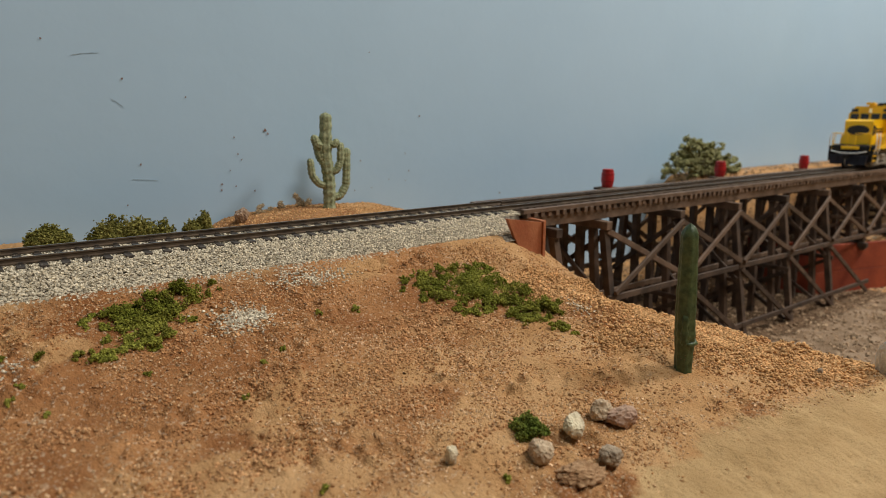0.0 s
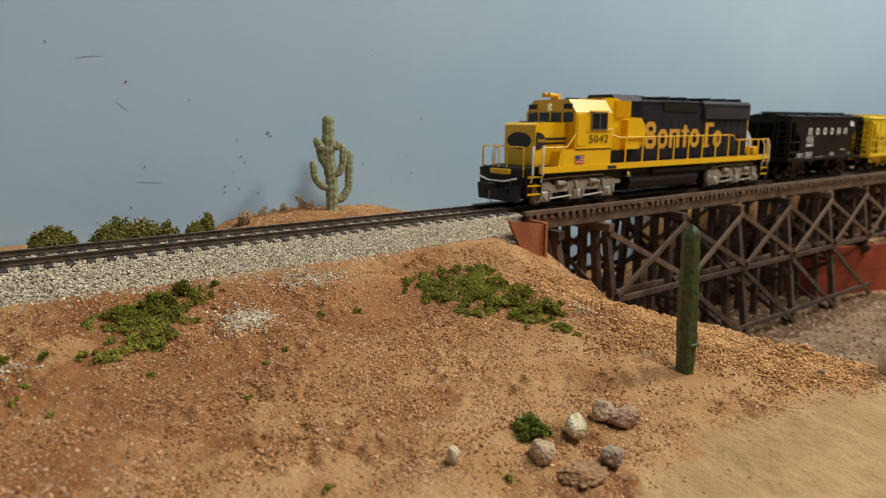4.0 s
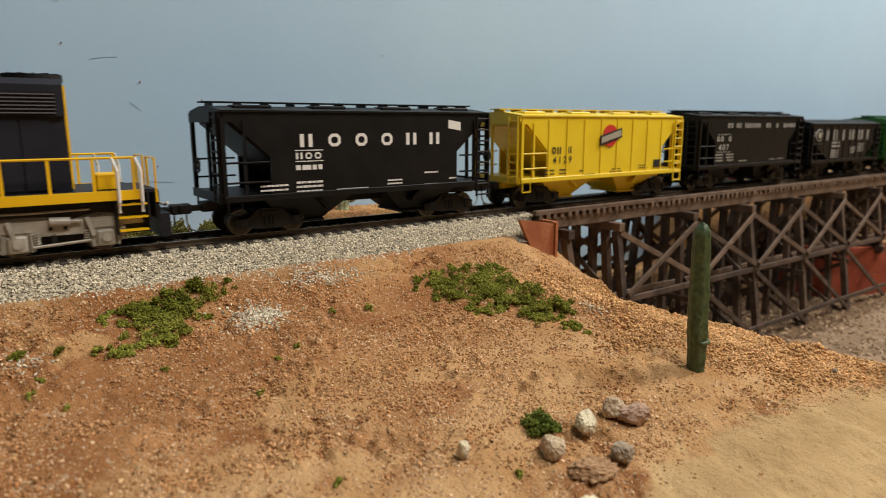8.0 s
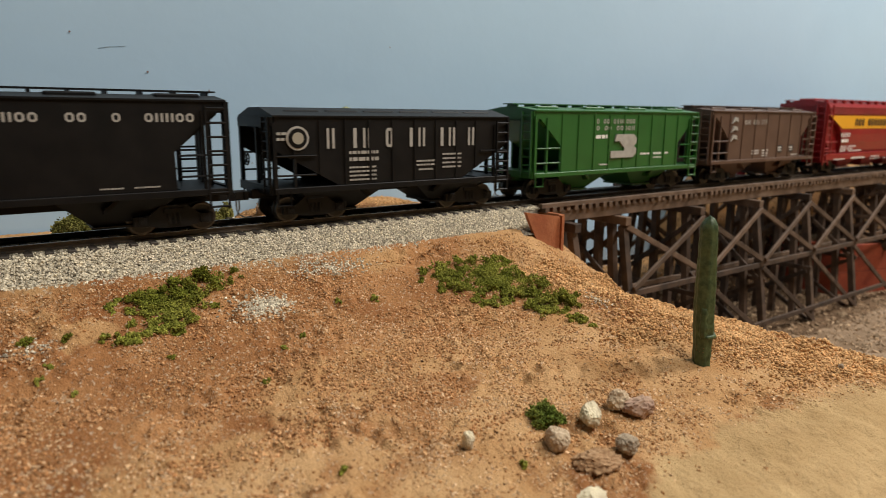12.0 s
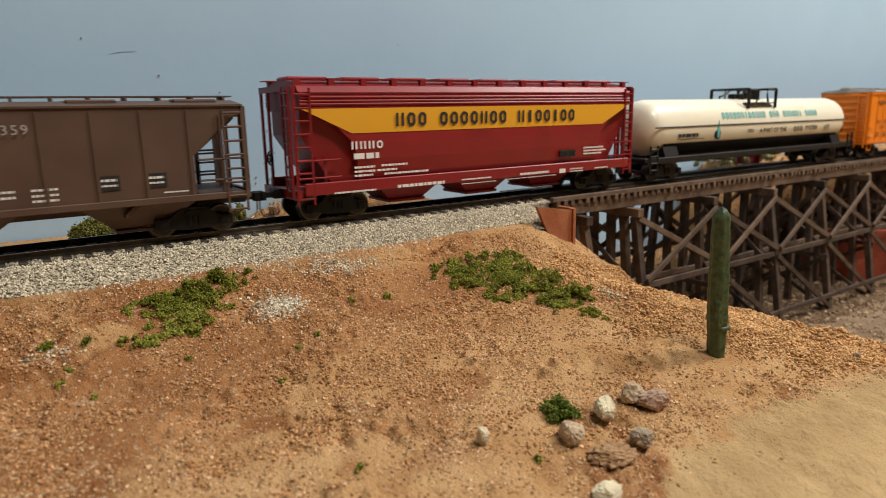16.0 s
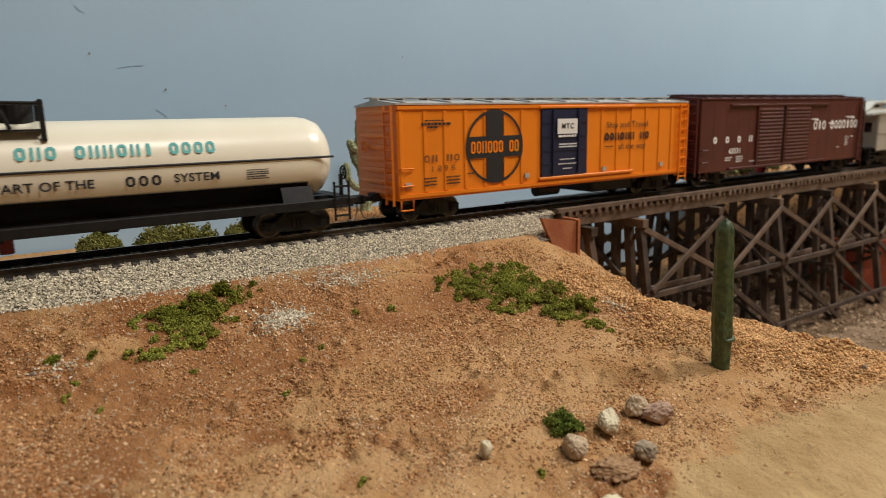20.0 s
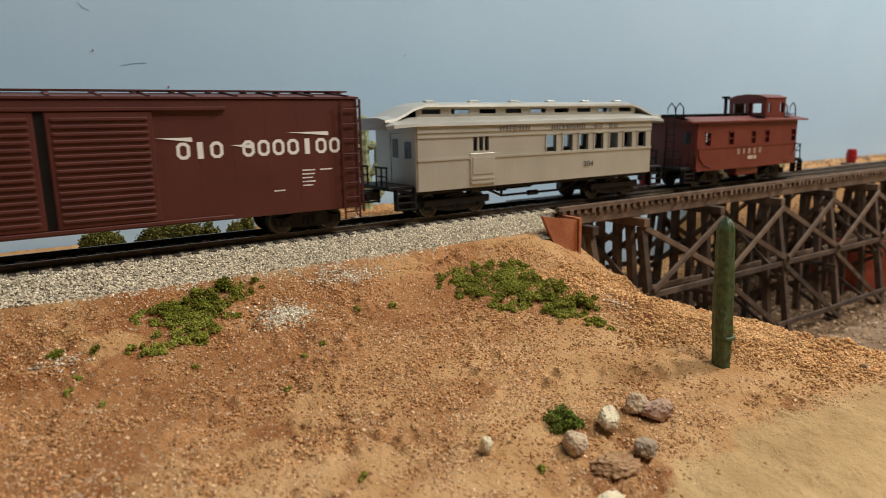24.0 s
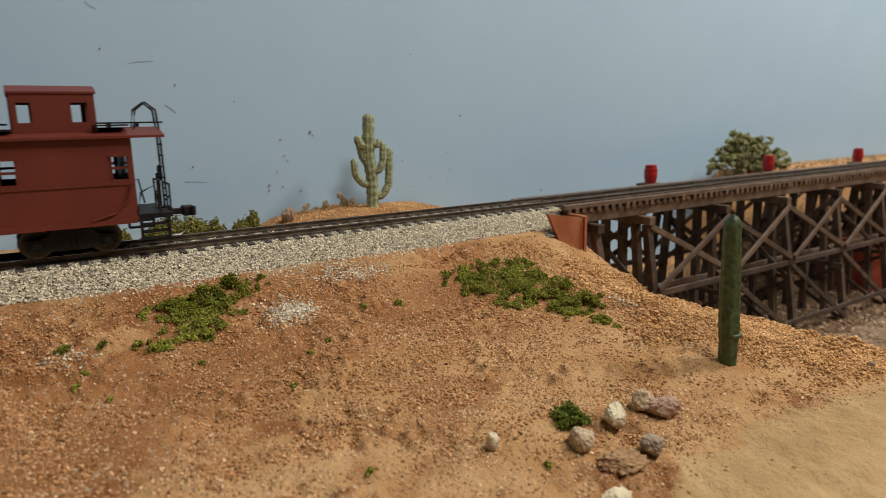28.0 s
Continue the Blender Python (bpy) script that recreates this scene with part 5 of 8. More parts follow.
    for k in range(bays):
        c = (k - (bays - 1) / 2) * 0.052 if bays == 2 else (k - 1) * 0.036
        bm = bms()
        lo, hi = 0.0036, sill - 0.0004
        vs = [bm.verts.new(v) for v in ((c - 0.0205, -wt + 0.002, hi), (c + 0.0205, -wt + 0.002, hi), (c + 0.0205, wt - 0.002, hi), (c - 0.0205, wt - 0.002, hi), (c - 0.0070, -0.009, lo), (c + 0.0070, -0.009, lo), (c + 0.0070, 0.009, lo), (c - 0.0070, 0.009, lo))]
        for f in ((3, 2, 1, 0), (4, 5, 6, 7), (0, 1, 5, 4), (1, 2, 6, 5), (2, 3, 7, 6), (3, 0, 4, 7)):
            bm.faces.new([vs[i] for i in f])
        bay = part("outlet_bay", bm, m, car)
        part("outlet_gate", box(bms(), c - 0.0078, c + 0.0078, -0.0105, 0.0105, 0.0030, 0.0040, 0.0002), M_GEAR if m is M_BLACK else m, bay)
    bm = bms()
    prism(bm, [(-wt - 0.0006, eave), (-wt - 0.0006, eave + 0.0006), (-0.006, eave + peaked), (0.006, eave + peaked), (wt + 0.0006, eave + 0.0006), (wt + 0.0006, eave)], -L, L, "x")
    part("roof", bm, m, car)
    for k in range(hatches):
        x = -L + 0.014 + (2 * L - 0.028) * k / (hatches - 1)
        for y in (-0.0088, 0.0088):
            part("roof_hatch", box(bms(), x - 0.0072, x + 0.0072, y - 0.0036, y + 0.0036, eave + 0.0006, eave + 0.0026, 0.0005), m, car)
    if not cut:
        roofwalk(car, L + 0.001, eave + 0.0034, 0.0075, m, 12)
    return car


PAINTED = ("lettering", "road_number", "small_print", "emblem", "painted_emblem", "stencil_panel", "load_stencil")


def nudge(car, dx, dz=0.0):
    """Slides the painted marks of a car along its side."""
    for o in car.children:
        if o.name.split(".")[0] in PAINTED:
            o.location.x += dx
            o.location.z += dz


def hopper_cars():
    c = hopper("covered_hopper", 0.1292, 0.0594, 0.0446, 0.0155, M_BLACK, "glossy black covered hopper with wide-spaced white lettering")
    blocks(c, "n.o.o.o.n.n", -0.0296, 0.0340, 0.0320, 0.0368, M_WHITE, gap=0.02, label="white company name as plain shapes")
    blocks(c, "noo", -0.0312, -0.0208, 0.0276, 0.0300, M_WHITE)
    bars(c, [(-0.0314, -0.0200, 0.0306, 0.0004), (-0.0314, -0.0200, 0.0266, 0.0004), (-0.0312, -0.0206, 0.0236, 0.0018), (-0.0450, -0.0345, 0.0180, 0.0007), (-0.0450, -0.0345, 0.0164, 0.0007), (-0.0450, -0.0345, 0.0148, 0.0007), (-0.0312, -0.0206, 0.0186, 0.0008), (-0.0312, -0.0206, 0.0170, 0.0008), (-0.0312, -0.0206, 0.0152, 0.0008), (-0.0150, -0.0010, 0.0150, 0.0008), (0.0080, 0.0150, 0.0176, 0.0006), (0.0080, 0.0150, 0.0162, 0.0006), (0.0260, 0.0330, 0.0200, 0.0006), (0.0260, 0.0330, 0.0150, 0.0006), (0.0390, 0.0430, 0.0170, 0.0006)], M_WHITE)
    part("emblem", prism(bms(), [(0.0385, 0.0385), (0.0450, 0.0375), (0.0450, 0.0410), (0.0385, 0.0420)], -0.0182, -0.0178), M_WHITE, c, "small white emblem as a plain shape")
    nudge(c, -0.0012)

    c = hopper("covered_hopper", 0.27055, 0.06215, 0.0436, 0.0148, M_YELLOW, "bright yellow ribbed covered hopper with a red and black emblem", ribs=8, wt=0.0178)
    words(c, "4129", -0.0320, 0.0221, 0.0048, M_INK, name="road_number", space=1.5, bold=0.01)
    blocks(c, "on.n", -0.0396, -0.0258, 0.0252, 0.0286, M_INK)
    bars(c, [(-0.0445, -0.0375, 0.0170, 0.0007), (-0.0445, -0.0375, 0.0152, 0.0007), (-0.0445, -0.0375, 0.0136, 0.0007), (-0.0340, -0.0280, 0.0170, 0.0007), (-0.0340, -0.0280, 0.0152, 0.0007), (-0.0200, -0.0170, 0.0160, 0.0006), (-0.0170, -0.0080, 0.0140, 0.0005), (0.0050, 0.0120, 0.0160, 0.0005), (0.0035, 0.0130, 0.0146, 0.0005), (0.0270, 0.0340, 0.0170, 0.0005), (0.0270, 0.0350, 0.0156, 0.0005)], M_INK)
    bm = bms()
    tube(bm, [(0.0025, -0.0181, 0.0336), (0.0025, -0.0184, 0.0336)], 0.0056, 24)
    em = part("emblem", bm, M_EMBLEM_RED, c, "red round emblem with a slanted dark bar, as plain shapes")
    part("emblem_bar", prism(bms(), [(-0.0055, 0.0285), (0.0110, 0.0325), (0.0110, 0.0375), (-0.0055, 0.0335)], -0.0188, -0.0184), M_INK, em)
    part("emblem_print", prism(bms(), [(-0.0048, 0.0297), (0.0103, 0.0334), (0.0103, 0.0366), (-0.0048, 0.0328)], -0.01895, -0.0188), M_EMBLEM_PALE, em)
    part("load_stencil", box(bms(), 0.0400, 0.0455, -0.0183, -0.0178, 0.0158, 0.0200), M_INK, c, "small black stencil panel")
    nudge(c, -0.0023, 0.0006)

    c = hopper("covered_hopper", 0.41115, 0.06115, 0.0443, 0.0152, M_BLACK, "black covered hopper with a spaced white serif company name", wt=0.0180)
    blocks(c, "oo.oo.noonoo..oo..o..onnoo", -0.0300, 0.0520, 0.0370, 0.0398, M_WHITE_DIM, gap=0.15, label="white company name as plain shapes")
    blocks(c, "oo.o", -0.0410, -0.0250, 0.0288, 0.0318, M_WHITE_DIM)
    words(c, "407", -0.0330, 0.0250, 0.0048, M_WHITE_DIM, name="road_number", width=1.25, space=1.35, bold=0.02)
    bars(c, [(-0.0410, -0.0250, 0.0328, 0.0003), (-0.0410, -0.0250, 0.0222, 0.0003), (-0.0410, -0.0330, 0.0204, 0.0007), (-0.0410, -0.0330, 0.0186, 0.0007), (-0.0410, -0.0330, 0.0168, 0.0007), (-0.0295, -0.0215, 0.0204, 0.0007), (-0.0295, -0.0215, 0.0186, 0.0007), (-0.0280, -0.0215, 0.0168, 0.0007), (-0.0150, -0.0060, 0.0160, 0.0006), (0.0220, 0.0290, 0.0160, 0.0005), (0.0320, 0.0400, 0.0160, 0.0005)], M_WHITE_DIM)
    nudge(c, -0.0015, 0.0006)

    c = hopper("covered_hopper", 0.54365, 0.05545, 0.0394, 0.0138, M_BLACK, "weathered black ribbed hopper with a large white company name", ribs=8, hatches=6, peaked=0.0036, wt=0.0178, cut=0.0275)
    blocks(c, "n.in.o.in.in.n", -0.0345, 0.0360, 0.0278, 0.0354, M_WHITE_DIM, gap=0.28, stroke=0.3, label="white company name as plain shapes")
    bm = bms()
    tube(bm, [(-0.0460, -0.0181, 0.0318), (-0.0460, -0.0185, 0.0318)], 0.0044, 24)
    em = part("emblem", bm, M_WHITE_DIM, c, "white ring emblem as a plain shape")
    bm = bms()
    tube(bm, [(-0.0460, -0.0185, 0.0318), (-0.0460, -0.0187, 0.0318)], 0.0036, 24)
    part("emblem_disc", bm, M_BLACK, em)
    bm = bms()
    tube(bm, [(-0.0460, -0.0187, 0.0318), (-0.0460, -0.0189, 0.0318)], 0.0022, 16)
    part("emblem_core", bm, M_EMBLEM_PALE, em)
    bars(c, [(-0.0250, -0.0120, 0.0255, 0.0012), (-0.0250, -0.0120, 0.0228, 0.0014), (-0.0250, -0.0130, 0.0200, 0.0007), (-0.0250, -0.0130, 0.0184, 0.0007), (-0.0250, -0.0130, 0.0168, 0.0007), (-0.0250, -0.0130, 0.0152, 0.0007), (0.0060, 0.0150, 0.0215, 0.0007), (0.0060, 0.0150, 0.0199, 0.0007), (0.0070, 0.0140, 0.0180, 0.0007), (0.0190, 0.0290, 0.0240, 0.0007), (0.0190, 0.0290, 0.0222, 0.0007), (0.0190, 0.0290, 0.0204, 0.0007), (0.0190, 0.0290, 0.0186, 0.0007), (-0.0540, -0.0500, 0.0330, 0.0010), (-0.0540, -0.0500, 0.0310, 0.0010)], M_WHITE_DIM)

    c = hopper("covered_hopper", 0.6790, 0.0639, 0.0426, 0.0138, M_GREEN, "bright green ribbed covered hopper with a white block emblem", ribs=9, wt=0.0180)
    blocks(c, "o.oo.oinoooo", -0.0235, 0.0062, 0.0370, 0.0392, M_WHITE_DIM, gap=0.2)
    blocks(c, "o.oo.oooon", -0.0235, 0.0062, 0.0336, 0.0358, M_WHITE_DIM, gap=0.2)
    bars(c, [(-0.0235, -0.0150, 0.0295, 0.0018)], M_WHITE)
    bm = bms()
    prism(bm, [(-0.0125, 0.0195), (0.0050, 0.0195), (0.0075, 0.0215), (0.0075, 0.0240), (0.0055, 0.0254), (0.0075, 0.0270), (0.0075, 0.0295), (0.0050, 0.0315), (-0.0085, 0.0315), (-0.0095, 0.0280), (-0.0060, 0.0280), (-0.0020, 0.0245), (-0.0020, 0.0230), (-0.0125, 0.0230)], -0.0188, -0.0178)
    part("emblem", bm, M_WHITE_DIM, c, "white block emblem as a plain shape")
    bars(c, [(0.0120, 0.0200, 0.0205, 0.0010), (0.0230, 0.0300, 0.0205, 0.0010), (0.0330, 0.0360, 0.0205, 0.0010), (0.0230, 0.0300, 0.0185, 0.0006), (-0.0200, -0.0140, 0.0160, 0.0006)], M_WHITE)
    nudge(c, 0.0020)

    c = hopper("covered_hopper", 0.8189, 0.0610, 0.0438, 0.0148, M_BROWN, "weathered brown covered hopper with small white markings", ribs=7, wt=0.0180)
    blocks(c, "on", -0.0253, -0.0190, 0.0363, 0.0389, M_WHITE_DIM, y=-0.0189)
    words(c, "876 359", -0.0075, 0.0376, 0.0040, M_WHITE_DIM, y=-0.0189, name="road_number", space=1.25)
    for k, z in enumerate((0.0368, 0.0315, 0.0262)):
        part("painted_emblem", prism(bms(), [(-0.0385, z), (-0.0350, z + 0.0018), (-0.0320, z + 0.0010), (-0.0325, z + 0.0034), (-0.0360, z + 0.0040), (-0.0372, z + 0.0022)], -0.0188, -0.0178), M_WHITE_DIM, c, "white emblem mark as a plain shape")
    for x in (0.0170, 0.0310):
        fr = part("stencil_panel", box(bms(), x, x + 0.0062, -0.0183, -0.0178, 0.0182, 0.0228), M_INK, c)
        bars(fr, [(x + 0.0008, x + 0.0054, 0.0210, 0.0008), (x + 0.0008, x + 0.0054, 0.0194, 0.0006)], M_WHITE, y=-0.0184)
    bars(c, [(-0.0130, -0.0050, 0.0195, 0.0007), (-0.0130, -0.0050, 0.0178, 0.0007), (-0.0010, 0.0060, 0.0195, 0.0007), (-0.0010, 0.0060, 0.0178, 0.0007), (-0.0010, 0.0060, 0.0162, 0.0007), (0.0360, 0.0440, 0.0160, 0.0005)], M_WHITE)
    nudge(c, -0.0030)


M_TREAD = mat("dull_wheel_rim", (0.11, 0.10, 0.09), 0.4, 0.8)
M_WHEEL = mat("dark_wheel_face", (0.02, 0.018, 0.016), 0.4, 0.4, second=(0.05, 0.045, 0.04), scale=300)
M_EMBLEM_RED = mat("emblem_red", (0.55, 0.03, 0.02), 0.5)
M_EMBLEM_PALE = mat("emblem_grey_print", (0.34, 0.31, 0.24), 0.6)
hopper_cars()


def center_flow():
    """The long curved-side hopper."""
    L = 0.0925
    c = new_car("curved_side_hopper", 0.9905, "long maroon curved-side grain hopper with a golden name band", "hopper car")
    prof = [(0.0150, 0.0125), (0.0168, 0.0170), (0.0178, 0.0230), (0.0182, 0.0290), (0.0181, 0.0360), (0.0179, 0.0425), (0.0172, 0.0482), (0.0150, 0.0508), (0.0120, 0.0522), (0.0060, 0.0532)]
    ring = prof + [(-y, z) for y, z in prof[::-1]]

    def reach(z):
        return L - lerp_table(z, [0.0125, 0.0330, 0.0426], [0.0270, 0.0235, 0.0030])

    def shell(rows, grow, material, name, closed):
        bm = bms()
        a = [bm.verts.new((-reach(z), y * grow, z)) for y, z in rows]
        b = [bm.verts.new((reach(z), y * grow, z)) for y, z in rows]
        n = len(rows)
        for i in range(n if closed else n - 1):
            bm.faces.new([a[i], a[(i + 1) % n], b[(i + 1) % n], b[i]])
        if closed:
            for i in range(n // 2 - 1):
                bm.faces.new([a[i + 1], a[i], a[n - 1 - i], a[n - 2 - i]])
                bm.faces.new([b[i], b[i + 1], b[n - 2 - i], b[n - 1 - i]])
        bmesh.ops.recalc_face_normals(bm, faces=bm.faces)
        return part(name, bm, material, c, smooth=False)

    body = shell(ring, 1.0, M_MAROON, "body", True)
    band = [(-0.0181, 0.0331), (-0.0181, 0.0360), (-0.0180, 0.0395), (-0.0179, 0.0425)]
    b = shell(band, 1.012, M_BAND, "name_band", False)
    b["label"] = "golden yellow band along the side"
    blocks(c, "noo.oooonoo.niooioo", -0.0500, 0.0495, 0.0352, 0.0405, M_INK, y=-0.0187, gap=0.2, stroke=0.28, label="dark company name as plain shapes")
    blocks(c, "nnno", -0.0700, -0.0560, 0.0270, 0.0300, M_WHITE, y=-0.0186)
    bars(c, [(-0.0690, -0.0580, 0.0232, 0.0022), (-0.0690, -0.0600, 0.0196, 0.0008), (-0.0570, -0.0450, 0.0198, 0.0008), (-0.0690, -0.0600, 0.0180, 0.0008), (-0.0590, -0.0500, 0.0180, 0.0008), (-0.0690, -0.0610, 0.0164, 0.0008), (-0.0560, -0.0350, 0.0164, 0.0008), (0.0560, 0.0700, 0.0215, 0.0007), (0.0560, 0.0720, 0.0200, 0.0007), (0.0560, 0.0690, 0.0186, 0.0007)], M_WHITE, y=-0.0186)
    bm = bms()
    for s in (-1, 1):
        box(bm, -L + 0.003, L - 0.003, s * 0.0176 - 0.0010, s * 0.0176 + 0.0010, 0.0105, 0.0152, 0.0003)
    part("side_sill", bm, M_MAROON, c)
    bars(c, [(-0.0780, -0.0600, 0.0105, 0.0007), (-0.0500, -0.0270, 0.0107, 0.0012), (-0.0180, -0.0020, 0.0113, 0.0006), (0.0150, 0.0330, 0.0112, 0.0010), (0.0400, 0.0440, 0.0105, 0.0020), (0.0470, 0.0560, 0.0118, 0.0005), (0.0470, 0.0560, 0.0106, 0.0005), (0.0640, 0.0740, 0.0112, 0.0006), (-0.0180, 0.0010, 0.0096, 0.0003), (0.0060, 0.0380, 0.0098, 0.0003)], M_WHITE, y=-0.01875)
    fr = part("stencil_panel", box(bms(), 0.0405, 0.0505, -0.0187, -0.0178, 0.0180, 0.0212), M_INK, c)
    bars(fr, [(0.0412, 0.0450, 0.0186, 0.0020), (0.0460, 0.0498, 0.0186, 0.0020)], M_GEAR, y=-0.0188)
    for z, yy in ((0.0440, 0.0179), (0.0452, 0.0177), (0.0466, 0.0175), (0.0483, 0.0172)):
        for s in (-1, 1):
            part("roof_rail", tube(bms(), [(-L + 0.003, s * yy, z), (L - 0.003, s * yy, z)], 0.0005, 6), M_MAROON, c)
    for k in range(8):
        x = -L + 0.012 + (2 * L - 0.024) * k / 7
        part("roof_hatch", box(bms(), x - 0.0085, x + 0.0085, -0.0055, 0.0055, 0.0528, 0.0547, 0.0006), M_MAROON, c)
    bm = bms()
    for s in (-1, 1):
        for yy in (0.0100, 0.0118, 0.0136):
            box(bm, -L, L, s * yy - 0.0006, s * yy + 0.0006, 0.0533, 0.0537)
        for k in range(14):
            x = -L + 0.004 + (2 * L - 0.008) * k / 13
            box(bm, x - 0.0012, x + 0.0012, s * 0.0136 - 0.0010, s * 0.0136 + 0.0010, 0.0505, 0.0534)
    part("running_board", bm, M_MAROON, c)
    for q in (-1, 1):
        bm = bms()
        for y in (-0.0170, -0.0095, 0.0095, 0.0170):
            beam(bm, (q * (L - 0.001), y, 0.0095), (q * (L - 0.001), y, 0.0500), 0.0010, 0.0011)
        beam(bm, (q * (L - 0.012), -0.0172, 0.0100), (q * (L - 0.012), -0.0172, 0.0250), 0.0009, 0.0009)
        box(bm, q * (L - 0.001) - 0.0010, q * (L - 0.001) + 0.0010, -0.0180, 0.0180, 0.0090, 0.0125)
        box(bm, min(q * L, q * (L - 0.024)), max(q * L, q * (L - 0.024)), -0.0165, 0.0165, 0.0105, 0.0115)
        box(bm, q * (L - 0.001) - 0.0008, q * (L - 0.001) + 0.0008, -0.0172, 0.0172, 0.0490, 0.0512)
        for h in (0.0170, 0.0235):
            tube(bm, [(q * (L - 0.001), -0.0182, h), (q * (L - 0.018), -0.0182, h)], 0.0004, 5)
        part("end_frame", bm, M_MAROON, c)
        ladder(c, (q * (L - 0.0005), -0.0176, 0.0070), (q * (L - 0.0005), -0.0176, 0.0500), (-q * 0.0062, -0.0006, 0), 9, M_MAROON, name="side_ladder")
        ladder(c, (q * (L + 0.0008), -0.0165, 0.0100), (q * (L + 0.0008), -0.0165, 0.0505), (0, 0.0062, 0), 9, M_MAROON, name="end_ladder")
        coupler(c, q * L, q)
        freight_truck(c, q * (L - 0.0185))
        part("slope_sheet", prism(bms(), [(q * (L - 0.0040), 0.0500), (q * (L - 0.0040), 0.0325), (q * (L - 0.0165), 0.0128), (q * (L - 0.0600), 0.0128), (q * (L - 0.0600), 0.0500)], -0.0145, 0.0145), M_MAROON, c)
    brake_wheel(c, -L - 0.002, 0.003, 0.024, M_GEAR)
    for k in range(3):
        x = (k - 1) * 0.040
        bm = bms()
        vs = [bm.verts.new(v) for v in ((x - 0.017, -0.013, 0.0128), (x + 0.017, -0.013, 0.0128), (x + 0.017, 0.013, 0.0128), (x - 0.017, 0.013, 0.0128), (x - 0.008, -0.008, 0.0045), (x + 0.008, -0.008, 0.0045), (x + 0.008, 0.008, 0.0045), (x - 0.008, 0.008, 0.0045))]
        for f in ((3, 2, 1, 0), (4, 5, 6, 7), (0, 1, 5, 4), (1, 2, 6, 5), (2, 3, 7, 6), (3, 0, 4, 7)):
            bm.faces.new([vs[i] for i in f])
        bay = part("outlet_bay", bm, M_MAROON, c)
        part("outlet_gate", box(bms(), x - 0.009, x + 0.009, -0.0095, 0.0095, 0.0036, 0.0048, 0.0003), M_MAROON, bay)


center_flow()


def tank_car():
    c = new_car("tank_car", 1.2120, "long cream tank car with black belly and teal lettering", "tank car")
    half, r, zc = 0.1105, 0.0158, 0.0290
    bm = bms()
    n = 40
    prof = [(-half, 0.004), (-half + 0.0006, 0.0070), (-half + 0.0020, 0.0105), (-half + 0.0045, 0.0137), (-half + 0.0080, 0.0152), (-half + 0.0120, r), (half - 0.0120, r), (half - 0.0080, 0.0152), (half - 0.0045, 0.0137), (half - 0.0020, 0.0105), (half - 0.0006, 0.0070), (half, 0.004)]
    loops = [[bm.verts.new((x, q * math.cos(6.2832 * k / n), zc + q * math.sin(6.2832 * k / n))) for k in range(n)] for x, q in prof]
    for a, b in zip(loops, loops[1:]):
        for k in range(n):
            bm.faces.new([a[k], a[(k + 1) % n], b[(k + 1) % n], b[k]])
    bm.faces.new(loops[0][::-1])
    bm.faces.new(loops[-1])
    part("tank", bm, M_CREAM, c, smooth=True)
    bm = bms()
    m = 28
    span = [(-half + 0.013, half - 0.013)] * 1
    for x0, x1 in span:
        a = [bm.verts.new((x0, (r + 0.0005) * math.cos(math.radians(212 + 116 * k / m)), zc + (r + 0.0005) * math.sin(math.radians(212 + 116 * k / m)))) for k in range(m + 1)]
        b = [bm.verts.new((x1, v.co.y, v.co.z)) for v in a]
        for k in range(m):
            bm.faces.new([a[k], a[k + 1], b[k + 1], b[k]])
    part("belly", bm, M_BLACK, c, "black painted underside", smooth=True)
    bm = bms()
    for s in (-1, 1):
        tube(bm, [(-half + 0.003, s * (r + 0.0001), zc + 0.0006), (half - 0.003, s * (r + 0.0001), zc + 0.0006)], 0.00045, 6)
    part("seam_rail", bm, M_INK, c, "thin dark seam along the tank")
    name = blocks(c, "oonooliooneo.ono.onnoli.oooo", -0.0460, 0.0640, 0.0330, 0.0371, M_TEAL, y=-0.0147, gap=0.2, stroke=0.3, label="teal company name as plain shapes")
    for letter in name:
        letter.matrix_basis = Matrix.Translation((0, -0.0147, 0.0353)) @ Matrix.Rotation(math.radians(-23.7), 4, "X") @ Matrix.Translation((0, 0.0147, -0.0353))
    words(c, "A PART OF THE", 0.0100, 0.0248, 0.0040, M_INK, y=-0.0157, name="lettering", width=1.12, bold=0.015)
    blocks(c, "ooo", 0.0345, 0.0455, 0.0232, 0.0266, M_INK, y=-0.0157)
    words(c, "SYSTEM", 0.0570, 0.0250, 0.0040, M_INK, y=-0.0157, width=1.12, bold=0.015)
    bars(c, [(-0.0870, -0.0680, 0.0236, 0.0020), (-0.0865, -0.0630, 0.0223, 0.0005), (-0.0190, -0.0120, 0.0244, 0.0006), (-0.0190, -0.0120, 0.0256, 0.0006), (0.0740, 0.0820, 0.0262, 0.0004), (0.0740, 0.0820, 0.0254, 0.0004), (0.0740, 0.0820, 0.0246, 0.0004), (0.0740, 0.0810, 0.0238, 0.0004), (0.0740, 0.0820, 0.0230, 0.0004)], M_INK, y=-0.0156)
    em = part("emblem", prism(bms(), [(-0.0510, 0.0215), (-0.0490, 0.0215), (-0.0477, 0.0230), (-0.0474, 0.0262), (-0.0526, 0.0262), (-0.0523, 0.0230)], -0.0159, -0.0150), M_INK, c, "small dark shield emblem as a plain shape")
    part("emblem_flame", prism(bms(), [(-0.0506, 0.0222), (-0.0494, 0.0222), (-0.0485, 0.0262), (-0.0497, 0.0320), (-0.0512, 0.0265)], -0.0161, -0.0150), M_TEAL, em)
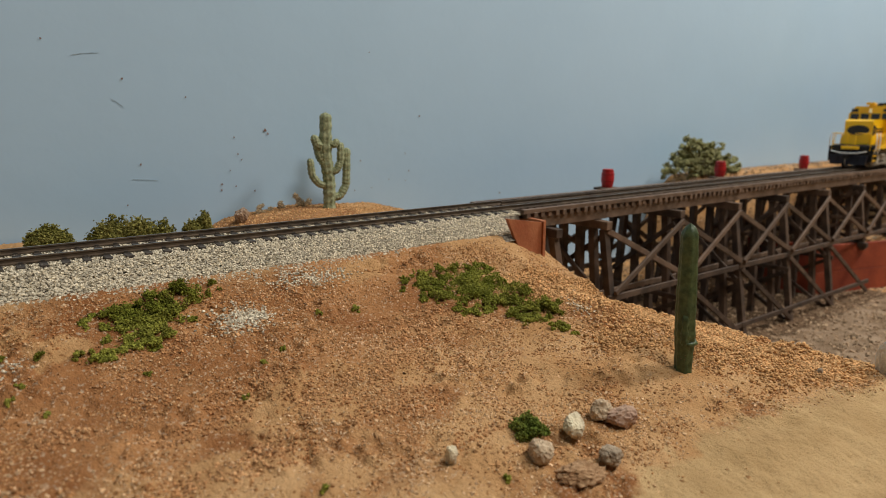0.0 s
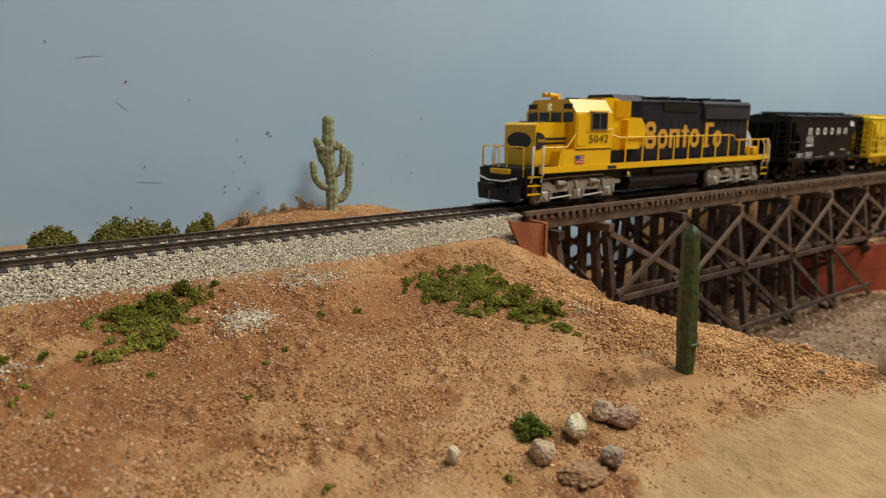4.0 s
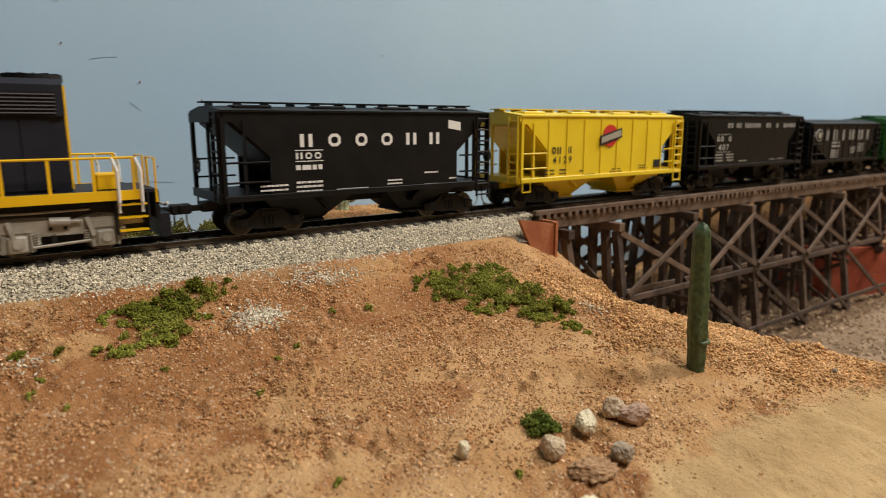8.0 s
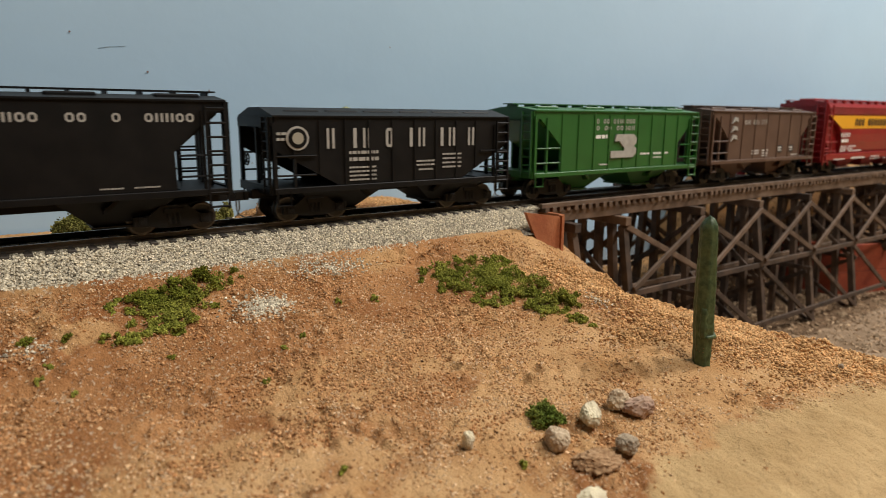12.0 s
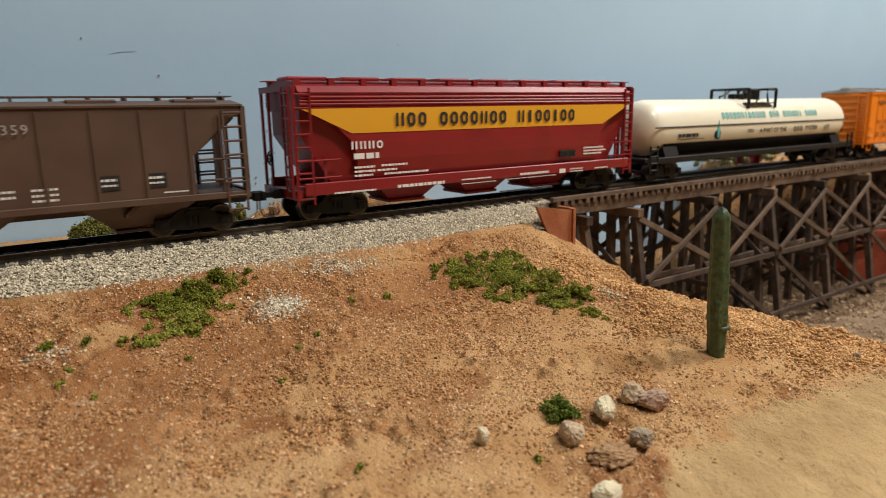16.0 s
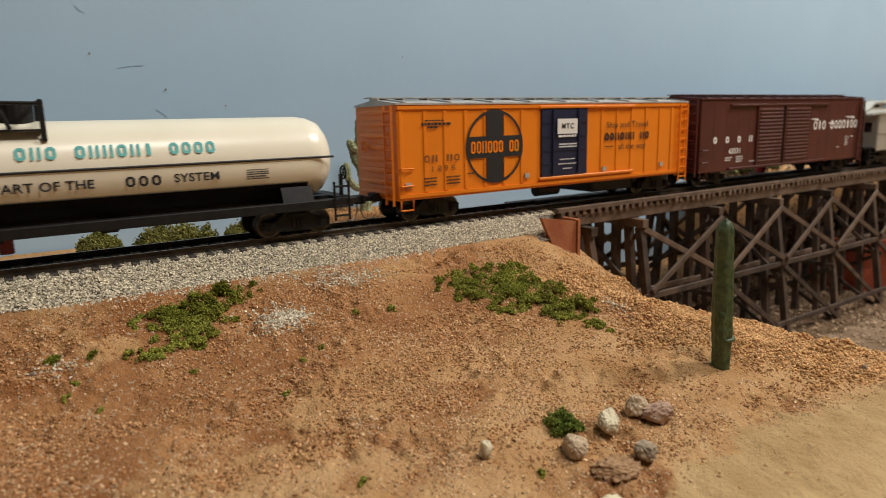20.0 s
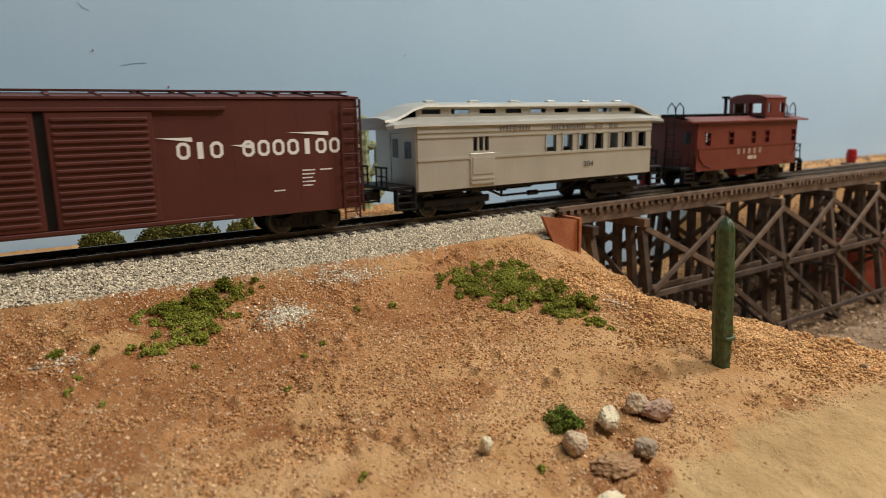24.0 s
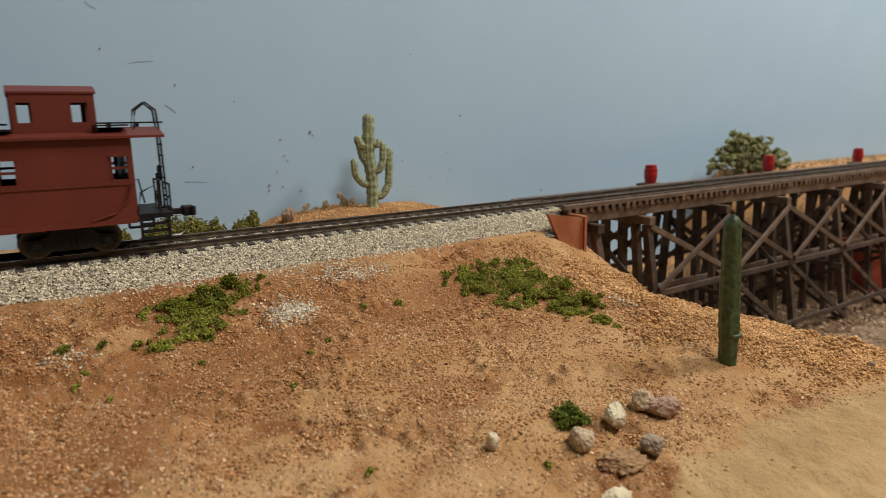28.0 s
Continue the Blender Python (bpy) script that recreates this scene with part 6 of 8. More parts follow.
    # saddle frame
    part("center_sill", box(bms(), -half - 0.006, half + 0.006, -0.0032, 0.0032, 0.0095, 0.0135), M_GEAR, c)
    for s in (-1, 1):
        part("side_running_board", box(bms(), -half - 0.004, half + 0.004, s * 0.0150 - 0.0022, s * 0.0150 + 0.0022, 0.0100, 0.0134, 0.0003), M_GEAR, c)
    for q in (-1, 1):
        bm = bms()
        prism(bm, [(-0.0165, 0.0128), (0.0165, 0.0128), (0.0140, 0.0190), (0.0060, 0.0140), (-0.0060, 0.0140), (-0.0140, 0.0190)], q * (half - 0.018) - 0.006, q * (half - 0.018) + 0.006, "x")
        part("saddle", bm, M_GEAR, c)
        bm = bms()
        box(bm, q * (half + 0.003) - 0.0030, q * (half + 0.003) + 0.0030, -0.0170, 0.0170, 0.0112, 0.0135, 0.0003)
        part("end_platform", bm, M_GEAR, c)
        ladder(c, (q * (half + 0.002), -0.0172, 0.0050), (q * (half + 0.002), -0.0172, 0.0200), (-q * 0.0060, 0, 0), 4, M_GEAR, name="side_ladder")
        coupler(c, q * (half + 0.005), q)
        freight_truck(c, q * (half - 0.0180))
    bm = bms()
    beam(bm, (half + 0.004, -0.006, 0.013), (half + 0.004, -0.006, 0.022), 0.0012, 0.0012)
    part("brake_stand", bm, M_GEAR, c)
    brake_wheel(c, half + 0.0052, -0.006, 0.0225, M_GEAR)
    for k in range(3):
        x = -0.035 + 0.032 * k
        part("underframe_box", box(bms(), x - 0.003, x + 0.003, -0.010, 0.004, 0.0082, 0.0105, 0.0006), M_GEAR, c)
    part("outlet_valve", tube(bms(), [(0.0, 0.0, 0.0035), (0.0, 0.0, 0.0130)], 0.0022, 10), M_MAROON, c, "small red outlet valve under the tank")
    # dome, platform and railing
    part("dome", tube(bms(), [(0.0075, 0, 0.0440), (0.0075, 0, 0.0500), (0.0075, 0, 0.0510)], [0.0052, 0.0052, 0.0040], 18), M_GEAR, c)
    part("dome_valve", tube(bms(), [(-0.014, 0, 0.0440), (-0.014, 0, 0.0478)], 0.0022, 12), M_GEAR, c)
    for s in (-1, 1):
        part("dome_platform", box(bms(), -0.0165, 0.0145, s * 0.0115 - 0.0022, s * 0.0115 + 0.0022, 0.0418, 0.0424), M_GEAR, c)
        bm = bms()
        for x in (-0.0160, 0.0140):
            beam(bm, (x, s * 0.0130, 0.0388), (x, s * 0.0130, 0.0508), 0.0015, 0.0013)
        if s > 0:
            tube(bm, [(-0.0160, s * 0.0130, 0.0506), (0.0140, s * 0.0130, 0.0506)], 0.0005, 6)
            beam(bm, (-0.001, s * 0.0130, 0.0424), (-0.001, s * 0.0130, 0.0506), 0.0007, 0.0007)
        part("platform_railing", bm, M_GEAR, c)
    bm = bms()
    for x in (-0.0160, 0.0140):
        tube(bm, [(x, -0.0130, 0.0506), (x, 0.0130, 0.0506)], 0.0008, 6)
    part("platform_railing", bm, M_GEAR, c)
    bm = bms()
    for a, b in ((-0.0160, -0.0060), (0.0040, 0.0140)):
        u = a if a < 0 else b
        v = b if a < 0 else a
        tube(bm, [(u, -0.0130, 0.0500), (v, -0.0130, 0.0502), (v, -0.0130, 0.0470), (v + (0.0015 if a > 0 else -0.0015), -0.0130, 0.0424)], 0.0006, 6)
    part("hand_loop", bm, M_GEAR, c)
    bm = bms()
    tube(bm, [(-0.0160, 0.0, 0.0500), (-0.0225, 0.0, 0.0470), (-0.0270, 0.0, 0.0462), (-0.0270, 0.0, 0.0440)], 0.0007, 6)
    part("ladder_rail", bm, M_GEAR, c)
    for x, r, h in ((-0.0085, 0.0026, 0.0474), (-0.0030, 0.0017, 0.0486), (0.0030, 0.0014, 0.0478)):
        part("dome_fitting", tube(bms(), [(x, -0.002, 0.0438), (x, -0.002, h), (x, -0.002, h + 0.0006)], [r, r, r * 0.7], 12), M_GEAR, c)


M_EMBLEM_BLUE = mat("emblem_blue", (0.03, 0.07, 0.3), 0.5)
tank_car()


def boxcar(name, along, L, z0, eave, m, label, roof_m, end_ribs=8, wt=0.0180, walk_m=None, roof_ribs=9):
    c = new_car(name, along, label, "box car")
    part("body", box(bms(), -L, L, -wt, wt, z0, eave, 0.0003), m, c)
    bm = bms()
    prism(bm, [(-wt - 0.0005, eave), (-wt - 0.0005, eave + 0.0007), (0.0, eave + 0.0026), (wt + 0.0005, eave + 0.0007), (wt + 0.0005, eave)], -L - 0.0004, L + 0.0004, "x")
    roof = part("roof", bm, roof_m, c)
    for k in range(roof_ribs):
        x = -L + 0.004 + (2 * L - 0.008) * k / (roof_ribs - 1)
        for s in (-1, 1):
            bm = bms()
            beam(bm, (x, s * 0.0005, eave + 0.0028), (x, s * (wt + 0.0003), eave + 0.0010), 0.0011, 0.0006)
            part("roof_rib", bm, roof_m, roof)
    roofwalk(c, L + 0.003, eave + 0.0031, 0.0070, walk_m or roof_m, 16)
    for q in (-1, 1):
        for k in range(end_ribs):
            z = z0 + 0.0024 + (eave - z0 - 0.0048) * k / (end_ribs - 1)
            bm = bms()
            bmesh.ops.create_uvsphere(bm, u_segments=10, v_segments=8, radius=1.0, matrix=Matrix.Translation((q * L, 0, z)) @ Matrix.Diagonal((0.0011, wt - 0.0022, 0.00145, 1)))
            part("end_corrugation", bm, m, c)
        ladder(c, (q * (L + 0.0016), -wt + 0.0014, z0 - 0.002), (q * (L + 0.0016), -wt + 0.0014, eave), (0, 0.0062, 0), 8, m, name="end_ladder")
        if q < 0:
            for z in (z0 + 0.006, z0 + 0.013):
                part("grab_iron", tube(bms(), [(-L + 0.0008, -wt, z), (-L + 0.0008, -wt - 0.0012, z), (-L + 0.0066, -wt - 0.0012, z), (-L + 0.0066, -wt, z)], 0.00035, 5), m, c)
            part("corner_step", tube(bms(), [(-L + 0.0008, -wt - 0.0004, z0), (-L + 0.0008, -wt - 0.0004, z0 - 0.004), (-L + 0.0066, -wt - 0.0004, z0 - 0.004), (-L + 0.0066, -wt - 0.0004, z0)], 0.0004, 5), m, c)
        else:
            ladder(c, (q * (L - 0.0012), -wt - 0.0012, z0 - 0.004), (q * (L - 0.0012), -wt - 0.0012, eave - 0.001), (-q * 0.0062, 0, 0), 8, m, rail=0.00036, name="side_ladder")
        coupler(c, q * L, q)
        freight_truck(c, q * (L - 0.0200))
    brake_wheel(c, -L - 0.0024, 0.006, z0 + 0.022, m)
    part("center_sill", box(bms(), -L, L, -0.0035, 0.0035, 0.0085, z0), M_GEAR, c)
    return c


def box_cars():
    c = boxcar("refrigerator_box_car", 1.4386, 0.0922, 0.0100, 0.0485, M_ORANGE, "bright orange box car with navy door and round black emblem", M_ROOFGREY, walk_m=M_ROOFGREY)
    for k, x in enumerate((-0.0905, -0.0790, -0.0690, -0.0585, -0.0480, -0.0375, -0.0270, 0.0250, 0.0360, 0.0470, 0.0580, 0.0690, 0.0790, 0.0905)):
        part("side_rib", box(bms(), x - 0.0009, x + 0.0009, -0.0184, -0.0180, 0.0128, 0.0462, 0.0002), M_ORANGE, c)
    for z in (0.0118, 0.0474):
        part("side_flange", box(bms(), -0.0920, 0.0920, -0.0187, -0.0180, z - 0.0007, z + 0.0007), M_ORANGE, c)
    door = part("plug_door", box(bms(), -0.0158, 0.0142, -0.0190, -0.0180, 0.0150, 0.0462, 0.0003), M_NAVY, c, "navy blue plug door with white panel")
    for z in (0.0208, 0.0270, 0.0335, 0.0398):
        part("door_bar", box(bms(), -0.0150, 0.0134, -0.0193, -0.0190, z - 0.0003, z + 0.0003), M_NAVY, door)
    for x in (-0.0090, 0.0075):
        part("lock_rod", tube(bms(), [(x, -0.0195, 0.0155), (x, -0.0195, 0.0458)], 0.0004, 6), M_NAVY, door)
    part("door_panel", box(bms(), -0.0066, 0.0062, -0.0200, -0.0196, 0.0345, 0.0415), M_WHITE, door, "white lettered panel on the door")
    words(door, "MTC", -0.0002, 0.0380, 0.0034, M_INK, y=-0.02015, name="door_lettering", space=1.25, bold=0.02)
    bars(door, [(-0.0060, 0.0056, 0.0330, 0.0010), (-0.0055, 0.0060, 0.0282, 0.0006), (-0.0055, 0.0060, 0.0294, 0.0006), (-0.0050, 0.0050, 0.0224, 0.0004), (-0.0060, 0.0060, 0.0202, 0.0004), (-0.0030, 0.0030, 0.0180, 0.0004)], M_WHITE, y=-0.0198)
    for z in (0.0141, 0.0470):
        part("door_track", box(bms(), -0.0170, 0.0480, -0.0194, -0.0180, z - 0.0006, z + 0.0006, 0.0002), M_ORANGE, c)
    # round emblem: a ring with a cross in it
    cx, cz, R = -0.0428, 0.0302, 0.0160
    bm = bms()
    n = 48
    for k in range(n):
        a, b = 6.2832 * k / n, 6.2832 * (k + 1) / n
        vs = [bm.verts.new((cx + q * math.cos(t), -0.01865, cz + q * math.sin(t))) for q, t in ((R * 0.93, a), (R, a), (R, b), (R * 0.93, b))]
        bm.faces.new(vs)
    em = part("emblem_ring", bm, M_INK, c, "black ring of the round emblem")
    for x0, x1, z0, z1 in ((-0.0050, 0.0050, -0.0149, 0.0149), (-0.0149, -0.0050, -0.0046, 0.0046), (0.0050, 0.0149, -0.0046, 0.0046)):
        part("emblem_cross", box(bms(), cx + x0, cx + x1, -0.01865, -0.01835, cz + z0, cz + z1), M_INK, em)
    blocks(c, "oonooo.oo", cx - 0.0135, cx + 0.0135, cz - 0.0026, cz + 0.0026, M_ORANGE, y=-0.0188, name="emblem_lettering", gap=0.10, stroke=0.3, label="orange name on the emblem as plain shapes")
    words(c, "Ship and Travel", 0.0433, 0.0378, 0.0042, M_INK, y=-0.0187, name="slogan", width=1.2)
    blocks(c, "oononn.no", 0.0265, 0.0600, 0.0302, 0.0340, M_INK, y=-0.0186, gap=0.16, stroke=0.34, label="black company name as plain shapes")
    words(c, "all the way", 0.0470, 0.0268, 0.0042, M_INK, y=-0.0187, name="slogan", width=1.15)
    bars(c, [(0.0270, 0.0330, 0.0270, 0.0005), (-0.0790, -0.0700, 0.0418, 0.0006), (-0.0810, -0.0660, 0.0402, 0.0010), (-0.0780, -0.0730, 0.0390, 0.0008), (-0.0800, -0.0740, 0.0168, 0.0006), (-0.0800, -0.0740, 0.0182, 0.0006), (-0.0800, -0.0740, 0.0154, 0.0006), (-0.0690, -0.0620, 0.0182, 0.0006), (-0.0690, -0.0620, 0.0168, 0.0006), (-0.0690, -0.0620, 0.0154, 0.0006), (-0.0580, -0.0540, 0.0190, 0.0005)], M_INK, y=-0.0186)
    blocks(c, "on.no", -0.0800, -0.0620, 0.0252, 0.0280, M_WORN_INK, y=-0.0186, stroke=0.18)
    words(c, "1898", -0.0708, 0.0222, 0.0036, M_WORN_INK, y=-0.0187, name="road_number", width=1.2, space=1.6)
    for x in (-0.0880, -0.0245, 0.0265, 0.0705):
        part("label_plate", box(bms(), x - 0.0013, x + 0.0013, -0.0190, -0.0184, 0.0152, 0.0173), M_WHITE_DIM, c, "tiny white label plate")
    part("machinery_box", box(bms(), 0.0220, 0.0520, -0.0150, 0.0150, 0.0045, 0.0110, 0.0008), M_GEAR, c)
    part("air_tank", tube(bms(), [(-0.010, -0.008, 0.0075), (0.004, -0.008, 0.0075)], 0.0030, 12), M_GEAR, c)

    c = boxcar("double_door_box_car", 1.6381, 0.0946, 0.0086, 0.0500, M_OXIDE, "dark oxide-red double-door box car with white script lettering", M_OXIDE, roof_ribs=14)
    for x0, x1 in ((-0.0394, -0.0116), (-0.0088, 0.0211)):
        door = part("sliding_door", box(bms(), x0, x1, -0.0190, -0.0180, 0.0105, 0.0462, 0.0003), M_OXIDE, c)
        for k in range(15):
            z = 0.0128 + 0.0310 * k / 14
            part("door_corrugation", box(bms(), x0 + 0.0014, x1 - 0.0014, -0.0196, -0.0190, z - 0.0006, z + 0.0006, 0.0003), M_OXIDE, door)
    part("door_post", box(bms(), -0.0116, -0.0088, -0.0184, -0.0180, 0.0105, 0.0462), M_BLACK, c, "dark gap between the doors")
    for z in (0.0098, 0.0468):
        part("door_track", box(bms(), -0.0674, 0.0446, -0.0194, -0.0180, z - 0.0006, z + 0.0006, 0.0002), M_OXIDE, c)
    for k in range(17):
        x = -0.0936 + 0.1872 * k / 16
        if -0.041 < x < 0.023:
            continue
        part("rivet_seam", box(bms(), x - 0.0002, x + 0.0002, -0.01805, -0.0180, 0.0110, 0.0490), M_OXIDE, c)
    blocks(c, "oio.ooooioo", 0.0275, 0.0868, 0.0302, 0.0358, M_WHITE, gap=0.12, stroke=0.22, slope=0.0, label="white script name as plain shapes")
    bm = bms()
    for x0, x1, z in ((0.0215, 0.0330, 0.0364), (0.0455, 0.0530, 0.0334), (0.0660, 0.0820, 0.0372)):
        bm.faces.new([bm.verts.new(v) for v in ((x0, -0.0182, z + 0.0010), (x1, -0.0182, z - 0.0005), (x1, -0.0182, z + 0.0010))])
    part("lettering", bm, M_WHITE, c, "white speed strokes")
    blocks(c, "o..o..o..n", -0.0824, -0.0429, 0.0250, 0.0288, M_WHITE, gap=0.05, stroke=0.3)
    words(c, "63531", -0.0604, 0.0200, 0.0042, M_WHITE, name="road_number", width=1.2, bold=0.02)
    bars(c, [(-0.0700, -0.0630, 0.0160, 0.0006), (-0.0700, -0.0640, 0.0146, 0.0006), (-0.0590, -0.0520, 0.0162, 0.0006), (-0.0590, -0.0520, 0.0148, 0.0006), (-0.0590, -0.0530, 0.0134, 0.0006), (-0.0450, -0.0390, 0.0130, 0.0005), (0.0710, 0.0760, 0.0240, 0.0005), (0.0710, 0.0760, 0.0226, 0.0005), (0.0710, 0.0750, 0.0212, 0.0005), (0.0710, 0.0760, 0.0198, 0.0005), (0.0780, 0.0830, 0.0240, 0.0005), (0.0710, 0.0750, 0.0184, 0.0005), (0.0600, 0.0640, 0.0172, 0.0005)], M_WHITE)


M_WORN_INK = mat("worn_dark_lettering", (0.10, 0.035, 0.012), 0.65, second=(0.22, 0.07, 0.015), scale=500)
M_ROOFGREY = mat("silver_roof_paint", (0.55, 0.53, 0.50), 0.45, second=(0.45, 0.43, 0.40), scale=120, metal=0.3)
box_cars()


def lift_body(car, dz):
    """Sets a car's body higher over its trucks and couplers."""
    for o in car.children:
        if o.name.split(".")[0] not in ("truck", "coupler"):
            o.location.z += dz


def coach():
    c = new_car("combine_coach", 1.8317, "warm grey old-time combination coach with a clerestory roof and open platforms", "passenger coach")
    L, wt, z0, eave = 0.0724, 0.0172, 0.0108, 0.0380
    # side walls with real window openings
    wins = [(-0.0017 + 0.0106 * k, 0.0060) for k in range(7)]
    holes = [(-0.0446, -0.0440 + 0.0022 + 0.0006, 0.0268, 0.0332)]
    for s in (-1, 1):
        bm = bms()
        y0, y1 = s * wt - 0.0006, s * wt + 0.0006
        gaps = sorted([(x, x + w, 0.0246, 0.0321) for x, w in wins] + [(-0.0440 + 0.0031 * k, -0.0418 + 0.0031 * k, 0.0266, 0.0330) for k in range(3)])
        box(bm, -L, L, y0, y1, z0, 0.0242)
        box(bm, -L, L, y0, y1, 0.0330, eave)
        x = -L
        for a, b, lo, hi in gaps:
            box(bm, x, a, y0, y1, 0.0242, 0.0330)
            if lo > 0.0242:
                box(bm, a, b, y0, y1, 0.0242, lo)
            if hi < 0.0330:
                box(bm, a, b, y0, y1, hi, 0.0330)
            x = b
        box(bm, x, L, y0, y1, 0.0242, 0.0330)
        side = part("side_wall", bm, M_TAUPE, c)
        for a, b, lo, hi in gaps:
            w = part("window", box(bms(), a - 0.0003, b + 0.0003, s * wt - 0.0002, s * wt + 0.0002, lo - 0.0002, hi + 0.0002), M_PANE, side)
            w.visible_shadow = False
            if b - a > 0.004:
                part("window_cap", box(bms(), a - 0.0008, b + 0.0008, s * (wt + 0.0008) - 0.0004, s * (wt + 0.0008) + 0.0004, hi + 0.0003, hi + 0.0008), M_TAUPE, side)
                for u in (a - 0.0003, b + 0.0003):
                    part("window_jamb", box(bms(), u - 0.0003, u + 0.0003, s * (wt + 0.0007) - 0.0003, s * (wt + 0.0007) + 0.0003, lo, hi + 0.0003), M_TAUPE, side)
        for z, h in ((0.0238, 0.0005), (0.0352, 0.0004), (0.0330, 0.0003), (0.0376, 0.0006)):
            part("belt_rail", box(bms(), -L - 0.0002, L + 0.0002, s * wt - 0.0010, s * wt + 0.0010, z - h, z + h), M_TAUPE, side)
    tagged(part("batten_siding", batten_bm(-L, L, -wt - 0.0006, z0, 0.0234, 90), M_TAUPE, c), kind="stuff")
    dr = part("baggage_door", box(bms(), -0.0460, -0.0325, -wt - 0.0011, -wt - 0.0006, 0.0118, 0.0256, 0.0002), M_TAUPE, c)
    part("door_panel", box(bms(), -0.0448, -0.0337, -wt - 0.0014, -wt - 0.0011, 0.0165, 0.0238), M_TAUPE, dr)
    for z in (0.0128, 0.0146):
        part("door_bar", box(bms(), -0.0455, -0.0330, -wt - 0.0015, -wt - 0.0011, z - 0.0004, z + 0.0004), M_TAUPE, dr)
    for q in (-1, 1):
        bm = bms()
        box(bm, q * L - 0.0006, q * L + 0.0006, -wt, -0.0040, z0, eave)
        box(bm, q * L - 0.0006, q * L + 0.0006, 0.0040, wt, z0, eave)
        box(bm, q * L - 0.0006, q * L + 0.0006, -0.0040, 0.0040, 0.0350, eave)
        part("end_wall", bm, M_TAUPE, c)
        d = part("end_door", box(bms(), q * L - 0.0004, q * L + 0.0004, -0.0038, 0.0038, z0, 0.0348), M_TAUPE, c)
        part("door_window", box(bms(), q * L - 0.0006, q * L + 0.0006, -0.0022, 0.0022, 0.0245, 0.0325), M_GLASS_DARK, d)
        part("end_window", box(bms(), q * L - 0.0008, q * L + 0.0008, -0.0135, -0.0085, 0.0245, 0.0315), M_GLASS_DARK, c)
        part("platform", box(bms(), min(q * L, q * (L + 0.0125)), max(q * L, q * (L + 0.0125)), -0.0150, 0.0150, 0.0118, 0.0134, 0.0002), M_GEAR, c)
        for s in (-1, 1):
            bm = bms()
            for k, z in enumerate((0.0095, 0.0068, 0.0040)):
                box(bm, q * (L + 0.0055) - 0.0042, q * (L + 0.0055) + 0.0042, s * 0.0158 - 0.0010 + s * 0.0006 * k, s * 0.0158 + 0.0010 + s * 0.0006 * k, z - 0.0003, z + 0.0003)
            box(bm, q * (L + 0.0012) - 0.0003, q * (L + 0.0012) + 0.0003, s * 0.0160 - 0.0016, s * 0.0160 + 0.0016, 0.0036, 0.0125)
            box(bm, q * (L + 0.0098) - 0.0003, q * (L + 0.0098) + 0.0003, s * 0.0160 - 0.0016, s * 0.0160 + 0.0016, 0.0036, 0.0125)
            part("steps", bm, M_GEAR, c)
            bm = bms()
            xe = q * (L + 0.0122)
            for y in (0.0040, 0.0085, 0.0130):
                tube(bm, [(xe, s * y, 0.0134), (xe, s * y, 0.0215)], 0.0004, 5)
            tube(bm, [(xe, s * 0.0035, 0.0212), (xe, s * 0.0135, 0.0212)], 0.0005, 6)
            tube(bm, [(xe, s * 0.0035, 0.0175), (xe, s * 0.0135, 0.0175)], 0.0003, 6)
            part("platform_railing", bm, M_GEAR, c)
        part("brake_staff", tube(bms(), [(q * (L + 0.0122), 0.010, 0.013), (q * (L + 0.0122), 0.010, 0.0275)], 0.0004, 6), M_GEAR, c)
        coupler(c, q * (L + 0.012), q)
        # duckbill roof end
    bm = bms()
    prof = [(-wt - 0.0016, eave - 0.0004), (-wt - 0.0012, eave + 0.0010), (-0.0105, eave + 0.0034), (0.0105, eave + 0.0034), (wt + 0.0012, eave + 0.0010), (wt + 0.0016, eave - 0.0004)]
    xs = [-0.0845, -0.0825, -0.0724, -0.06, 0.0, 0.06, 0.0724, 0.0825, 0.0860]
    dz = [-0.0012, -0.0006, 0, 0, 0, 0, 0, -0.0006, -0.0012]
    nr = [0.80, 0.93, 1, 1, 1, 1, 1, 0.93, 0.80]
    loops = [[bm.verts.new((x, y * k, z + d)) for y, z in prof] for x, d, k in zip(xs, dz, nr)]
    for a, b in zip(loops, loops[1:]):
        for k in range(len(prof)):
            bm.faces.new([a[k], a[(k + 1) % len(prof)], b[(k + 1) % len(prof)], b[k]])
    bm.faces.new(loops[0][::-1])
    bm.faces.new(loops[-1])
    bmesh.ops.recalc_face_normals(bm, faces=bm.faces)
    roof = part("roof", bm, M_TAUPE, c)
    z1, z2 = eave + 0.0034, eave + 0.0078
    for s in (-1, 1):
        bm = bms()
        y0, y1 = s * 0.0098 - 0.0004, s * 0.0098 + 0.0004
        box(bm, -0.068, 0.068, y0, y1, z1 - 0.0010, z1 + 0.0012)
        box(bm, -0.068, 0.068, y0, y1, z2 - 0.0012, z2)
        for k in range(10):
            a = -0.068 + 0.136 * k / 9
            box(bm, max(a - 0.0028, -0.068), min(a + 0.0028, 0.068), y0, y1, z1 + 0.0012, z2 - 0.0012)
        cl = part("clerestory_side", bm, M_TAUPE, c)
        for k in range(9):
            a = -0.068 + 0.136 * (k + 0.5) / 9
            w = part("clerestory_window", box(bms(), a - 0.0052, a + 0.0052, s * 0.0096 - 0.0001, s * 0.0096 + 0.0001, z1 + 0.001, z2 - 0.001), M_PANE if k % 3 else M_GLASS_DARK, cl)
            w.visible_shadow = False
    bm = bms()
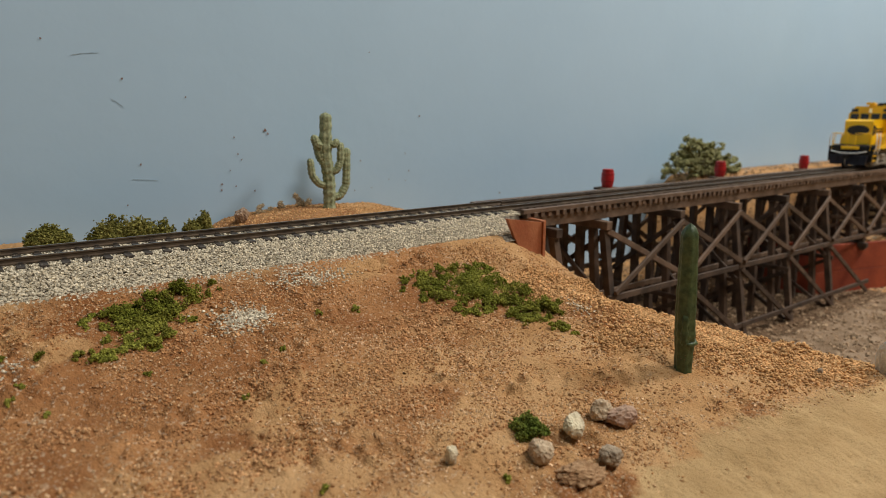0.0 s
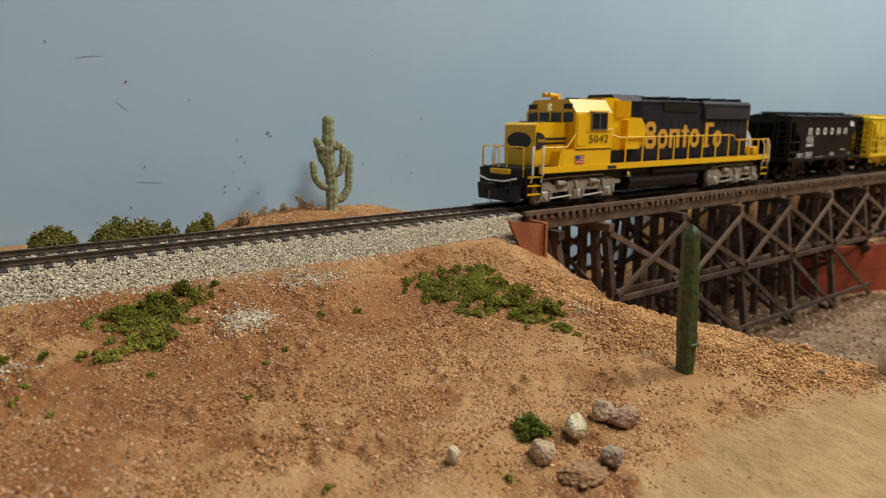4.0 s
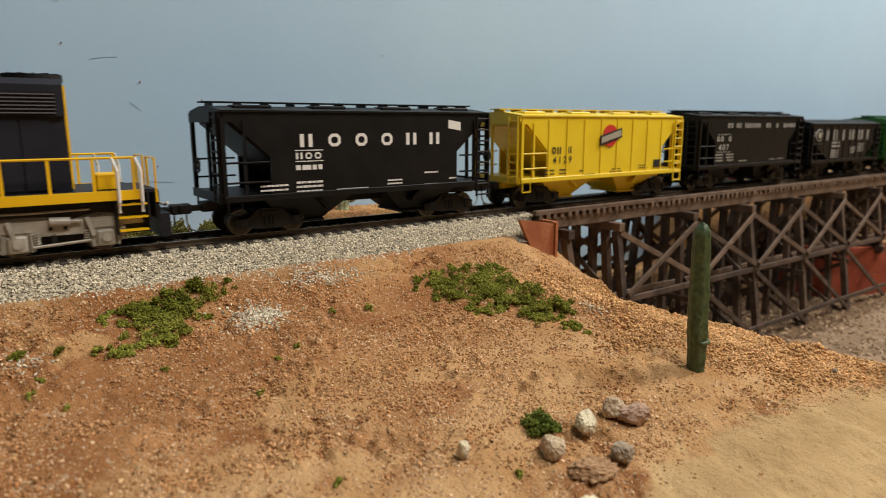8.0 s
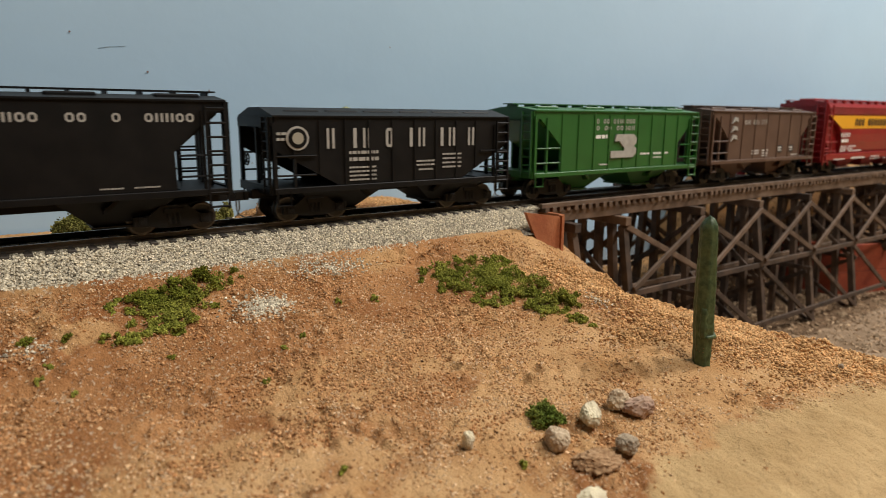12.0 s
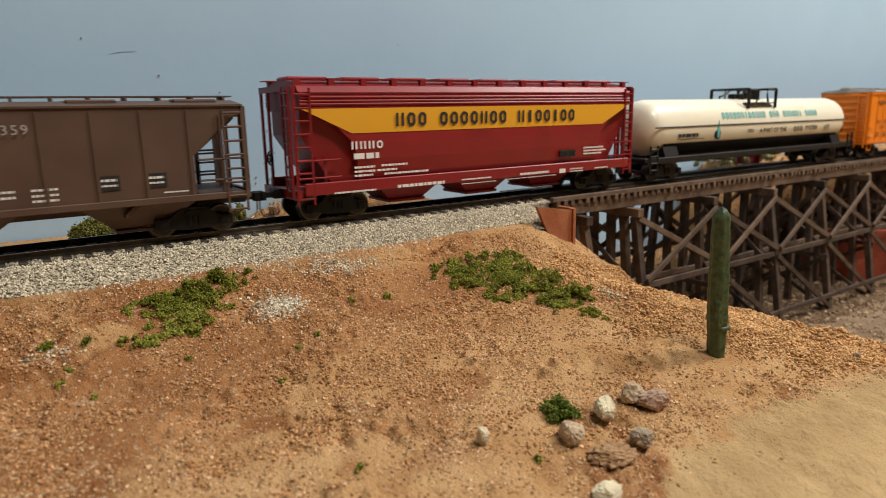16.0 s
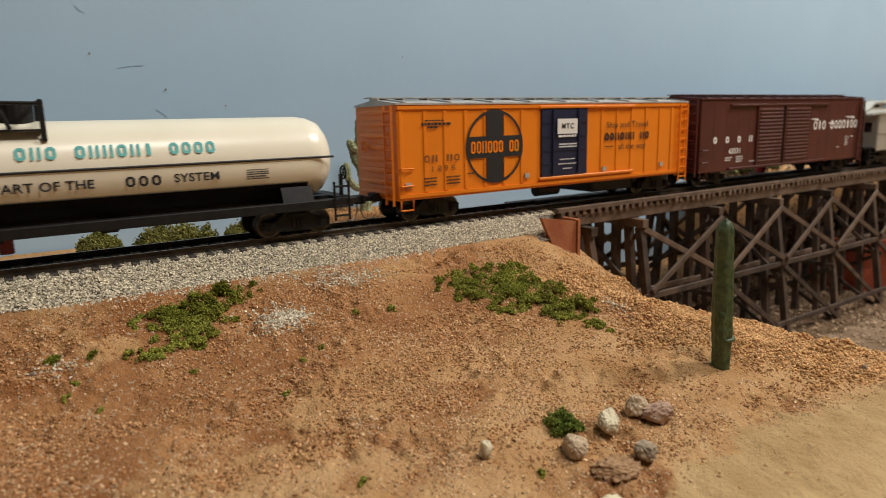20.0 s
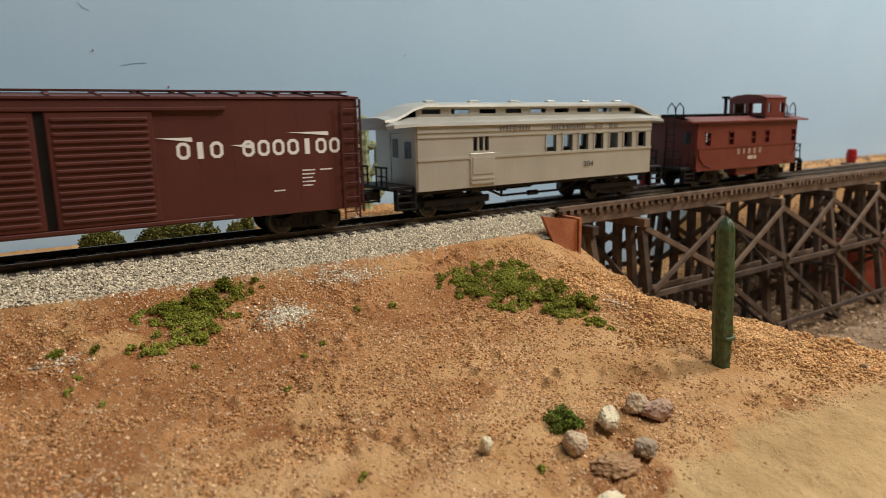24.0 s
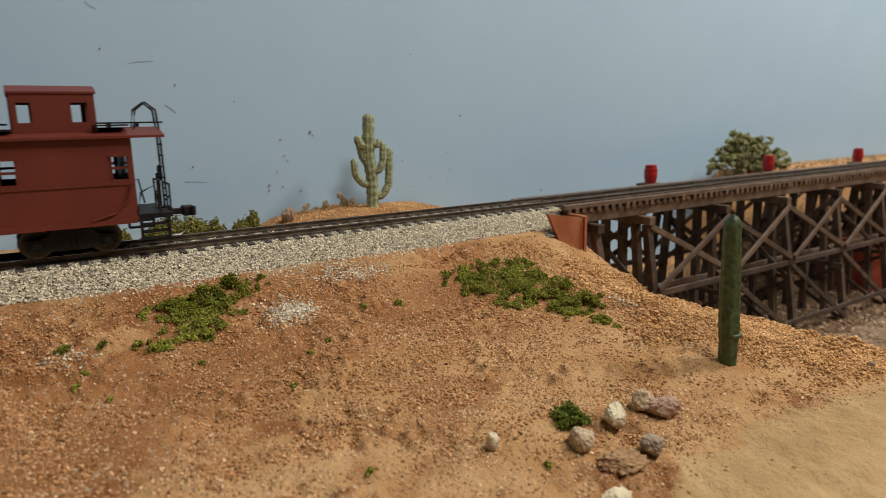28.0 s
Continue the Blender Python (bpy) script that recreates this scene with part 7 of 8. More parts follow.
    prof = [(-0.0118, z2 - 0.0003), (-0.0114, z2 + 0.0008), (-0.006, z2 + 0.0018), (0.006, z2 + 0.0018), (0.0114, z2 + 0.0008), (0.0118, z2 - 0.0003)]
    xs = [-0.0845, -0.0790, -0.0745, -0.070, -0.064, 0.064, 0.070, 0.0745, 0.0790, 0.0855]
    dz = [-0.0062, -0.0055, -0.0036, -0.0015, 0, 0, -0.0015, -0.0036, -0.0055, -0.0062]
    loops = [[bm.verts.new((x, y * (1 + 0.15 * (-d / 0.0062)), z + d)) for y, z in prof] for x, d in zip(xs, dz)]
    for a, b in zip(loops, loops[1:]):
        for k in range(len(prof)):
            bm.faces.new([a[k], a[(k + 1) % len(prof)], b[(k + 1) % len(prof)], b[k]])
    bm.faces.new(loops[0][::-1])
    bm.faces.new(loops[-1])
    bmesh.ops.recalc_face_normals(bm, faces=bm.faces)
    part("clerestory_roof", bm, M_TAUPE, c)
    for k in range(6):
        x = -0.058 + 0.0235 * k
        part("roof_vent", box(bms(), x - 0.0026, x + 0.0026, -0.0060, -0.0030, z2 + 0.0014, z2 + 0.0026, 0.0003), M_TAUPE, c)
    blocks(c, "nnonn", -0.0300, -0.0120, 0.0349, 0.0369, M_INK2, y=-wt - 0.0012, gap=0.2)
    blocks(c, "nninonn", 0.0010, 0.0230, 0.0349, 0.0369, M_INK2, y=-wt - 0.0012, gap=0.2)
    blocks(c, "oo.oo", 0.0290, 0.0460, 0.0349, 0.0369, M_INK2, y=-wt - 0.0012, gap=0.2)
    words(c, "204", 0.0260, 0.0175, 0.0036, M_INK2, y=-wt - 0.0010, name="road_number", width=1.3, bold=0.02)
    part("underframe", box(bms(), -L, L, -0.0160, 0.0160, 0.0092, z0), M_GEAR, c)
    for s in (-1, 1):
        bm = bms()
        y = s * 0.0120
        tube(bm, [(-0.034, y, 0.0095), (-0.024, y, 0.0052), (0.014, y, 0.0052), (0.026, y, 0.0095)], 0.0006, 6)
        for x in (-0.024, 0.014):
            tube(bm, [(x, y, 0.0052), (x, y, 0.0095)], 0.0006, 6)
        tube(bm, [(-0.008, y, 0.0052), (-0.002, y, 0.0052)], 0.0012, 8)
        part("truss_rod", bm, M_GEAR, c)
    for q in (-1, 1):
        t = freight_truck(c, q * 0.0500, 0.0050, 0.0128)
        part("equalizer", box(bms(), -0.0175, 0.0175, -0.0142, -0.0128, 0.0050, 0.0082, 0.0004), M_GEAR, t)
    lift_body(c, 0.0014)


def batten_bm(x0, x1, y, z0, z1, n):
    bm = bms()
    for k in range(n):
        x = x0 + (x1 - x0) * (k + 0.5) / n
        box(bm, x - 0.0003, x + 0.0003, y - 0.00004, y + 0.0002, z0, z1)
    return bm


M_INK2 = mat("faded_dark_lettering", (0.10, 0.085, 0.07), 0.7)
M_PANE = bpy.data.materials.new("clear_glazing")
M_PANE.use_nodes = True
M_PANE.node_tree.nodes["Principled BSDF"].inputs["Transmission Weight"].default_value = 1.0
M_PANE.node_tree.nodes["Principled BSDF"].inputs["Roughness"].default_value = 0.05
M_PANE.node_tree.nodes["Principled BSDF"].inputs["IOR"].default_value = 1.05
coach()


def caboose():
    c = new_car("caboose", 1.9978, "oxide-red caboose with a cupola, small windows and open end platforms", "caboose")
    L, wt, z0, eave = 0.0520, 0.0160, 0.0090, 0.0358
    wins = [(-0.0446, 0.0052), (-0.0218, 0.0050), (0.0012, 0.0046), (0.0159, 0.0048), (0.0459, 0.0052)]
    for s in (-1, 1):
        bm = bms()
        y0, y1 = s * wt - 0.0006, s * wt + 0.0006
        box(bm, -L, L, y0, y1, z0, 0.0226)
        box(bm, -L, L, y0, y1, 0.0298, eave)
        x = -L
        for a, w in wins:
            box(bm, x, a, y0, y1, 0.0226, 0.0298)
            x = a + w
        box(bm, x, L, y0, y1, 0.0226, 0.0298)
        side = part("side_wall", bm, M_CABOOSE, c)
        for a, w in wins:
            bm = bms()
            box(bm, a, a + w, s * wt - 0.0003, s * wt + 0.0003, 0.0258, 0.0266)
            box(bm, a, a + 0.0004, s * wt - 0.0008, s * wt + 0.0008, 0.0226, 0.0298)
            box(bm, a + w - 0.0004, a + w, s * wt - 0.0008, s * wt + 0.0008, 0.0226, 0.0298)
            fr = part("window_frame", bm, M_CABOOSE, side)
            part("window_lintel", box(bms(), a - 0.0006, a + w + 0.0006, s * wt - 0.0011, s * wt + 0.0011, 0.0298, 0.0304), M_CABOOSE, side)
        part("belt_rail", box(bms(), -L, L, s * wt - 0.0009, s * wt + 0.0009, 0.0208, 0.0216), M_CABOOSE, side)
        part("letter_board", box(bms(), -L, L, s * wt - 0.0008, s * wt + 0.0008, 0.0336, 0.0353), M_CABOOSE, side)
        part("side_sill", box(bms(), -L, L, s * wt - 0.0009, s * wt + 0.0009, z0 - 0.0008, z0 + 0.0008), M_CABOOSE, side)
        bm = bms()
        for q in (-1, 1):
            pts = [(q * (L - 0.001), s * (wt + 0.0010), 0.0210), (q * (L - 0.0020), s * (wt + 0.0010), 0.0160), (q * (L - 0.0060), s * (wt + 0.0010), 0.0120), (q * (L - 0.0130), s * (wt + 0.0010), 0.0100)]
            tube(bm, pts, 0.00035, 5)
        part("grab_iron", bm, M_CABOOSE, side)
        part("tool_box", box(bms(), -0.0110, 0.0120, s * 0.0130 - 0.0026, s * 0.0130 + 0.0026, 0.0036, z0 - 0.0006, 0.0004), M_CABOOSE, c)
    for q in (-1, 1):
        bm = bms()
        box(bm, q * L - 0.0006, q * L + 0.0006, -wt, -0.0040, z0, eave)
        box(bm, q * L - 0.0006, q * L + 0.0006, 0.0040, wt, z0, eave)
        box(bm, q * L - 0.0006, q * L + 0.0006, -0.0040, 0.0040, 0.0330, eave)
        part("end_wall", bm, M_CABOOSE, c)
        part("end_door", box(bms(), q * L - 0.0004, q * L + 0.0004, -0.0038, 0.0038, z0, 0.0328), M_CABOOSE, c)
        part("end_window", box(bms(), q * L - 0.0008, q * L + 0.0008, -0.0125, -0.0080, 0.0240, 0.0305), M_GLASS_DARK, c)
        part("platform", box(bms(), min(q * L, q * (L + 0.0115)), max(q * L, q * (L + 0.0115)), -0.0150, 0.0150, 0.0090, 0.0108, 0.0002), M_GEAR, c)
        xe = q * (L + 0.0110)
        for s in (-1, 1):
            bm = bms()
            for k, z in enumerate((0.0072, 0.0048, 0.0024)):
                box(bm, q * (L + 0.0055) - 0.0040, q * (L + 0.0055) + 0.0040, s * 0.0150 - 0.0014, s * 0.0150 + 0.0014, z - 0.0003, z + 0.0003)
            for x in (0.0013, 0.0097):
                box(bm, q * (L + x) - 0.0003, q * (L + x) + 0.0003, s * 0.0150 - 0.0016, s * 0.0150 + 0.0016, 0.0022, 0.0095)
            part("steps", bm, M_GEAR, c)
            bm = bms()
            tube(bm, [(xe, s * 0.0140, 0.0108), (xe, s * 0.0140, 0.0200), (xe, s * 0.0030, 0.0200), (xe, s * 0.0030, 0.0108)], 0.0004, 6)
            tube(bm, [(xe, s * 0.0140, 0.0155), (xe, s * 0.0030, 0.0155)], 0.0003, 6)
            part("platform_railing", bm, M_GEAR, c)
            bm = bms()
            tube(bm, [(q * (L + 0.0004), s * (wt + 0.0002), 0.0110), (q * (L + 0.0018), s * (wt + 0.0006), 0.0180), (q * (L + 0.0060), s * (wt + 0.0002), 0.0200), (q * (L + 0.0075), s * wt, 0.0110)], 0.00035, 5)
            part("grab_iron", bm, M_GEAR, c)
        # roof ladder with hoops over the end
        bm = bms()
        for y in (-0.0090, -0.0035):
            tube(bm, [(xe, y, 0.0108), (xe - q * 0.0004, y, 0.0380), (xe - q * 0.0010, y, 0.0445), (xe - q * 0.0040, y, 0.0470), (xe - q * 0.0072, y, 0.0445), (xe - q * 0.0082, y, 0.0385)], 0.00036, 6)
        for k in range(7):
            z = 0.0140 + 0.0038 * k
            tube(bm, [(xe, -0.0090, z), (xe, -0.0035, z)], 0.0003, 5)
        part("roof_ladder", bm, M_GEAR, c)
        brake_wheel(c, xe + q * 0.0010, 0.0070, 0.0225, M_GEAR)
        part("brake_staff", tube(bms(), [(xe, 0.0070, 0.0100), (xe, 0.0070, 0.0225)], 0.0004, 6), M_GEAR, c)
        coupler(c, q * (L + 0.010), q)
        freight_truck(c, q * 0.0330, 0.0048, 0.0098)
    bm = bms()
    prism(bm, [(-wt - 0.0022, eave - 0.0002), (-wt - 0.0022, eave + 0.0006), (-0.0060, eave + 0.0032), (0.0060, eave + 0.0032), (wt + 0.0022, eave + 0.0006), (wt + 0.0022, eave - 0.0002)], -L - 0.0080, L + 0.0105, "x")
    part("roof", bm, M_CABOOSE, c)
    bm = bms()
    for a, b in ((-L - 0.0120, 0.0200), (0.0445, L + 0.0130)):
        for y in (-0.0024, 0, 0.0024):
            box(bm, a, b, y - 0.0010, y + 0.0010, eave + 0.0044, eave + 0.0049)
        k = a + 0.004
        while k < b:
            box(bm, k - 0.0004, k + 0.0004, -0.0034, 0.0034, eave + 0.0030, eave + 0.0044)
            k += 0.0085
    part("running_board", bm, M_GEAR, c)
    for q in (-0.0570, 0.0475):
        part("lateral_walk", box(bms(), q - 0.0050, q + 0.0050, -0.0150, -0.0040, eave + 0.0036, eave + 0.0041), M_GEAR, c)
    part("lateral_walk", box(bms(), 0.0105, 0.0207, -0.0150, -0.0090, eave + 0.0026, eave + 0.0031), M_GEAR, c)
    # cupola
    a, b, w, zt = 0.0213, 0.0434, 0.0122, 0.0497
    for s in (-1, 1):
        bm = bms()
        y0, y1 = s * w - 0.0005, s * w + 0.0005
        box(bm, a, b, y0, y1, eave, 0.0408)
        box(bm, a, b, y0, y1, 0.0468, zt)
        for x0, x1 in ((a, a + 0.0016), (a + 0.0052, b - 0.0062), (b - 0.0016, b)):
            box(bm, x0, x1, y0, y1, 0.0408, 0.0468)
        part("cupola_side", bm, M_CABOOSE, c)
    for x in (a, b):
        bm = bms()
        box(bm, x - 0.0005, x + 0.0005, -w, w, eave, 0.0408)
        box(bm, x - 0.0005, x + 0.0005, -w, w, 0.0468, zt)
        for y in (-w, -0.0012, w - 0.0024):
            box(bm, x - 0.0005, x + 0.0005, y, y + 0.0024, 0.0408, 0.0468)
        part("cupola_end", bm, M_CABOOSE, c)
    bm = bms()
    prism(bm, [(-w - 0.0008, zt - 0.0002), (-w - 0.0008, zt + 0.0004), (-0.0075, zt + 0.0022), (0, zt + 0.0028), (0.0075, zt + 0.0022), (w + 0.0012, zt + 0.0004), (w + 0.0012, zt - 0.0002)], a - 0.0008, b + 0.0010, "x")
    part("cupola_roof", bm, M_CABOOSE, c)
    bm = bms()
    tube(bm, [(0.0010, 0.0020, eave + 0.002), (0.0010, 0.0020, 0.0500)], 0.0010, 10)
    tube(bm, [(0.0010, 0.0020, 0.0498), (0.0010, 0.0020, 0.0512)], 0.0024, 12)
    part("smoke_jack", bm, M_GEAR, c)
    part("underframe", box(bms(), -L, L, -0.0140, 0.0140, 0.0080, z0), M_GEAR, c)
    blocks(c, "n.i.o.o.e", -0.0133, 0.0119, 0.0165, 0.0197, M_FADED, y=-wt - 0.0009, gap=0.05)
    bars(c, [(-0.0020, 0.0070, 0.0130, 0.0022)], M_FADED, y=-wt - 0.0009)
    lift_body(c, 0.0013)


M_FADED = mat("faded_pale_lettering", (0.50, 0.40, 0.30), 0.7)
caboose()


def locomotive():
    c = new_car("diesel_locomotive", -0.0680, "yellow and dark blue six-axle diesel locomotive model with grey trucks", "locomotive")
    Y, B, K = M_LOCO_YELLOW, M_LOCO_BLUE, M_GEAR
    wt = 0.0178
    # frame and walkway
    part("frame", box(bms(), -0.1120, 0.1120, -0.0150, 0.0150, 0.0115, 0.0170), K, c)
    part("walkway", box(bms(), -0.1040, 0.1120, -wt, wt, 0.0186, 0.0196), B, c, "dark walkway deck along the hood")
    for s in (-1, 1):
        part("sill_stripe", box(bms(), -0.1060, 0.1120, s * wt - 0.0005, s * wt + 0.0005, 0.0166, 0.0197), Y, c, "yellow stripe along the frame")
    # nose
    bm = bms()
    prism(bm, [(-0.1030, 0.0197), (-0.1030, 0.0400), (-0.1010, 0.0412), (-0.0760, 0.0412), (-0.0760, 0.0197)], -0.0112, 0.0112)
    nose = part("nose", bm, Y, c)
    part("nose_hatch", box(bms(), -0.0980, -0.0860, -0.0060, 0.0060, 0.0412, 0.0418, 0.0002), K, nose)
    part("nose_door", box(bms(), -0.1034, -0.1030, -0.0090, -0.0030, 0.0205, 0.0385), Y, nose)
    em = part("nose_emblem", prism(bms(), [(-0.1022 + 0.0062 * math.cos(a) * (1 if math.cos(a) > 0 else 0.05), 0.0322 + 0.0042 * math.sin(a)) for a in [6.2832 * k / 20 for k in range(20)]], -0.0116, -0.0110), M_INK, nose, "dark oval nose emblem as plain shapes")
    part("nose_stripe", box(bms(), -0.0965, -0.0765, -0.0116, -0.0111, 0.0304, 0.0314), M_INK, nose)
    part("nose_stripe", box(bms(), -0.0965, -0.0765, -0.0116, -0.0111, 0.0326, 0.0336), M_INK, nose)
    bm = bms()
    for k in range(16):
        a, b2 = 6.2832 * k / 16, 6.2832 * (k + 1) / 16
        bm.faces.new([bm.verts.new((-0.10345, 0.0090 * math.cos(t), 0.0322 + 0.0042 * math.sin(t))) for t in (a, b2)] + [bm.verts.new((-0.10345, 0, 0.0322))])
    part("nose_emblem", bm, M_INK, nose)
    blocks(nose, "onno", -0.1015, -0.0965, 0.0314, 0.0330, Y, y=-0.01165, gap=0.2)
    # cab
    bm = bms()
    prism(bm, [(-wt, 0.0197), (-wt, 0.0462), (-0.0125, 0.0528), (0.0125, 0.0528), (wt, 0.0462), (wt, 0.0197)], -0.0815, -0.0535, "x")
    cab = part("cab", bm, Y, c)
    part("cab_window", box(bms(), -0.0698, -0.0582, -wt - 0.0003, -wt + 0.0006, 0.0378, 0.0456), M_GLASS_DARK, cab, "dark cab side window")
    bm = bms()
    for x0, x1, z0, z1 in ((-0.0702, -0.0578, 0.0372, 0.0379), (-0.0702, -0.0578, 0.0455, 0.0461), (-0.0702, -0.0696, 0.0372, 0.0461), (-0.0584, -0.0578, 0.0372, 0.0461), (-0.0642, -0.0636, 0.0378, 0.0456)):
        box(bm, x0, x1, -wt - 0.0007, -wt, z0, z1)
    part("window_frame", bm, M_STEEL, cab, "silver window frame")
    part("drip_rail", box(bms(), -0.0715, -0.0565, -wt - 0.0010, -wt, 0.0466, 0.0472), Y, cab)
    for z in (0.0368, 0.0282):
        part("panel_seam", box(bms(), -0.0795, -0.0550, -wt - 0.0004, -wt, z - 0.0002, z + 0.0002), Y, cab)
    part("cab_panel", box(bms(), -0.0805, -0.0742, -wt - 0.0004, -wt, 0.0295, 0.0455, 0.0002), Y, cab)
    for y0, y1 in ((-0.0158, -0.0095), (-0.0075, -0.0010), (0.0010, 0.0075), (0.0095, 0.0158)):
        part("windshield", box(bms(), -0.0820, -0.0813, y0, y1, 0.0415, 0.0462), M_GLASS_DARK, cab)
        part("number_board", box(bms(), -0.0824, -0.0813, y0 + 0.0005, y1 - 0.0005, 0.0480, 0.0505), M_INK, cab) if y0 in (-0.0158, 0.0095) else None
    bm = bms()
    for z in (0.0478, 0.0498):
        tube(bm, [(-0.0830, 0, z), (-0.0813, 0, z)], 0.0010, 10)
    part("headlight", bm, M_LAMP, cab)
    words(cab, "5042", -0.0640, 0.0326, 0.0056, M_LOCO_BLUE, y=-wt - 0.0004, name="road_number", width=1.35, space=1.05, bold=0.0)
    part("cab_seam", box(bms(), -0.0815, -0.0535, -wt - 0.0003, -wt, 0.0275, 0.0279), M_INK, cab, "dark seam below the cab side")
    part("cab_door", box(bms(), -0.0813, -0.0795, -0.0165, -0.0120, 0.0282, 0.0455), Y, cab)
    # stepped base in front of the cab
    bm = bms()
    prism(bm, [(-0.0930, 0.0197), (-0.0915, 0.0268), (-0.0905, 0.0278), (-0.0810, 0.0278), (-0.0810, 0.0197)], -wt, wt)
    part("cab_base", bm, Y, c)
    fl = part("flag_decal", box(bms(), -0.0810, -0.0745, -wt - 0.0003, -wt + 0.0002, 0.0206, 0.0248), M_WHITE, c, "small striped flag decal")
    for k in range(4):
        part("flag_stripe", box(bms(), -0.0810, -0.0745, -wt - 0.00045, -wt - 0.0003, 0.0206 + 0.0012 * k, 0.0212 + 0.0012 * k), M_EMBLEM_RED, fl)
    part("flag_canton", box(bms(), -0.0810, -0.0780, -wt - 0.0006, -wt - 0.00045, 0.0228, 0.0248), M_EMBLEM_BLUE, fl)
    part("builder_plate", box(bms(), -0.0560, -0.0490, -wt - 0.0007, -wt - 0.0004, 0.0170, 0.0186), M_INK, c)
    # horn on the roof
    bm = bms()
    for y, l in ((-0.0020, 0.0070), (0, 0.0085), (0.0020, 0.0070)):
        tube(bm, [(-0.0780, y, 0.0550), (-0.0780 - l, y, 0.0550)], [0.0005, 0.0013], 8)
    box(bm, -0.0790, -0.0770, -0.0026, 0.0026, 0.0526, 0.0556)
    part("air_horn", bm, Y, c)
    part("roof_antenna", box(bms(), -0.0680, -0.0630, -0.0030, 0.0030, 0.0528, 0.0540, 0.0003), K, c)
    # hood: yellow curved front, dark blue body
    hw = 0.0118
    hood_prof = [(-hw, 0.0197), (-hw, 0.0516), (-hw + 0.0010, 0.0531), (-hw + 0.0026, 0.0537), (hw - 0.0026, 0.0537), (hw - 0.0010, 0.0531), (hw, 0.0516), (hw, 0.0197)]
    part("hood", prism(bms(), hood_prof, -0.0535, 0.0928, "x"), B, c)
    bm = bms()
    prism(bm, [(-0.0535, 0.0197), (-0.0535, 0.0540), (-0.0440, 0.0540), (-0.0385, 0.0522), (-0.0330, 0.0490), (-0.0280, 0.0452), (-0.0246, 0.0412), (-0.0233, 0.0370), (-0.0238, 0.0325), (-0.0268, 0.0286), (-0.0320, 0.0264), (-0.0520, 0.0258), (-0.0528, 0.0230)], -hw - 0.0006, hw + 0.0006)
    part("hood_warbonnet", bm, Y, c, "yellow curved sweep of the paint scheme")
    bm = bms()
    prism(bm, [(-0.0500, 0.0262), (-0.0540, 0.0245), (-0.0545, 0.0225), (-0.0530, 0.0205), (-0.0500, 0.0200), (0.0, 0.0200), (0.0, 0.0262)], -hw - 0.0012, hw + 0.0012)
    part("lower_panel", bm, B, c)
    bm = bms()
    prism(bm, [(-0.0390, 0.0268), (-0.0390, 0.0425), (-0.0375, 0.0436), (-0.0275, 0.0436), (-0.0238, 0.0395), (-0.0232, 0.0350), (-0.0245, 0.0300), (-0.0285, 0.0268)], -0.0168, -0.0110)
    part("sand_box", bm, Y, c, "bulging yellow housing beside the hood")
    for k in range(22):
        x = -0.0450 + 0.0225 * k / 21
        top = 0.0526
        front = x < -0.0310
        part("grille_rib", box(bms(), x - 0.00028, x + 0.00028, -hw - 0.0018, -hw - 0.0004, 0.0440, top), Y if front and k < 12 else B, c)
    part("brake_air_intake", box(bms(), -0.0010, 0.0336, -hw - 0.0005, -hw + 0.0004, 0.0474, 0.0526), K, c, "black recessed air intake panel")
    part("hood_top_lip", box(bms(), -0.0220, 0.0400, -hw - 0.0007, -hw + 0.0003, 0.0526, 0.0531), B, c)
    rad = part("radiator_section", prism(bms(), [(-hw - 0.0012, 0.0428), (-hw - 0.0012, 0.0522), (-hw + 0.0004, 0.0540), (hw - 0.0004, 0.0540), (hw + 0.0012, 0.0522), (hw + 0.0012, 0.0428)], 0.0385, 0.0926, "x"), B, c)
    part("radiator_opening", box(bms(), 0.0400, 0.0905, -hw - 0.0014, -hw - 0.0010, 0.0430, 0.0500), K, rad, "black radiator opening")
    for k in range(6):
        z = 0.0438 + 0.0011 * k
        part("louvre", box(bms(), 0.0402, 0.0903, -hw - 0.0019, -hw - 0.0013, z - 0.00016, z + 0.00016), M_LOUVRE, rad)
    for x in (0.0075, 0.0244, 0.0512, 0.0688, 0.0860):
        bm = bms()
        tube(bm, [(x, 0, 0.0534), (x, 0, 0.0556)], 0.0084, 24)
        fan = part("roof_fan", bm, K, c)
        bm = bms()
        for k in range(6):
            a = math.pi * k / 6
            beam(bm, (x - 0.0080 * math.cos(a), -0.0080 * math.sin(a), 0.0558), (x + 0.0080 * math.cos(a), 0.0080 * math.sin(a), 0.0558), 0.0003, 0.0003)
        part("fan_grille", bm, K, fan)
    part("dynamic_brake_box", prism(bms(), [(-hw + 0.0010, 0.0530), (-hw + 0.0036, 0.0562), (hw - 0.0036, 0.0562), (hw - 0.0010, 0.0530)], -0.0430, -0.0190, "x"), K, c)
    part("exhaust_stack", box(bms(), -0.0170, -0.0080, -0.0045, 0.0045, 0.0530, 0.0562, 0.0006), K, c)
    for k in range(13):
        x = -0.0180 + 0.0082 * k
        part("hood_door", box(bms(), x + 0.0003, x + 0.0078, -hw - 0.0004, -hw, 0.0205, 0.0425), B, c)
    part("hood_end_stripe", box(bms(), 0.0926, 0.0934, -hw, hw, 0.0205, 0.0520), Y, c, "yellow painted rear end of the hood")
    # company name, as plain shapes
    y = -hw - 0.0007
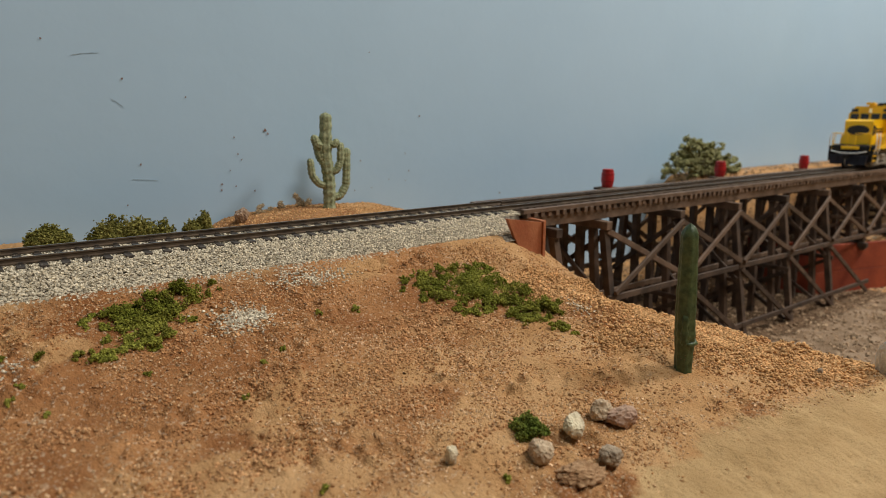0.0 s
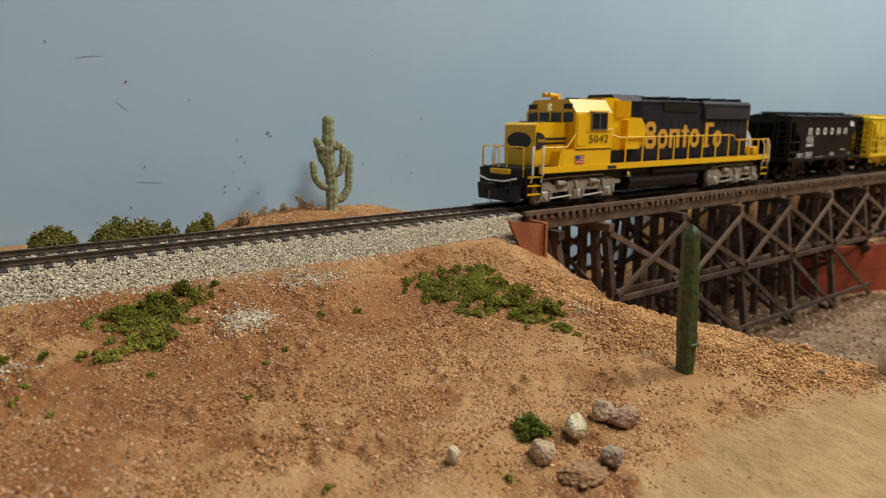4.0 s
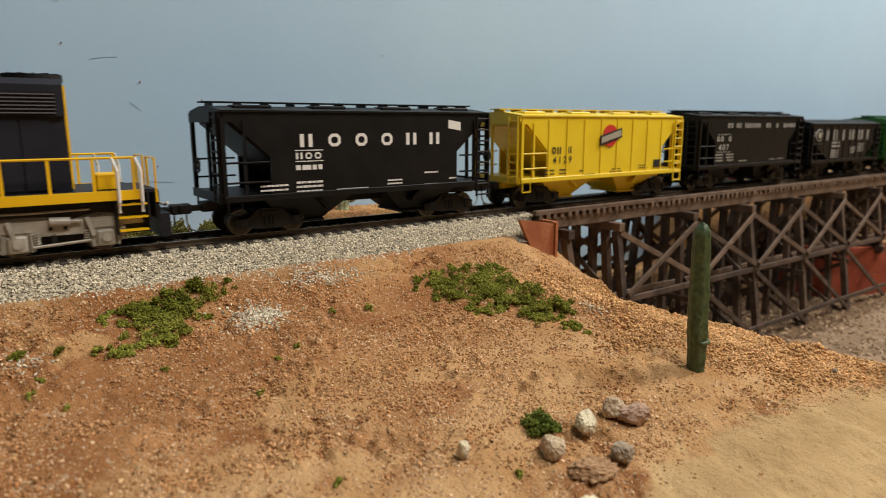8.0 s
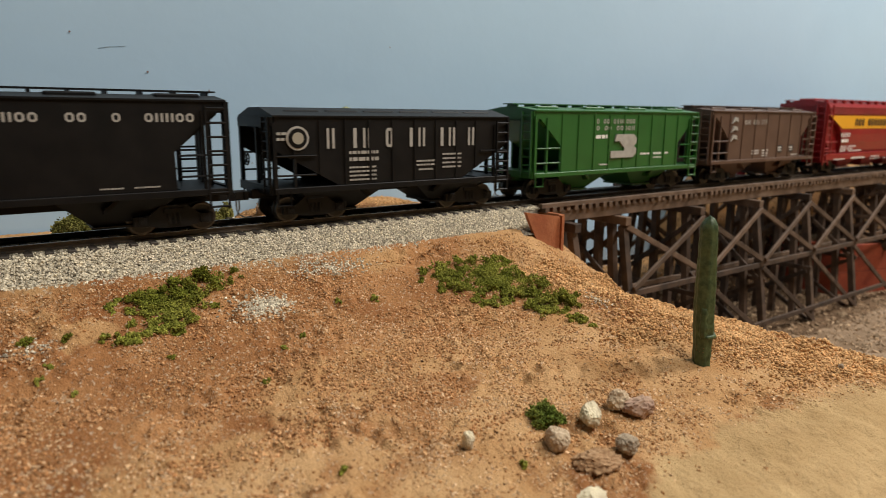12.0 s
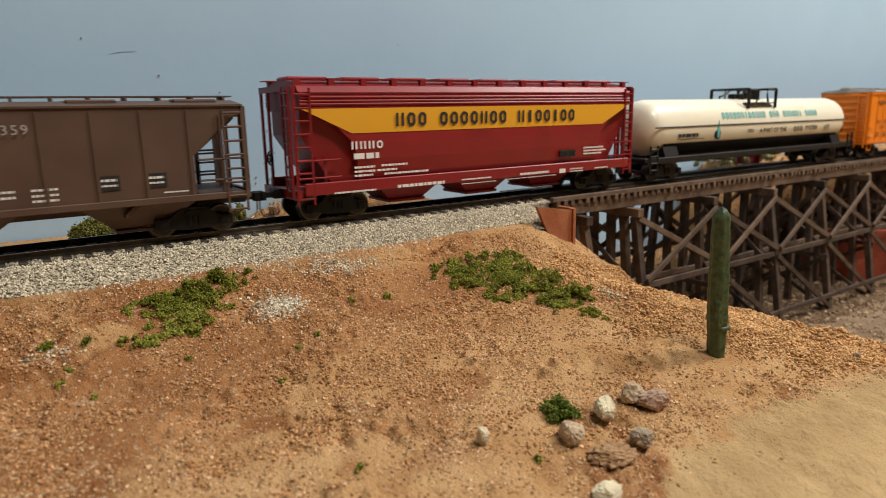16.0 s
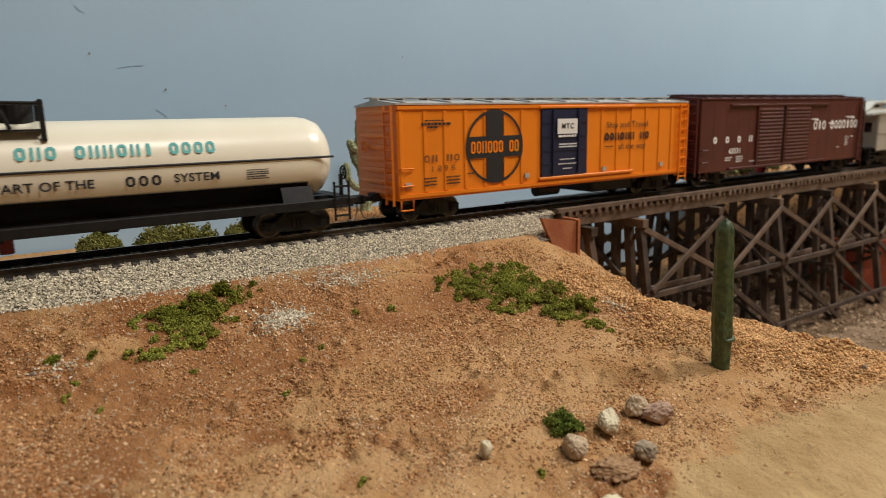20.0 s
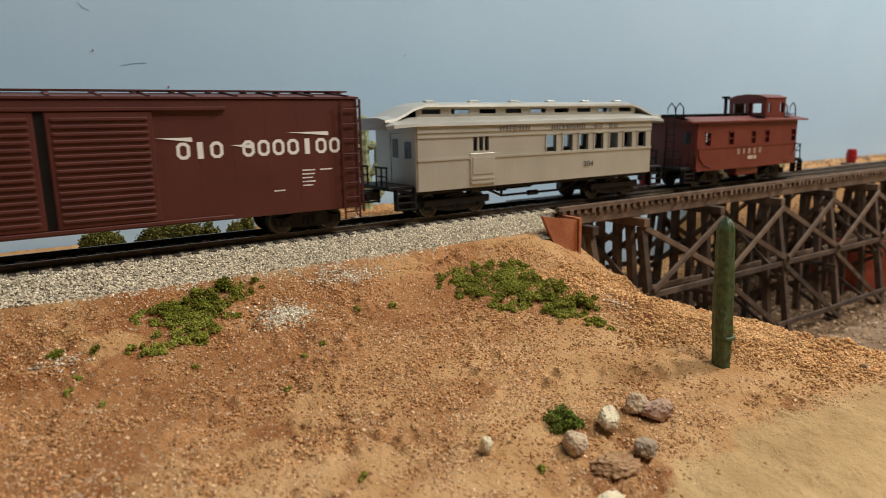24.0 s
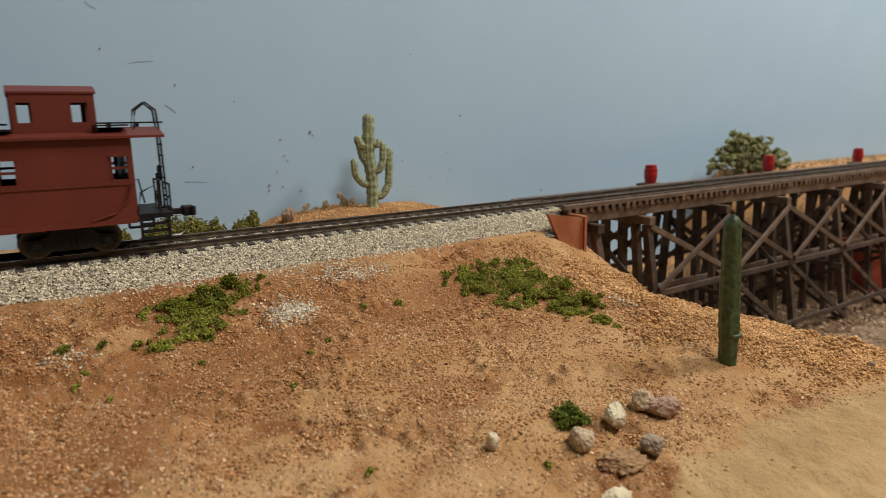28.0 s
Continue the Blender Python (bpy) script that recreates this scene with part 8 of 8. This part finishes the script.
    for q, x0, x1, z0, z1, w in (("o", -0.0180, -0.0072, 0.0262, 0.0345, 0.0030), ("o", -0.0176, -0.0078, 0.0335, 0.0415, 0.0028), ("o", -0.0058, 0.0038, 0.0262, 0.0372, 0.0027), ("b", 0.0054, 0.0086, 0.0262, 0.0372, 0), ("b", 0.0126, 0.0158, 0.0262, 0.0372, 0), ("b", 0.0086, 0.0126, 0.0350, 0.0372, 0), ("b", 0.0196, 0.0228, 0.0262, 0.0395, 0), ("b", 0.0176, 0.0252, 0.0350, 0.0370, 0), ("o", 0.0266, 0.0362, 0.0262, 0.0372, 0.0027), ("b", 0.0424, 0.0460, 0.0258, 0.0410, 0), ("b", 0.0460, 0.0515, 0.0384, 0.0410, 0), ("b", 0.0408, 0.0478, 0.0258, 0.0274, 0), ("o", 0.0518, 0.0612, 0.0258, 0.0360, 0.0026)):
        bm = bms()
        if q == "o":
            oval(bm, x0, x1, z0, z1, y, w)
        else:
            bm.faces.new([bm.verts.new(v) for v in ((x0, y, z0), (x1, y, z0), (x1, y, z1), (x0, y, z1))])
        part("lettering", bm, M_GOLD_INK, c)
    # handrails
    for s in (-1, 1):
        bm = bms()
        y = s * (wt - 0.0002)
        xs = [-0.0410, -0.0262, -0.0116, 0.0030, 0.0176, 0.0322, 0.0468, 0.0614]
        tube(bm, [(-0.0520, s * (wt - 0.004), 0.0360), (-0.0480, y, 0.0332)] + [(x, y, 0.0332) for x in xs] + [(0.0660, y, 0.0332), (0.0700, y, 0.0300), (0.1100, y, 0.0300)], 0.00042, 6)
        part("handrail", bm, Y, c)
        for x in xs + [0.0740, 0.0860, 0.0980, 0.1095]:
            part("stanchion", beam(bms(), (x, y, 0.0190), (x, y, 0.0332 if x < 0.066 else 0.0300), 0.0009, 0.0006), Y, c)
        bm = bms()
        tube(bm, [(-0.0520, y, 0.0375), (-0.0790, y, 0.0375), (-0.0870, y, 0.0290), (-0.0905, y, 0.0290), (-0.1030, y, 0.0290), (-0.1045, y, 0.0200)], 0.00042, 6)
        part("handrail", bm, Y, c)
        for x, z in ((-0.0900, 0.0290), (-0.0760, 0.0375)):
            part("stanchion", beam(bms(), (x, y, 0.0196), (x, y, z), 0.0011, 0.0007), Y, c)
        for q in (-1, 1):
            for dx in (0.0, 0.0068):
                bm = bms()
                x = q * (0.1046 + dx)
                tube(bm, [(x, y, 0.0125), (x, s * (wt + 0.0008), 0.0160), (x, s * (wt + 0.0008), 0.0260), (x - q * 0.0012, y, 0.0300)], 0.00055, 6)
                part("step_grab_iron", bm, M_WHITE, c, "white painted grab iron")
    for q in (-1, 1):
        xe = 0.1165 if q > 0 else -0.1142
        bm = bms()
        for y0, y1 in ((-0.0150, -0.0030), (0.0030, 0.0150)):
            tube(bm, [(xe, y0, 0.0150), (xe, y0, 0.0295), (xe, y1, 0.0295), (xe, y1, 0.0150)], 0.00045, 6)
        part("end_railing", bm, Y, c)
        part("end_plate", box(bms(), xe - 0.0008, xe + 0.0008, -0.0150, 0.0150, 0.0095, 0.0190, 0.0003), K, c)
        part("end_platform", box(bms(), min(q * 0.1020, xe), max(q * 0.1020, xe), -0.0150, 0.0150, 0.0184, 0.0194), B, c)
        part("anticlimber", box(bms(), xe - 0.0014 + q * 0.001, xe + 0.0014 + q * 0.001, -0.0070, 0.0070, 0.0160, 0.0186, 0.0003), Y if q < 0 else K, c)
        for s in (-1, 1):
            bm = bms()
            x = q * 0.1085 - (0.0006 if q < 0 else 0.0)
            for k, z in enumerate((0.0150, 0.0108, 0.0066)):
                box(bm, x - 0.0044, x + 0.0044, s * 0.0162 - 0.0014, s * 0.0162 + 0.0014, z - 0.0003, z + 0.0003)
            st = part("step_treads", bm, Y, c, "yellow edged steps")
            bm = bms()
            for dx in (-0.0048, 0.0048):
                box(bm, x + dx - 0.0003, x + dx + 0.0003, s * 0.0160 - 0.0016, s * 0.0160 + 0.0016, 0.0055, 0.0186)
            box(bm, x - 0.0048, x + 0.0048, s * 0.0146 - 0.0003, s * 0.0146 + 0.0003, 0.0055, 0.0186)
            part("step_well", bm, K, st)
        bm = bms()
        prism(bm, [(-0.0140, 0.0030), (0.0140, 0.0030), (0.0150, 0.0110), (-0.0150, 0.0110)], xe + q * 0.0008, xe + q * 0.0038, "x")
        part("pilot_plow", bm, B, c)
        bm = bms()
        tube(bm, [(xe + q * 0.0035, -0.0140, 0.0145), (xe + q * 0.0045, -0.0060, 0.0128), (xe + q * 0.0045, 0.0060, 0.0128), (xe + q * 0.0035, 0.0140, 0.0145)], 0.0005, 6)
        part("cut_lever", bm, M_WHITE, c)
        for s in (-1, 1):
            part("mu_hose", tube(bms(), [(xe + q * 0.0012, s * 0.0080, 0.0120), (xe + q * 0.0040, s * 0.0082, 0.0090), (xe + q * 0.0036, s * 0.0078, 0.0060)], 0.0005, 6), K, c)
        coupler(c, xe, q)
        if q > 0:
            part("rear_box", box(bms(), 0.0990, 0.1060, -0.0140, -0.0060, 0.0194, 0.0250, 0.0006), Y, c)
    # fuel tank and air tanks
    bm = bms()
    prism(bm, [(-0.0150, 0.0130), (-0.0165, 0.0090), (-0.0150, 0.0048), (-0.0100, 0.0032), (0.0100, 0.0032), (0.0150, 0.0048), (0.0165, 0.0090), (0.0150, 0.0130)], -0.0340, 0.0320, "x")
    part("fuel_tank", bm, K, c)
    for s in (-1, 1):
        part("air_reservoir", tube(bms(), [(-0.0150, s * 0.0150, 0.0140), (0.0340, s * 0.0150, 0.0140)], 0.0022, 12), K, c)
    part("bell", tube(bms(), [(-0.0365, -0.0165, 0.0150), (-0.0365, -0.0165, 0.0136), (-0.0365, -0.0165, 0.0118)], [0.0006, 0.0014, 0.0021], 12), M_BRASS, c, "small brass bell")
    # six-axle trucks
    for x in (-0.0762, 0.0762):
        out = [(-0.0318, 0.0085), (-0.0310, 0.0118), (-0.0274, 0.0128), (-0.0220, 0.0128), (-0.0196, 0.0118), (-0.0172, 0.0100), (-0.0098, 0.0098), (-0.0066, 0.0118), (-0.0036, 0.0128), (0.0036, 0.0128), (0.0090, 0.0124), (0.0140, 0.0110), (0.0180, 0.0122), (0.0220, 0.0130), (0.0262, 0.0126), (0.0300, 0.0112), (0.0352, 0.0104), (0.0356, 0.0086), (0.0296, 0.0084), (0.0288, 0.0040), (0.0280, 0.0022), (0.0200, 0.0022), (0.0192, 0.0058), (0.0170, 0.0066), (0.0064, 0.0066), (0.0050, 0.0050), (0.0046, 0.0022), (-0.0046, 0.0022), (-0.0050, 0.0050), (-0.0064, 0.0066), (-0.0170, 0.0064), (-0.0192, 0.0050), (-0.0196, 0.0020), (-0.0296, 0.0018), (-0.0314, 0.0050)]
        t = new("truck")
        t.parent = c
        t.matrix_basis = pose(x, 0, 0)
        for s in (-1, 1):
            fr = part("side_frame", prism(bms(), out, s * 0.0138 - 0.0012, s * 0.0138 + 0.0012), M_SILVER, t)
            for q in (-0.0145, -0.0105, 0.0090, 0.0130):
                part("frame_hole", tube(bms(), [(q, s * 0.0149, 0.0088), (q, s * 0.01515, 0.0088)], 0.0006, 8), K, fr)
            for q in (-1, 0, 1):
                bm = bms()
                box(bm, q * 0.0240 - 0.0026, q * 0.0240 + 0.0026, s * 0.0152 - 0.0012, s * 0.0152 + 0.0012, 0.0022, 0.0074, 0.0006)
                tube(bm, [(q * 0.0240, s * 0.0162, 0.0050), (q * 0.0240, s * 0.0170, 0.0050)], 0.0014, 10)
                part("journal_box", bm, M_SILVER, t)
                part("journal_guide", prism(bms(), [(q * 0.0240 - 0.0040, 0.0082), (q * 0.0240 + 0.0040, 0.0082), (q * 0.0240 + 0.0026, 0.0104), (q * 0.0240 - 0.0026, 0.0104)], s * 0.01505 - 0.0003, s * 0.01505 + 0.0003), M_SILVER, fr)
                for e in (-0.0052, 0.0052):
                    part("coil_spring", tube(bms(), [(q * 0.0240 + e + 0.0008 * math.cos(1.6 * k), s * 0.0152 + 0.0008 * math.sin(1.6 * k), 0.0040 + 0.00019 * k) for k in range(22)], 0.00032, 5), M_SILVER, t)
                bm = bms()
                for e in (-1, 1):
                    tube(bm, [(q * 0.0240 + e * 0.0037, s * 0.0148, 0.0024), (q * 0.0240 + e * 0.0037, s * 0.0156, 0.0024), (q * 0.0240 + e * 0.0037, s * 0.0156, 0.0078)], 0.0005, 5)
                part("pedestal_bolt", bm, M_SILVER, t)
            for q in (-0.0125, 0.0118):
                bm = bms()
                tube(bm, [(q - 0.0030, s * 0.0156, 0.0111), (q + 0.0026, s * 0.0156, 0.0108)], 0.0014, 10)
                tube(bm, [(q + 0.0026, s * 0.0156, 0.0108), (q + 0.0056, s * 0.0156, 0.0106)], 0.0006, 6)
                part("brake_cylinder", bm, M_SILVER, t)
                part("brake_rod", tube(bms(), [(q - 0.0080, s * 0.0160, 0.0036), (q + 0.0078, s * 0.0160, 0.0044)], 0.0005, 6), M_SILVER, t)
                part("brake_shoe", box(bms(), q - 0.0030, q - 0.0012, s * 0.0140 - 0.0010, s * 0.0140 + 0.0010, 0.0030, 0.0074, 0.0003), K, t)
            part("sand_pipe", tube(bms(), [(-0.0275, s * 0.0156, 0.0134), (-0.0200, s * 0.0156, 0.0138), (-0.0060, s * 0.0156, 0.0142), (0.0040, s * 0.0156, 0.0140), (0.0200, s * 0.0156, 0.0142)], 0.0004, 5), M_SILVER, t)
            for q in (-0.0020, 0.0190):
                part("snubber", beam(bms(), (q, s * 0.0158, 0.0118), (q + 0.0015, s * 0.0158, 0.0060), 0.0016, 0.0012), M_SILVER, t)
        for q in (-1, 0, 1):
            part("traction_motor", box(bms(), q * 0.0196 - 0.0094, q * 0.0196 + 0.0094, -0.0118, 0.0118, 0.0030, 0.0112, 0.0008), K, t)
            wheelset(t, q * 0.0240, 0.0058, None)


M_LOUVRE = mat("grey_louvre_paint", (0.13, 0.13, 0.15), 0.45)
M_LAMP = mat("headlight_lens", (0.9, 0.85, 0.6), 0.15)
M_LAMP.node_tree.nodes["Principled BSDF"].inputs["Emission Color"].default_value = (1, 0.85, 0.5, 1)
M_LAMP.node_tree.nodes["Principled BSDF"].inputs["Emission Strength"].default_value = 0.15
M_BRASS = mat("brass", (0.7, 0.5, 0.2), 0.3, 1.0)
locomotive()


def motions():
    rows = [0.0, 2.0, 4.0, 6.0, 8.0, 10.0, 12.0, 14.0, 16.0, 18.0, 20.0, 22.0, 24.0, 25.0, 26.0, 27.0, 27.5, 28.0]
    for e in MOVERS:
        walk(e, [(t, pose(e["along"] + train_shift(t), 0, 0)) for t in rows])
    steps = [2 * k / FPS for k in range(int(28.0 * FPS / 2) + 1)]
    for w in WHEELS:
        m = w.matrix_basis.translation
        r = w["radius"]
        walk(w, [(t, pose(*m) @ Matrix.Rotation(train_shift(t) / r, 4, "Y")) for t in steps])


motions()
